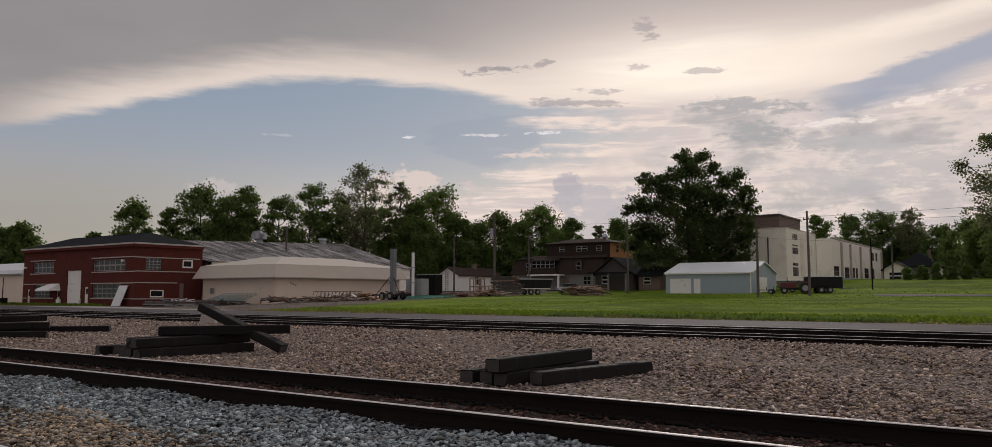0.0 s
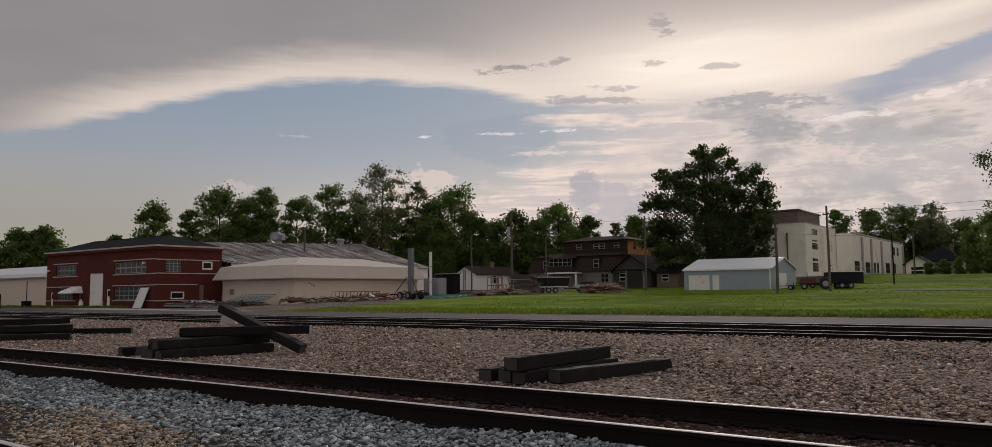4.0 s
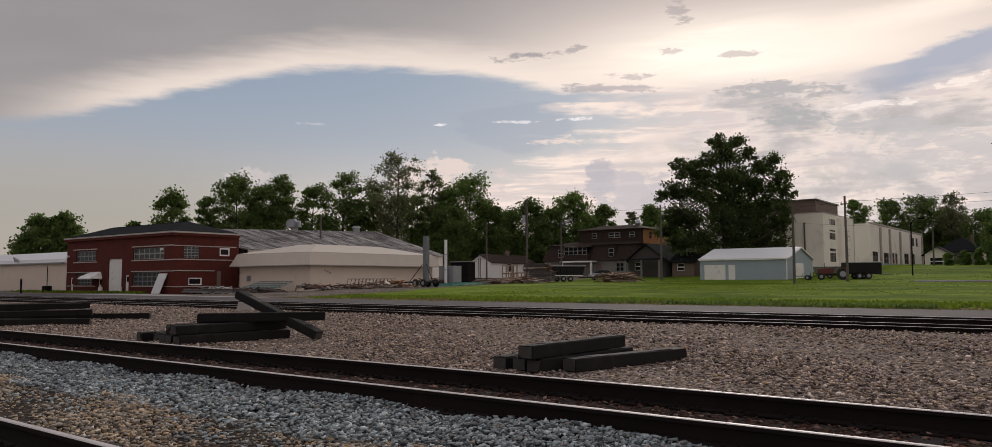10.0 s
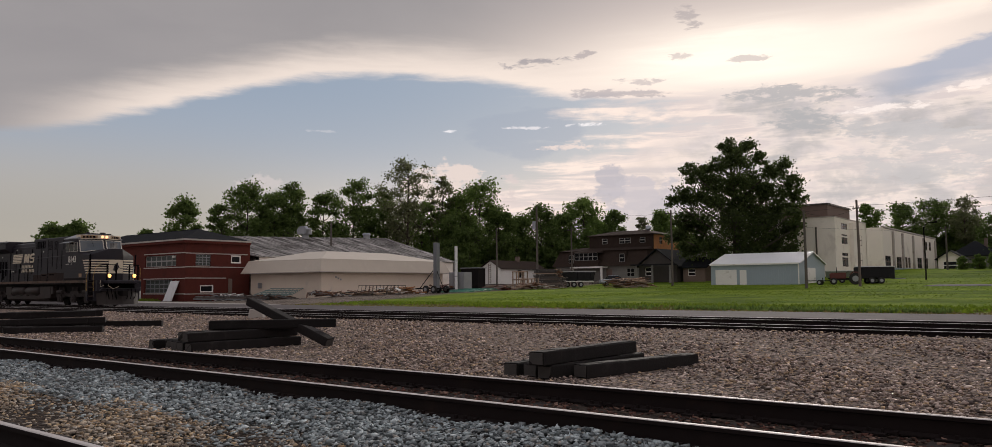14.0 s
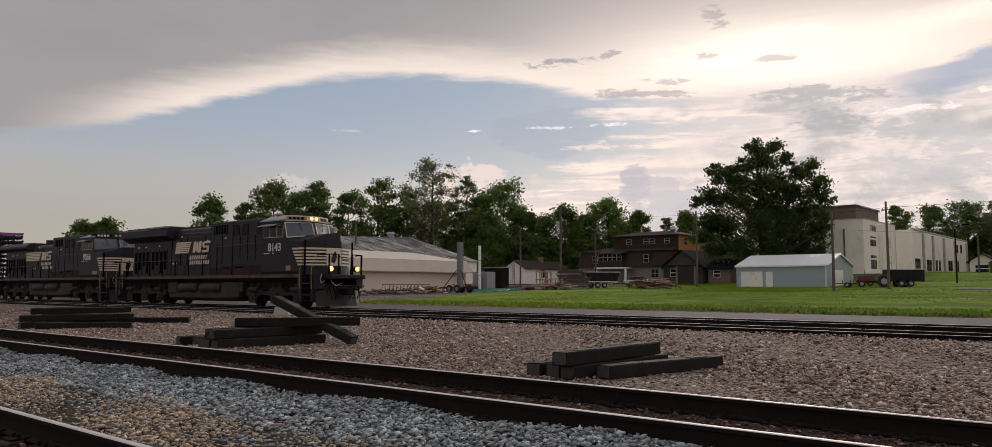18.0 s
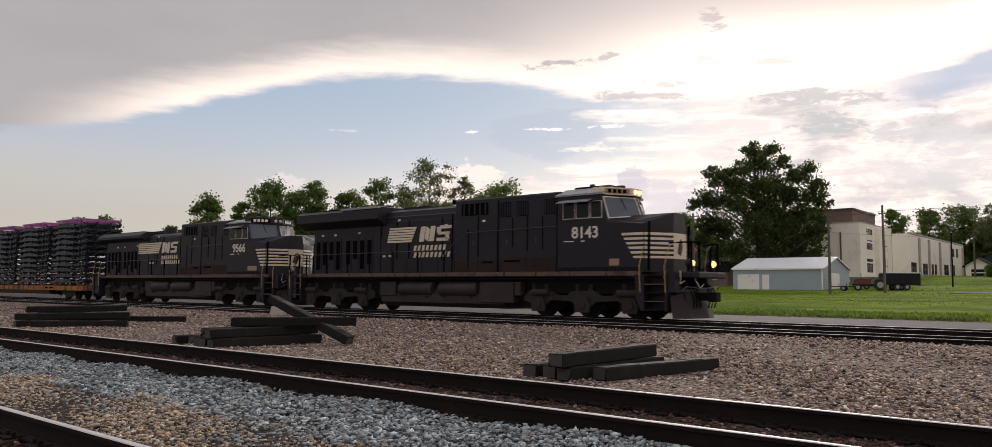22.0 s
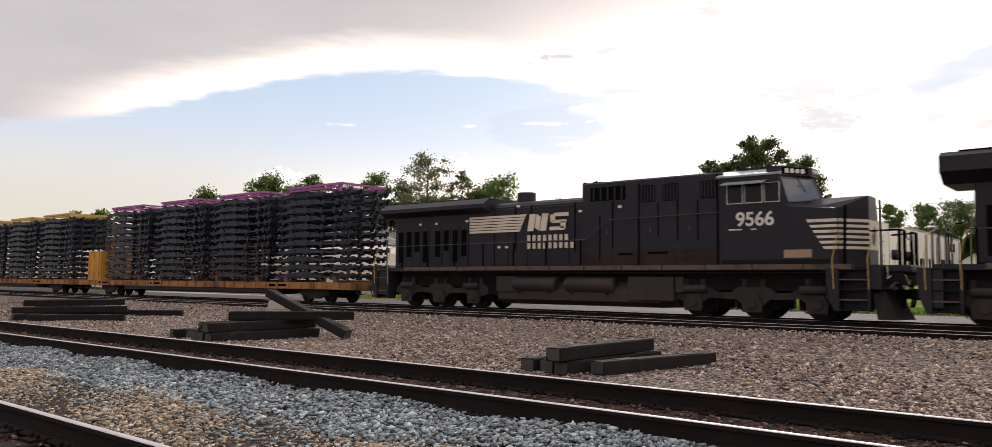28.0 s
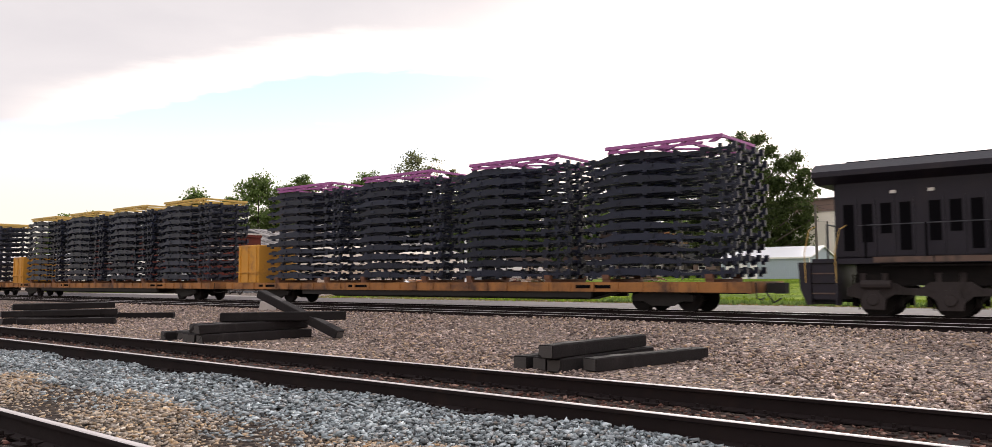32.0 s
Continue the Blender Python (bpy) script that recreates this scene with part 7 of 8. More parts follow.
    tube(bm, [(10.72, -0.45, 2.7), (10.74, -0.2, 2.5), (10.74, 0.2, 2.5), (10.72, 0.45, 2.7)], 0.018)
    part("platform_chain", bm, HAND_RAIL, e)
    bm = bmesh.new()
    tube(bm, [(10.7, -0.9, 1.6), (10.85, -1.0, 1.35), (10.85, -0.7, 1.15), (10.8, -0.3, 1.3)], 0.014)
    tube(bm, [(10.4, -1.3, 1.75), (10.45, -1.38, 1.5), (10.4, -1.3, 1.3), (10.45, -1.1, 1.4)], 0.013)
    part("jumper_cable", bm, STRIPE, e, "pale jumper cable")
    # roof fittings
    bm = bmesh.new()
    if older:
        cyl(bm, (-4.3, 0, 4.4), (-4.3, 0, 4.85), 0.4, 0.4, 14)
    else:
        box(bm, -4.2, -2.6, -0.5, 0.5, 4.7, 4.84)
    part("exhaust_pipe", bm, LOCO_BLACK, e)
    bm = bmesh.new()
    cyl(bm, (-1.0, 0, 4.4), (-1.0, 0, 4.95), 0.04)
    for dy, dx in ((-0.25, 0.35), (0, 0.4), (0.25, 0.35), (-0.12, -0.35), (0.12, -0.35)):
        cyl(bm, (-1.0, dy, 4.93), (-1.0 + dx, dy, 4.97), 0.05, 0.11, 8)
    part("horn", bm, LOUVRE, e)
    bm = bmesh.new()
    cyl(bm, (6.2, -0.3, rt), (6.2, -0.3, rt + 0.16), 0.13, 0.1, 10)
    cyl(bm, (7.1, 0.3, rt), (7.1, 0.3, rt + 0.1), 0.2, 0.18, 10)
    part("antenna", bm, LOCO_BLACK, e)
    if older:
        # the older engine is shorter from the electrical cabinet forwards, its reservoirs further back
        for o in e.children:
            if o.name.startswith(("deck", "underframe", "equipment_box")):
                continue
            low = min(v.co.x for v in o.data.vertices) + o.matrix_basis.translation.x
            if o.name.startswith("air_reservoir"):
                o.location.x -= 0.4
            elif low > -0.35:
                o.location.x -= 0.5
    return e


lead_engine = engine("lead_locomotive", "black diesel locomotive with pale stripes and lit headlamps", "8143", False)
second_engine = engine("trailing_locomotive", "black diesel locomotive with pale striped nose, lamps unlit", "9566", True)


def flatcar():
    c = empty("flatcar", label="long rusty yellow flatcar loaded with stacked truck frames", category="rail car", group="flatcars of the train")
    L, F = 15.35, 14.15
    bm = bmesh.new()
    box(bm, -L, F, -1.42, 1.42, 0.9, 1.0)
    part("deck", bm, LOCO_TANK, c, "dark plank deck")
    for s in (-1, 1):
        y0, y1 = sorted((s * 1.42, s * 1.5))
        side = simple("side_sill", CAR_YELLOW, c, -L, F, y0, y1, 0.68, 1.02, "rust-streaked yellow side sill")
        for k in range(29):
            x = -L + 0.4 + k * 1.01
            simple("stake_pocket", CAR_YELLOW, side, x, x + 0.14, *sorted((s * 1.5, s * 1.56)), 0.74, 1.0)
        for x in (-12.4, -5.2, 7.6):
            simple("marking_bar", LOUVRE, side, x, x + 1.5, *sorted((s * 1.501, s * 1.508)), 0.8, 0.92)
    bm = bmesh.new()
    prism(bm, [(-L + 0.5, 0.62), (-8.5, 0.62), (-7.4, 0.36), (7.4, 0.36), (8.5, 0.62), (F - 0.5, 0.62), (F - 0.5, 0.9), (-L + 0.5, 0.9)], -0.45, 0.45, "y")
    part("centre_sill", bm, CAR_UNDER, c)
    for s in (-1, 1):
        simple("side_girder", CAR_UNDER, c, -8.8, 8.2, *sorted((s * 1.25, s * 1.4)), 0.46, 0.72)
    for x in (-L, F):
        d = 1 if x > 0 else -1
        simple("end_sill", CAR_YELLOW, c, *sorted((x, x + d * 0.12)), -1.5, 1.5, 0.66, 1.04)
        bm = bmesh.new()
        box(bm, *sorted((x + d * 0.1, x + d * 0.5)), -0.16, 0.16, 0.66, 0.98)
        box(bm, *sorted((x + d * 0.4, x + d * 0.75)), -0.2, 0.2, 0.64, 1.0)
        part("coupler", bm, CAR_UNDER, c)
        bm = bmesh.new()
        tube(bm, [(x + d * 0.15, -1.2, 1.0), (x + d * 0.2, -1.25, 0.5), (x + d * 0.2, -0.9, 0.45), (x + d * 0.2, -0.6, 0.5)], 0.025)
        tube(bm, [(x + d * 0.15, -0.3, 0.7), (x + d * 0.45, -0.4, 0.35), (x + d * 0.7, -0.4, 0.5)], 0.03)
        part("brake_rigging", bm, CAR_UNDER, c)
    for xc in (-11.6, 10.9):
        bm = bmesh.new()
        box(bm, -0.35, 0.35, -0.9, 0.9, 0.5, 0.68)
        truck = part("truck", bm, CAR_UNDER, c)
        truck.matrix_basis = pose(xc, 0, 0)
        for s in (-1, 1):
            bm = bmesh.new()
            prism(bm, [(-1.2, 0.55), (-0.95, 0.62), (-0.5, 0.72), (0.5, 0.72), (0.95, 0.62), (1.2, 0.55), (1.15, 0.36), (0.75, 0.36), (0.4, 0.2), (-0.4, 0.2), (-0.75, 0.36), (-1.15, 0.36)], *sorted((s * 0.9, s * 1.06)), "y")
            part("truck_side_frame", bm, CAR_UNDER, truck)
        for x in (-0.9, 0.9):
            wheelset(truck, x, 0.44)
    for xs in STACKS:
        for x in (xs - 2.2, xs + 1.8):
            r = simple("load_cradle", RUST_PAINT, c, x, x + 0.3, -1.25, 1.25, 1.0, 1.14)
            for s in (-1, 1):
                simple("cradle_post", RUST_PAINT, r, x + 0.02, x + 0.28, *sorted((s * 1.1, s * 1.3)), 1.14, 1.3)
    return c


RUST_PAINT = mat("rusty_cradle", (0.13, 0.055, 0.028), 0.8, 0, 0.4, 2.0)
STACKS = (10.8, 4.2, -2.4, -9.1)


def chassis():
    """A truck frame: two cranked side rails with brackets, joined by cross members, its front horns towards +x."""
    c = empty("truck_chassis_frame", label="black truck chassis frame stacked on a flatcar", category="vehicle frame", group="stacked chassis frames")
    top = [(-2.95, 0.16), (-2.6, 0.16), (-2.6, 0.22), (-2.46, 0.22), (-2.46, 0.16), (-2.3, 0.17), (-1.9, 0.28), (-1.9, 0.4), (-1.7, 0.4), (-1.7, 0.3), (-1.1, 0.33), (-0.6, 0.31), (-0.6, 0.37),
           (-0.44, 0.37), (-0.44, 0.3), (0.1, 0.27), (0.7, 0.17), (0.7, 0.26), (0.86, 0.26), (0.86, 0.16), (1.5, 0.13), (1.7, 0.14), (1.7, 0.25), (1.9, 0.25), (1.9, 0.15), (2.35, 0.18), (2.35, 0.31), (2.47, 0.31), (2.47, 0.18), (2.84, 0.19), (2.84, 0.33), (2.98, 0.33)]
    low = [(2.98, 0.1), (2.84, 0.1), (2.84, 0.0), (2.74, 0.0), (2.74, 0.11), (2.47, 0.1), (2.47, -0.02), (2.35, -0.02), (2.35, 0.09), (1.9, 0.07), (1.9, -0.05), (1.7, -0.05), (1.7, 0.05), (0.86, 0.05), (0.86, -0.04), (0.7, -0.04),
           (0.7, 0.05), (0.1, 0.05), (-0.44, 0.06), (-0.44, 0.0), (-0.6, 0.0), (-0.6, 0.07), (-1.1, 0.08), (-1.9, 0.06), (-2.3, 0.02), (-2.46, 0.03), (-2.46, -0.06), (-2.6, -0.06), (-2.6, 0.04), (-2.95, 0.05)]
    for s in (-1, 1):
        for y in (0.42, 1.14):
            bm = bmesh.new()
            prism(bm, top + low, *sorted((s * y, s * (y + 0.13))), "y")
            part("side_rail", bm, FRAME_BLACK, c)
    for x, w, z in ((-2.7, 0.12, 0.1), (-1.6, 0.2, 0.14), (-0.3, 0.12, 0.14), (0.8, 0.16, 0.08), (1.9, 0.12, 0.1), (2.7, 0.1, 0.14)):
        simple("cross_member", FRAME_BLACK, c, x, x + w, -1.3, 1.3, z, z + 0.11)
    return c


def load_rack(material, label):
    """The painted frame that ties down the top of a stack."""
    r = empty("stack_top_frame", label=label, category="rack", group="stack top frames")
    for s in (-1, 1):
        simple("side_bar", material, r, -2.2, 2.3, *sorted((s * 1.33, s * 1.45)), 0.16, 0.28)
        simple("lower_bar", material, r, -2.1, 1.6, *sorted((s * 1.34, s * 1.42)), 0.02, 0.1)
        for x in (-1.9, -0.9, 0.1, 1.1, 2.0):
            bm = bmesh.new()
            hexa(bm, [(x - 0.25, s * 1.34, 0.04), (x + 0.05, s * 1.34, 0.04), (x + 0.05, s * 1.42, 0.04), (x - 0.25, s * 1.42, 0.04)], [(x, s * 1.35, 0.165), (x + 0.3, s * 1.35, 0.165), (x + 0.3, s * 1.43, 0.165), (x, s * 1.43, 0.165)])
            part("gusset", bm, material, r)
    for x in (-2.2, -0.7, 0.8, 2.2):
        simple("cross_bar", material, r, x, x + 0.1, -1.328, 1.328, 0.17, 0.27)
    bm = bmesh.new()
    tube(bm, [(-1.55, -1.15, 0.22), (0.9, 1.15, 0.22)], 0.04)
    tube(bm, [(-1.55, 1.15, 0.22), (0.9, -1.15, 0.22)], 0.04)
    part("diagonal_brace", bm, material, r)
    return r


ENGINE_X = (-18.1, -40.52)
CAR_X = (-68.45, -99.85, -131.25)
MOVING.clear()
MOVING.append((lead_engine, Matrix.Translation((ENGINE_X[0], TRACK_Y, 0))))
MOVING.append((second_engine, Matrix.Translation((ENGINE_X[1], TRACK_Y, 0))))
first_car = flatcar()
MOVING.append((first_car, Matrix.Translation((CAR_X[0], TRACK_Y, 0))))
cars = [first_car]
for x in CAR_X[1:]:
    c = copy_thing(first_car, pose(x, TRACK_Y, 0))
    cars.append(c)
    MOVING.append((c, Matrix.Translation((x, TRACK_Y, 0))))
    for o in c.children_recursive:
        if o.name.startswith("wheelset"):
            WHEELSETS.append((o, o.matrix_basis.translation.x, 0.44))
# the equipment boxes at the rear ends of the cars
for x in CAR_X:
    b = simple("equipment_box", CAR_BOX, None, -0.95, 0.95, -1.25, 1.25, 0, 2.05, "", 0.03)
    tagged(b, "yellow steel equipment box on the end of a flatcar", "box", "flatcar boxes")
    for k in range(3):
        simple("stiffener", CAR_BOX, b, -0.8 + k * 0.75, -0.7 + k * 0.75, -1.31, -1.252, 0.05, 1.95)
    simple("ledge", CAR_BOX, b, -1.0, 1.0, -1.34, -1.252, 0.55, 0.62)
    MOVING.append((b, Matrix.Translation((x - 13.75, TRACK_Y, 1.0))))
pattern = chassis()
rack_a, rack_b = load_rack(PURPLE, "magenta painted steel frame on top of a stack"), load_rack(RACK_YELLOW, "yellow painted steel frame on top of a stack")
LAYERS, PITCH = 11, 0.415
used = {pattern: False, rack_a: False, rack_b: False}
rnd = random.Random(9)


def placed(thing, m):
    """The thing itself at its first place, a copy at each later one."""
    if used[thing]:
        ob = copy_thing(thing, m)
    else:
        ob, used[thing] = thing, True
    MOVING.append((ob, m))


for i, x in enumerate(CAR_X):
    for k in STACKS:
        for n in range(LAYERS):
            back = n % 2
            placed(pattern, pose(x + k + rnd.uniform(-0.05, 0.05) + (0.12 if back else 0), TRACK_Y + rnd.uniform(-0.03, 0.03), 1.2 + n * PITCH, 0, 0, 0))
        placed(rack_a if i == 0 else rack_b, pose(x + k + 0.3, TRACK_Y, 1.2 + LAYERS * PITCH - 0.1))


# ---- piles of old railway ties in the yard ----
def crosstie(m, label="dark creosoted railway tie lying in a pile", group="loose railway ties", length=2.55, seed=0):
    rnd_t = random.Random(seed)
    bm = bmesh.new()
    box(bm, -0.115, 0.115, 0, length, 0, 0.178)
    softened(bm, 0.014)
    for v in bm.verts:
        v.co += Vector((rnd_t.uniform(-0.006, 0.006), rnd_t.uniform(-0.02, 0.02), rnd_t.uniform(-0.006, 0.006)))
    ob = part("railway_tie", bm, TIE)
    ob.matrix_basis = m
    tagged(ob, label, "railway tie", group)
    for k in range(2):
        y = 0.55 + k * (length - 1.1)
        plate = bmesh.new()
        box(plate, -0.09, 0.09, y - 0.17, y + 0.17, 0.176, 0.183)
        part("plate_scar", plate, TIE_END, ob, "pale worn mark of a tie plate")
    end = bmesh.new()
    box(end, -0.1, 0.1, -0.012, 0.002, 0.015, 0.163)
    part("cut_end", end, TIE_END, ob, "grey sawn end")
    return ob


TIE_END = mat("weathered_tie_end", (0.05, 0.045, 0.043), 0.9, 0, 0.5, 6.0, (0.03, 0.026, 0.024), 0.4, 4.0, 0.6, 40.0)
G = -0.085
crosstie(pose(-6.63, 8.7, G, 0, 0, 1), seed=1)
crosstie(pose(-6.33, 8.74, G, 0, 0, -1), seed=2)
crosstie(pose(-6.04, 8.66, G, 0, 0, 0), seed=3)
crosstie(pose(-6.06, 8.5, G + 0.19, 0, 0, 0.5), seed=4)
crosstie(pose(-5.73, 9.04, G, 0, 0, -10), seed=5)
# the pile with a leaning tie
for k, (x, y, z, turn) in enumerate(((-15.62, 8.45, G, -2), (-15.25, 8.6, G, 1), (-14.86, 8.5, G, 0), (-14.5, 8.42, G, 1), (-14.14, 8.38, G, -1),
                                     (-14.2, 8.36, G + 0.19, 0), (-14.6, 8.5, G + 0.19, 2), (-14.75, 9.2, G + 0.38, -36))):
    crosstie(pose(x, y, z, 0, 0, turn), "dark creosoted railway tie in a heap of ties", seed=20 + k)
way = Vector((-15.15, 10.45, 0.74)) - Vector((-12.92, 10.78, G + 0.02))
lean = Matrix.Translation((-12.92, 10.78, G + 0.02)) @ way.to_track_quat("Y", "Z").to_matrix().to_4x4()
crosstie(lean, "dark railway tie leaning up on the heap", length=way.length + 0.05, seed=40)
bm = bmesh.new()
hexa(bm, [(-27.75, 19.0, G), (-27.3, 19.4, G), (-27.5, 19.7, G), (-27.95, 19.3, G)], [(-27.72, 19.05, 0.3), (-27.34, 19.4, 0.26), (-27.52, 19.66, 0.26), (-27.9, 19.3, 0.29)])
tagged(part("concrete_block", softened(bm, 0.03), CONCRETE), "pale concrete block behind the leaning tie", "concrete block")
bm = bmesh.new()
hexa(bm, [(-27.9, 20.2, G), (-27.6, 20.4, G), (-27.7, 20.6, G), (-28.0, 20.4, G)], [(-27.88, 20.25, 0.16), (-27.68, 20.4, 0.24), (-27.75, 20.52, 0.12), (-27.95, 20.4, 0.2)])
tagged(part("concrete_lump", softened(bm, 0.03), WHITE), "broken pale concrete lump in the gravel", "concrete lump")
# the far pile
for k, (x, y, z, turn) in enumerate(((-25.1, 8.75, G, -3), (-24.6, 9.0, G, -40), (-25.3, 8.8, G + 0.19, -14), (-26.0, 9.4, G, -6), (-25.9, 9.6, G + 0.19, -30), (-26.3, 9.7, G + 0.38, -18), (-26.6, 11.9, G, -40), (-27.2, 10.4, G, -10), (-25.6, 9.2, G + 0.38, -12))):
    crosstie(pose(x, y, z, 0, 0, turn), "old dark railway tie in a far pile", seed=60 + k)


# ---- poles and lamps ----
def pole(name, label, x, y, top, r, arms=(), category="utility pole", material=None):
    z0 = ground_z(x, y) - 0.4
    p = empty(name, pose(x, y, z0), label=label, category=category)
    bm = bmesh.new()
    cyl(bm, (0, 0, 0), (0.03, 0, (top - z0) * 0.5), r, r * 0.88, 9)
    cyl(bm, (0.03, 0, (top - z0) * 0.5), (0.0, 0, top - z0), r * 0.88, r * 0.72, 9)
    part("shaft", bm, material or POLE_WOOD, p)
    for h, half in arms:
        simple("crossarm", POLE_WOOD, p, -half, half, -0.16, -0.05, top - z0 - h, top - z0 - h + 0.11)
        for u in (-half + 0.1, half - 0.2):
            bm = bmesh.new()
            cyl(bm, (u, -0.1, top - z0 - h + 0.11), (u, -0.1, top - z0 - h + 0.26), 0.05, 0.03, 7)
            part("insulator", bm, GALVANISED, p)
    return p


pole("utility_pole", "dark timber utility pole on the lawn", -23.4, 76.5, 8.1, 0.14)
pole("utility_pole", "grey timber utility pole with a short crossarm", -20.9, 85.5, 9.6, 0.14, ((0.9, 0.4),), material=LUMBER_GREY)
p = pole("utility_pole", "tall timber utility pole with a transformer", -64.8, 91.4, 12.4, 0.18)
bm = bmesh.new()
cyl(bm, (-0.35, -0.1, 8.6), (-0.35, -0.1, 9.7), 0.26, 0.26, 12)
part("transformer", bm, GALVANISED, p, "grey can transformer")
pole("utility_pole", "timber utility pole with two crossarms", -47.0, 97.2, 11.1, 0.15, ((0.5, 0.8),))
pole("utility_pole", "thin timber pole before the mansard house", -66.2, 102.5, 10.2, 0.14, ((0.6, 0.6),))
pole("utility_pole", "distant timber utility pole", -22.7, 148.3, 10.5, 0.16, ((0.4, 0.8),))
pole("utility_pole", "bare timber pole among the trees", -72.5, 92.0, 9.7, 0.14)
lamp = pole("street_lamp", "steel street lamp with curved arm", -19.8, 113.3, 8.3, 0.1, category="street lamp", material=LOCO_DUSTY)
bm = bmesh.new()
tube(bm, [(0, 0, 6.8), (0.15, 0, 7.3), (0.55, 0, 7.65), (1.1, 0, 7.7)], 0.05)
box(bm, 1.0, 1.6, -0.12, 0.12, 7.6, 7.75)
part("lamp_arm", bm, LOCO_DUSTY, lamp)


def wire(a, b, sag=0.6):
    bm = bmesh.new()
    pts = [Vector(a).lerp(Vector(b), k / 10) - Vector((0, 0, sag * 4 * (k / 10) * (1 - k / 10))) for k in range(11)]
    tube(bm, pts, 0.016, 4)
    tagged(part("power_line", bm, RUBBER), "thin black overhead wire between poles", "overhead wire", "overhead wires")


wire((-64.8, 91.4, 11.8), (-47.0, 97.2, 10.7))
wire((-47.0, 97.2, 10.7), (-20.9, 85.5, 9.0))
wire((-20.9, 85.5, 9.0), (30, 84, 11.0))
wire((-23.4, 76.5, 7.9), (-20.9, 85.5, 8.8))
wire((-20.9, 85.5, 8.4), (30, 88, 10.0))
wire((-47.0, 97.2, 10.2), (-22.7, 148.3, 9.8))
wire((-66.2, 102.5, 9.6), (-64.8, 91.4, 10.8))


# ---- the salvage yard beside the cream building ----
def wheel(parent, x, y, z, r, w=0.2):
    bm = bmesh.new()
    cyl(bm, (x, y - w / 2, z), (x, y + w / 2, z), r, r, 16)
    softened(bm, 0.03)
    t = part("tyre", bm, RUBBER, parent)
    bm = bmesh.new()
    cyl(bm, (x, y - w / 2 - 0.02, z), (x, y + w / 2 + 0.02, z), r * 0.5, r * 0.5, 12)
    part("rim", bm, GALVANISED, t)


def duct_on_trailer():
    b = empty("duct_trailer", pose(-55.5, 60.4, ground_z(-55.5, 60.4)), label="tall grey steel duct standing on a small wheeled trailer", category="trailer")
    simple("duct", DUCT_GREY, b, -0.24, 0.24, -0.24, 0.24, 0.5, 5.2, "tall square galvanised duct", 0.02)
    for z in (1.6, 2.8, 4.0):
        simple("duct_flange", DUCT_GREY, b, -0.27, 0.27, -0.27, 0.27, z, z + 0.06)
    simple("bed", BLACK_TRUCK, b, -2.2, 1.8, -0.8, 0.8, 0.42, 0.56)
    for x in (-0.6, 0.5):
        for y in (-0.95, 0.95):
            wheel(b, x, y, 0.4, 0.4)
    bm = bmesh.new()
    tube(bm, [(-1.8, -0.6, 0.5), (-0.28, -0.25, 2.3)], 0.04)
    tube(bm, [(1.5, -0.6, 0.5), (0.28, -0.25, 2.3)], 0.04)
    tube(bm, [(-3.2, 0, 0.45), (-2.2, 0.5, 0.48)], 0.05)
    tube(bm, [(-3.2, 0, 0.45), (-2.2, -0.5, 0.48)], 0.05)
    part("brace", bm, BLACK_TRUCK, b)


DUCT_GREY = mat("dull_blue_grey_steel", (0.17, 0.18, 0.2), 0.6, 0.3, 0.2, 1.0)
duct_on_trailer()
bm = bmesh.new()
cyl(bm, (0, 0, 0), (0, 0, 4.9), 0.17, 0.17, 14)
b = part("flue_pipe", bm, WHITE_METAL)
b.matrix_basis = pose(-58.6, 67.0, 0.75)
tagged(b, "upright silver flue pipe beside a cabinet", "pipe")
for z in (1.5, 3.2):
    bm = bmesh.new()
    cyl(bm, (0, 0, z), (0, 0, z + 0.08), 0.2, 0.2, 14)
    part("band", bm, GALVANISED, b)
b = empty("steel_cabinet", pose(-59.0, 68.2, 0.75), label="grey steel equipment cabinet with doors", category="cabinet")
simple("body", GALVANISED, b, -1.1, 1.1, -0.7, 0.7, 0, 2.0, "", 0.02)
for x in (-1.05, -0.33, 0.39):
    simple("door", GALVANISED, b, x, x + 0.66, -0.74, -0.702, 0.1, 1.9)
b = empty("steel_cabinet", pose(-60.3, 72.0, 0.85), label="dark open-fronted steel cabinet", category="cabinet")
simple("body", LOCO_DUSTY, b, -1.3, 1.3, -0.7, 0.7, 0, 2.4, "", 0.02)
simple("lid", GALVANISED, b, -1.4, 1.4, -0.8, 0.8, 2.402, 2.5)


def gate_panel(m, w, h, bars, material, label, name="steel_gate_panel"):
    """A tubular steel panel: outer frame and bars."""
    g = empty(name, m, label=label, category="gate panel", group="steel gate panels")
    bm = bmesh.new()
    tube(bm, [(0, 0, 0), (w, 0, 0), (w, 0, h), (0, 0, h), (0, 0, 0)], 0.035)
    part("outer_frame", bm, material, g)
    for k in range(1, bars):
        bm = bmesh.new()
        cyl(bm, (w * k / bars, 0, 0), (w * k / bars, 0, h), 0.025, None, 5)
        part("bar", bm, material, g)
    return g


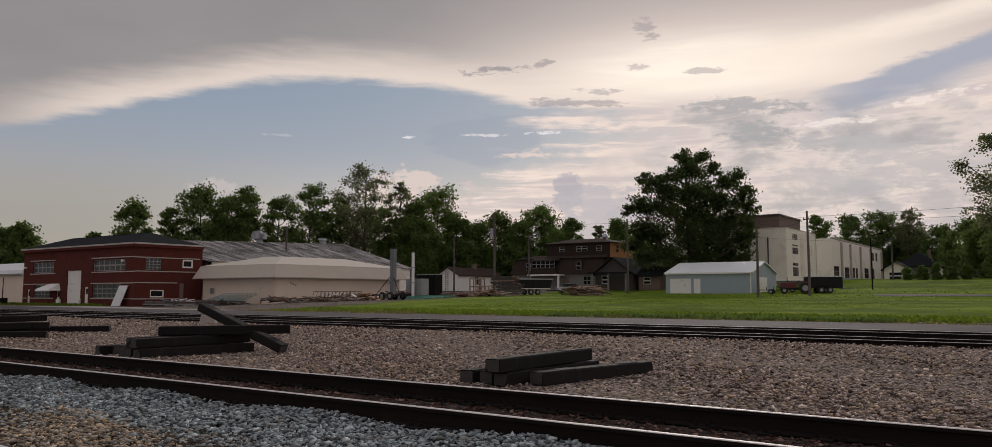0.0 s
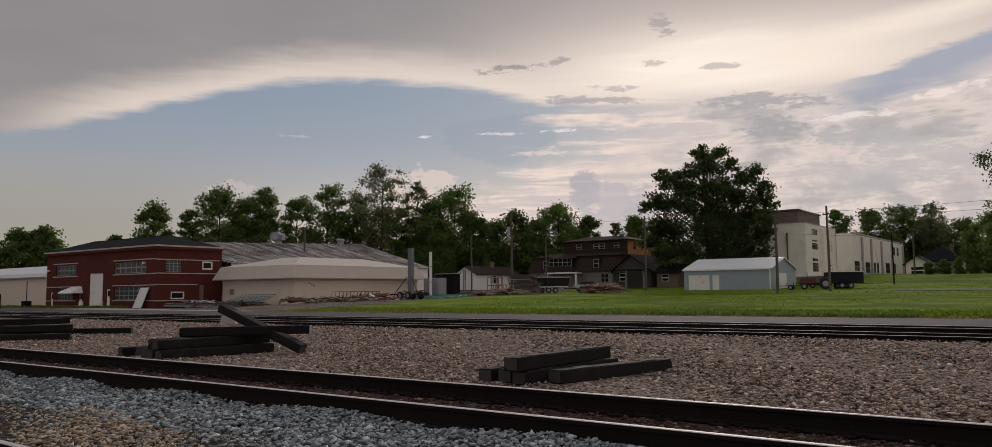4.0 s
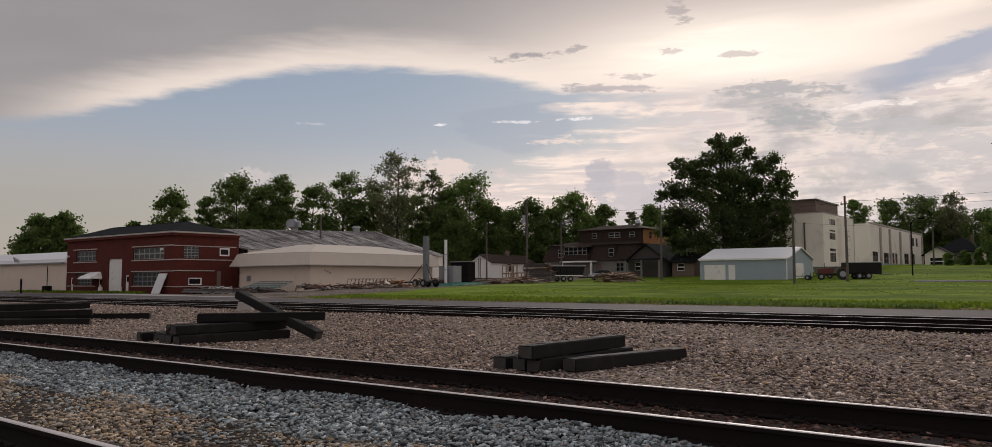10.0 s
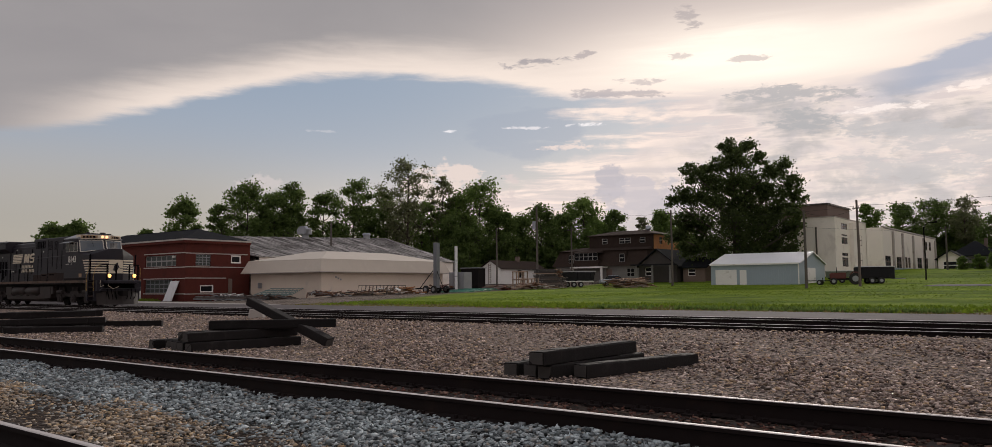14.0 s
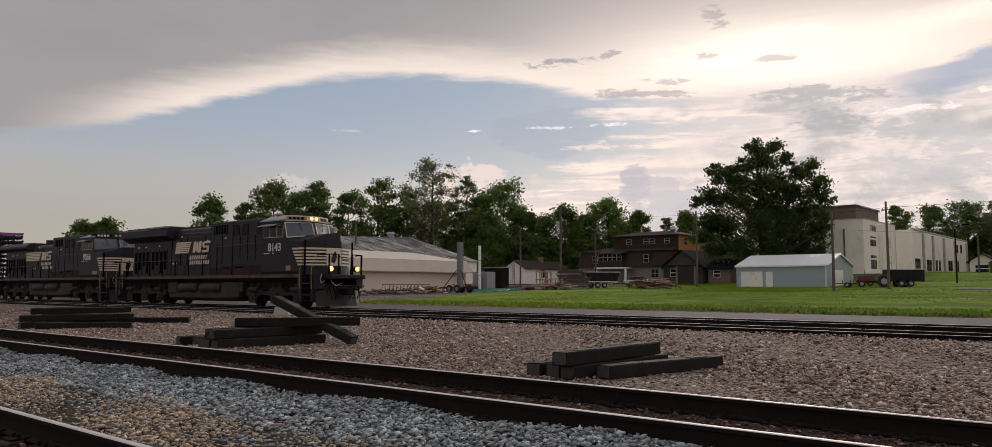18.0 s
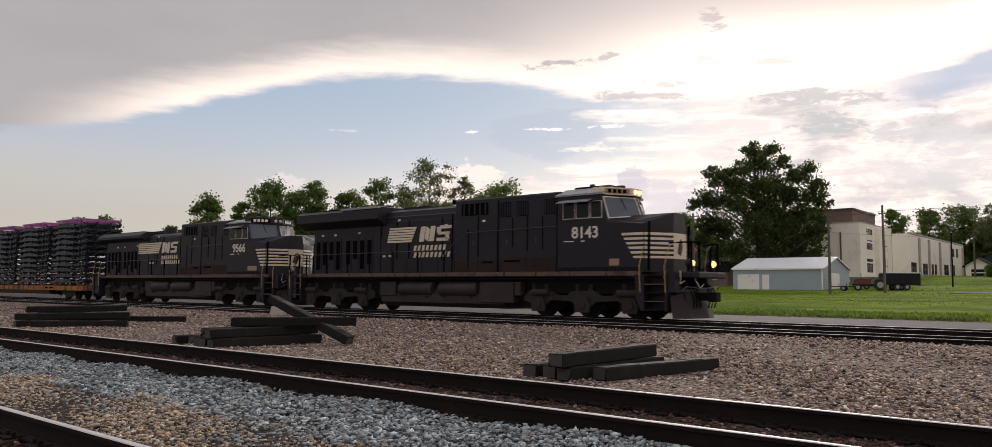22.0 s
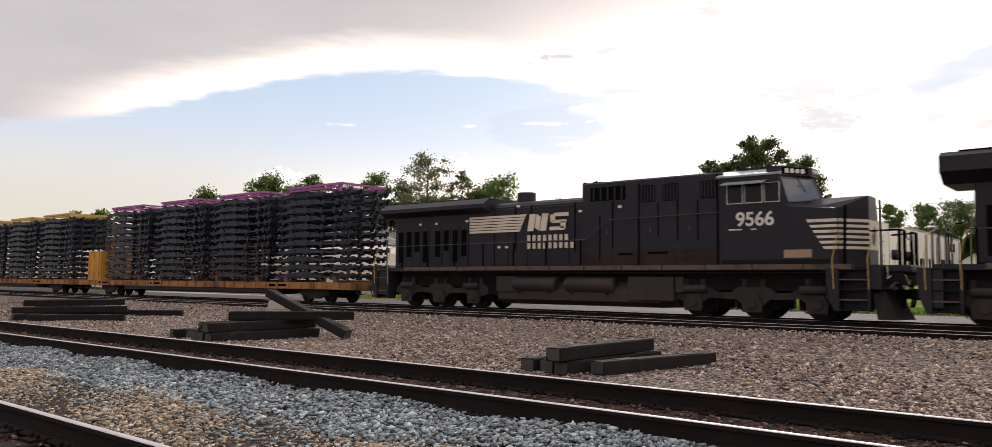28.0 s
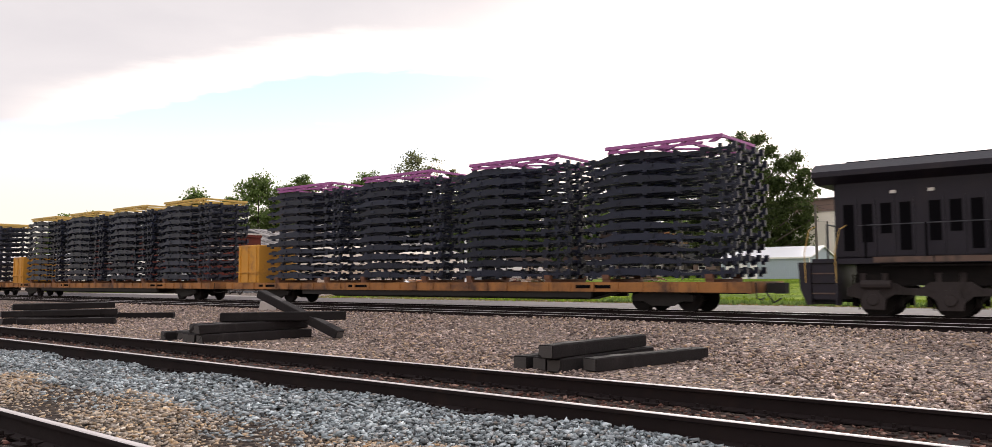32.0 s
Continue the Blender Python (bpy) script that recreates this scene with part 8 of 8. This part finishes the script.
BLUE_GREEN = mat("blue_green_steel", (0.16, 0.24, 0.24), 0.5, 0.2, 0.2, 2.0)
for k in range(4):
    gate_panel(pose(-71.2 + k * 0.3, 48.0 + k * 0.5, 0.1 + k * 0.12, -80 + k * 3, 0, 14), 4.2, 1.9, 8, BLUE_GREEN, "blue-green tubular steel panel leaning on a heap")
for k in range(3):
    gate_panel(pose(-70.2, 52.4 + k * 0.9, 0.25, -8, 0, 20), 3.4, 0.9, 10, BLUE_METAL, "low pale blue steel fence panel")
for k in range(5):
    gate_panel(pose(-57.8 + k * 0.3, 62.6 + k * 0.9, 0.55 + k * 0.05, -86, 0, 12 + k * 9), 3.6, 1.9, 8, GREEN_PAINT, "green painted steel panel lying flat")
for k in range(2):
    gate_panel(pose(-60.6 + k * 0.5, 54.2 + k * 0.6, 0.5, -58, 0, 42), 4.0, 1.5, 11, POLE_WOOD, "dark steel rack leaning by the wall")
for k, (x, y) in enumerate(((-73.0, 46.2), (-74.8, 46.6), (-70.9, 46.4), (-69.0, 47.0))):
    b = empty("steel_bundle", pose(x, y, -0.1, 0, 0, 8 * k - 10), label="bundle of long rusty steel lengths on the ground", category="steel bundle")
    for j in range(7):
        simple("length", (GALVANISED, LUMBER_GREY, RUST_ROOF)[j % 3], b, -2.4 - 0.1 * j, 2.4, -0.5 + 0.16 * j, -0.38 + 0.16 * j, 0.05 + 0.13 * (j % 3), 0.17 + 0.13 * (j % 3))


def board_heap(x, y, count, spread, materials, label, seed, length=2.4, high=0.9):
    """A loose heap of boards, each a piece of its own."""
    rnd_b = random.Random(seed)
    h = empty("board_heap", pose(x, y, ground_z(x, y)), label=label, category="lumber heap")
    for k in range(count):
        r = rnd_b.random()
        px, py = rnd_b.uniform(-1, 1) * spread[0] * (1 - 0.5 * r), rnd_b.uniform(-1, 1) * spread[1] * (1 - 0.5 * r)
        w, l = rnd_b.uniform(0.08, 0.24), length * rnd_b.uniform(0.4, 1.0)
        bm = bmesh.new()
        box(bm, -l / 2, l / 2, -w / 2, w / 2, 0, rnd_b.uniform(0.03, 0.1))
        ob = part("board", bm, rnd_b.choice(materials), h)
        ob.matrix_basis = pose(px, py, 0.04 + r * high, rnd_b.uniform(-18, 18), rnd_b.uniform(-14, 14), rnd_b.uniform(-60, 60))
    return h


board_heap(-46.6, 84.5, 130, (3.2, 1.5), (LUMBER, LUMBER_GREY, LUMBER, RUST_PAINT), "heap of broken tan and brown boards on the lawn", 1, 2.6, 1.0)
board_heap(-58.4, 73.0, 60, (3.0, 2.0), (LUMBER, LUMBER_GREY, RED_PAINT), "low spread of broken boards and scrap", 2, 2.6, 0.4)
board_heap(-59.0, 57.4, 45, (2.6, 2.2), (LUMBER, RUST_PAINT, WHITE), "small heap of timber and pale scrap by the wall", 3, 1.8, 0.6)
board_heap(-61.2, 50.6, 45, (3.4, 1.6), (LUMBER_GREY, RUST_PAINT, GALVANISED), "scatter of rusty scrap along the wall", 4, 2.2, 0.5)
board_heap(-74.0, 48.3, 50, (4.4, 1.0), (LUMBER_GREY, WHITE, GALVANISED), "row of pale and grey scrap before the brick building", 5, 2.6, 0.6)
board_heap(-60.5, 66.5, 30, (2.0, 1.2), (RUST_PAINT, RED_PAINT, LUMBER), "reddish scrap beside the cabinets", 6, 1.6, 0.7)
board_heap(-68.2, 48.9, 70, (4.6, 0.8), (DARK_BOARDS, RUST_PAINT, DARK_BOARDS, LUMBER_GREY), "low dark line of scrap timber along the drive", 7, 2.6, 0.35)
board_heap(-60.4, 54.6, 45, (3.0, 1.0), (DARK_BOARDS, RUST_PAINT, LUMBER), "dark and reddish scrap before the cream wall", 8, 2.2, 0.35)
board_heap(-57.2, 58.0, 40, (1.8, 1.2), (LUMBER, PLYWOOD, RUST_PAINT, LIMESTONE), "orange and tan broken boards in a low heap", 9, 1.8, 0.6)
board_heap(-55.6, 77.4, 70, (3.2, 1.4), (LUMBER, LIMESTONE, LUMBER, RUST_PAINT), "flat spread of pale boards and pallets", 10, 2.8, 0.5)


def lumber_stack(x, y, w, d, layers, label, materials, seed):
    rnd_l = random.Random(seed)
    s = empty("lumber_stack", pose(x, y, ground_z(x, y)), label=label, category="lumber stack")
    for k in range(layers):
        z = 0.1 + k * 0.17
        shift = rnd_l.uniform(-0.2, 0.2)
        for j in range(4):
            ya = -d / 2 + d * j / 4
            simple("plank", rnd_l.choice(materials), s, -w / 2 + shift + rnd_l.uniform(-0.15, 0.15), w / 2 + shift + rnd_l.uniform(-0.15, 0.15), ya, ya + d / 4 - 0.03, z, z + rnd_l.uniform(0.1, 0.155))
    return s


lumber_stack(-56.9, 82.6, 3.2, 1.8, 14, "tall stack of brown and grey planks", (LUMBER, RUST_PAINT, DARK_BOARDS, DARK_BOARDS, RUST_PAINT), 3)
lumber_stack(-55.2, 81.6, 2.8, 1.6, 8, "lower stack of dark weathered planks", (LUMBER_GREY, DARK_BOARDS), 4)


def crate_frame(x, y, w, d, h, label):
    c = empty("crate_frame", pose(x, y, ground_z(x, y), 0, 0, 12), label=label, category="crate")
    for u in (-w / 2, 0, w / 2 - 0.12):
        for v in (-d / 2, d / 2 - 0.12):
            simple("post", LUMBER, c, u, u + 0.12, v, v + 0.12, 0, h)
    for z in (0.1, h * 0.5, h - 0.12):
        for v in (-d / 2 - 0.05, d / 2):
            simple("rail", LUMBER, c, -w / 2, w / 2, v, v + 0.05, z, z + 0.12)


crate_frame(-58.9, 79.4, 1.6, 1.2, 2.2, "raw timber crate frame")
crate_frame(-57.6, 79.6, 2.0, 1.2, 1.3, "low raw timber crate frame")


def dump_trailer():
    b = empty("dump_trailer", pose(-56.8, 88.6, ground_z(-56.8, 88.6), 0, 0, 58), label="black dump trailer with pale rim and load", category="trailer")
    bm = bmesh.new()
    prism(bm, [(-2.2, 0.75), (2.2, 0.75), (2.5, 2.0), (-2.4, 2.0)], -1.1, 1.1, "y")
    part("body", bm, BLACK_TRUCK, b)
    simple("rim", GALVANISED, b, -2.5, 2.6, -1.18, 1.18, 2.002, 2.14)
    simple("pale_stripe", WHITE, b, -2.2, 2.2, -1.16, -1.102, 0.76, 0.86)
    for k in range(5):
        simple("side_stake", BLACK_TRUCK, b, -2.0 + k * 0.95, -1.9 + k * 0.95, -1.17, -1.102, 0.87, 1.98)
    for x in (-0.6, 0.4):
        for y in (-1.0, 1.0):
            wheel(b, x, y, 0.38, 0.38)
    simple("drawbar", BLACK_TRUCK, b, 2.2, 4.2, -0.1, 0.1, 0.5, 0.62)


dump_trailer()


def parked_car():
    c = empty("parked_car", pose(-57.5, 100.4, ground_z(-57.5, 100.4), 0, 0, 40), label="silver sedan parked by the mansard house", category="car")
    bm = bmesh.new()
    prism(bm, [(-2.2, 0.3), (2.2, 0.3), (2.25, 0.62), (2.1, 0.82), (1.1, 0.92), (-1.5, 0.95), (-2.2, 0.86)], -0.88, 0.88, "y")
    softened(bm, 0.05)
    part("body", bm, SILVER_PAINT, c, "", True)
    bm = bmesh.new()
    hexa(bm, [(-1.5, -0.8, 0.94), (1.15, -0.8, 0.9), (1.15, 0.8, 0.9), (-1.5, 0.8, 0.94)], [(-0.95, -0.62, 1.42), (0.35, -0.62, 1.42), (0.35, 0.62, 1.42), (-0.95, 0.62, 1.42)])
    part("cabin_glass", bm, GLASS, c)
    simple("roof", SILVER_PAINT, c, -0.95, 0.35, -0.63, 0.63, 1.422, 1.46, "", 0.015)
    for x in (-1.35, 1.4):
        for y in (-0.8, 0.8):
            wheel(c, x, y, 0.33, 0.33)
    for y in (-0.6, 0.6):
        simple("headlight", LAMP_OFF, c, 2.2, 2.27, y - 0.16, y + 0.16, 0.62, 0.74)


parked_car()


def tractor():
    t = empty("tractor", pose(-24.9, 96.8, ground_z(-24.9, 96.8), 0, 0, 195), label="old dark red tractor with large rear wheels", category="tractor")
    bm = bmesh.new()
    prism(bm, [(0.2, 0.7), (1.9, 0.7), (2.0, 1.2), (1.8, 1.35), (0.2, 1.4)], -0.35, 0.35, "y")
    part("bonnet", softened(bm, 0.04), RED_PAINT, t)
    simple("chassis", BLACK_TRUCK, t, -1.2, 1.9, -0.3, 0.3, 0.5, 0.75)
    for s in (-1, 1):
        bm = bmesh.new()
        prism(bm, [(-1.4, 1.0), (-1.1, 1.45), (-0.5, 1.5), (-0.1, 1.1), (-0.2, 1.05), (-0.55, 1.4), (-1.05, 1.36), (-1.3, 0.95)], *sorted((s * 0.45, s * 0.85)), "y")
        part("mudguard", bm, RED_PAINT, t)
        wheel(t, -0.75, s * 0.72, 0.68, 0.68, 0.35)
        wheel(t, 1.55, s * 0.6, 0.4, 0.4, 0.22)
    simple("seat", BLACK_TRUCK, t, -0.9, -0.5, -0.25, 0.25, 1.2, 1.3, "", 0.03)
    bm = bmesh.new()
    tube(bm, [(0.2, 0, 1.3), (-0.1, 0, 1.6)], 0.03)
    tube(bm, [(1.2, 0.15, 1.35), (1.2, 0.15, 2.0)], 0.035)
    part("steering_column", bm, BLACK_TRUCK, t)


tractor()


def box_trailer():
    b = empty("box_trailer", pose(-22.9, 101.0, ground_z(-22.9, 101.0), 0, 0, 28), label="black box trailer with pale roof beside the garage", category="trailer")
    simple("body", BLACK_TRUCK, b, -2.2, 1.8, -1.0, 1.0, 0.6, 1.95, "", 0.05)
    simple("roof", WHITE_METAL, b, -2.25, 1.85, -1.04, 1.04, 1.953, 2.05, "", 0.02)
    for x in (-0.7, 0.3):
        for y in (-1.05, 1.05):
            wheel(b, x, y, 0.38, 0.38)
            simple("mudguard", BLACK_TRUCK, b, x - 0.45, x + 0.45, *sorted((y * 0.96, y * 1.1)), 0.82, 0.88)
    bm = bmesh.new()
    tube(bm, [(1.8, -0.7, 0.6), (3.2, 0, 0.55), (1.8, 0.7, 0.6)], 0.05)
    part("drawbar", bm, GALVANISED, b)
    for k in range(4):
        simple("rib", BLACK_TRUCK, b, -1.8 + k * 1.0, -1.7 + k * 1.0, -1.03, -1.002, 0.62, 1.93)


box_trailer()
b = empty("boat_trailer", pose(-26.7, 104.2, ground_z(-26.7, 104.2), 0, 0, 14), label="pale blue-grey skiff hull on a low trailer", category="boat")
bm = bmesh.new()
hexa(bm, [(-2.6, -0.6, 0.7), (1.8, -0.6, 0.7), (2.6, 0, 0.9), (1.8, 0.6, 0.7), (-2.6, 0.6, 0.7)], [(-2.7, -0.95, 1.5), (2.0, -0.95, 1.55), (3.1, 0, 1.7), (2.0, 0.95, 1.55), (-2.7, 0.95, 1.5)])
part("hull", bm, GALVANISED, b)
simple("gunwale", WHITE_METAL, b, -2.7, 2.0, -1.0, -0.94, 1.44, 1.54)
simple("frame", BLACK_TRUCK, b, -2.4, 3.0, -0.5, 0.5, 0.5, 0.62)
for y in (-0.8, 0.8):
    wheel(b, -0.8, y, 0.35, 0.35)
b = empty("utility_trailer", pose(-27.6, 95.0, ground_z(-27.6, 95.0), 0, 0, 10), label="low open utility trailer by the garage door", category="trailer")
simple("bed", BLACK_TRUCK, b, -1.2, 1.2, -0.7, 0.7, 0.45, 0.53)
for x in (-1.2, -0.4, 0.4, 1.14):
    simple("stake", BLACK_TRUCK, b, x, x + 0.06, -0.74, -0.702, 0.45, 0.85)
for y in (-0.8, 0.8):
    wheel(b, 0.1, y, 0.3, 0.3)
# posts and box before the warehouse
b = simple("marker_post", LOCO_DUSTY, None, -97.68, -97.5, 38.6, 38.75, -0.3, 1.45)
tagged(b, "short dark marker post beside the road", "post")
bm = bmesh.new()
box(bm, -103.6, -102.6, 43.4, 44.2, -0.3, 0.6)
b = tagged(part("meter_box", softened(bm, 0.05), LOCO_DUSTY), "dark meter box on the grass", "meter box")
bm = bmesh.new()
cyl(bm, (-103.1, 43.8, 0.6), (-103.1, 43.8, 3.0), 0.05)
part("riser", bm, LOCO_DUSTY, b)
# low fence along the school wing
fence = empty("picket_fence", label="low grey-blue fence along the school wing", category="fence")
for k in range(34):
    simple("picket", BLUE_METAL, fence, -32.6, -32.5, 158 + k * 1.4, 158.9 + k * 1.4, 2.9, 4.0)
for z in (3.15, 3.7):
    simple("rail", BLUE_METAL, fence, -32.5, -32.44, 158, 206, z, z + 0.08)


# ---- grass tufts ----
def tufts(name, count, x0, x1, y0, y1, height, seed, material, label, ragged=False):
    rng = np.random.default_rng(seed)
    xs, ys = rng.uniform(x0, x1, count), rng.uniform(y0, y1, count)
    if ragged:
        wave = np.sin(xs * 0.31 + 1.0) * 1.1 + np.sin(xs * 0.83) * 0.6 + np.sin(xs * 2.9 + 2.0) * 0.4 + rng.normal(0, 0.35, count)
        keep = ys > (y0 + y1) / 2 - 0.6 + wave * 0.8
        xs, ys = xs[keep], ys[keep]
        count = len(xs)
    zs = np.array([ground_z(x, y) for x, y in zip(xs, ys)]) - 0.03
    a = rng.uniform(0, 2 * np.pi, count)
    h = height * rng.uniform(0.4, 1.3, count)
    w = 0.12 * rng.uniform(0.6, 1.5, count)
    lean = rng.normal(0, 0.35, (count, 2)) * h[:, None]
    base = np.stack([xs, ys, zs], -1)
    side = np.stack([np.cos(a) * w, np.sin(a) * w, 0 * a], -1)
    tip = base + np.concatenate([lean, h[:, None]], 1)
    verts = np.stack([base - side, base + side, tip], 1).reshape(-1, 3)
    ob = new(name, mesh_from_arrays(name, verts, np.arange(count * 3).reshape(-1, 3), material))
    return tagged(ob, label, "grass", "", "stuff")


GRASS = leaves("grass_blades", (0.075, 0.13, 0.011), (0.23, 0.31, 0.035))
DRY_GRASS = leaves("dry_grass", (0.1, 0.1, 0.03), (0.24, 0.2, 0.08))
tufts("lawn_grass", 30000, -47, 12, 41.5, 78, 0.05, 21, GRASS, "bright green mown lawn")
tufts("verge_grass", 14000, -47, 12, 38.2, 42.5, 0.17, 22, GRASS, "ragged green verge beside the road", True)
tufts("verge_dry_grass", 3500, -50, 12, 37.2, 41.0, 0.12, 23, DRY_GRASS, "dry grass and dirt at the road edge")
tufts("edge_clumps", 2600, -24, -6, 38.6, 39.9, 0.22, 26, LEAF_MID, "dark grass clumps along the broken road edge", True)
tufts("wall_weeds", 2500, -112, -82, 43.2, 45.5, 0.3, 24, GRASS, "weeds along the brick wall")
tufts("far_lawn_grass", 9000, -54, 25, 78, 130, 0.09, 25, GRASS, "green lawn round the garage")


# ---- what moves ----
def motions():
    """The train rolls past: engines, cars and their loads keep together; the wheels turn."""
    times = [2.0 * k for k in range(17)]
    for ob, m in MOVING:
        walk(ob, [(t, Matrix.Translation((train_shift(t), 0, 0)) @ m) for t in times])
    for ob, x, r in WHEELSETS:
        step = 0.24 * r
        n = int(32 / step) + 1
        walk(ob, [(32.0 * k / n, pose(x, 0, r, 0, math.degrees(train_shift(32.0 * k / n) / r), 0)) for k in range(n + 1)])


motions()
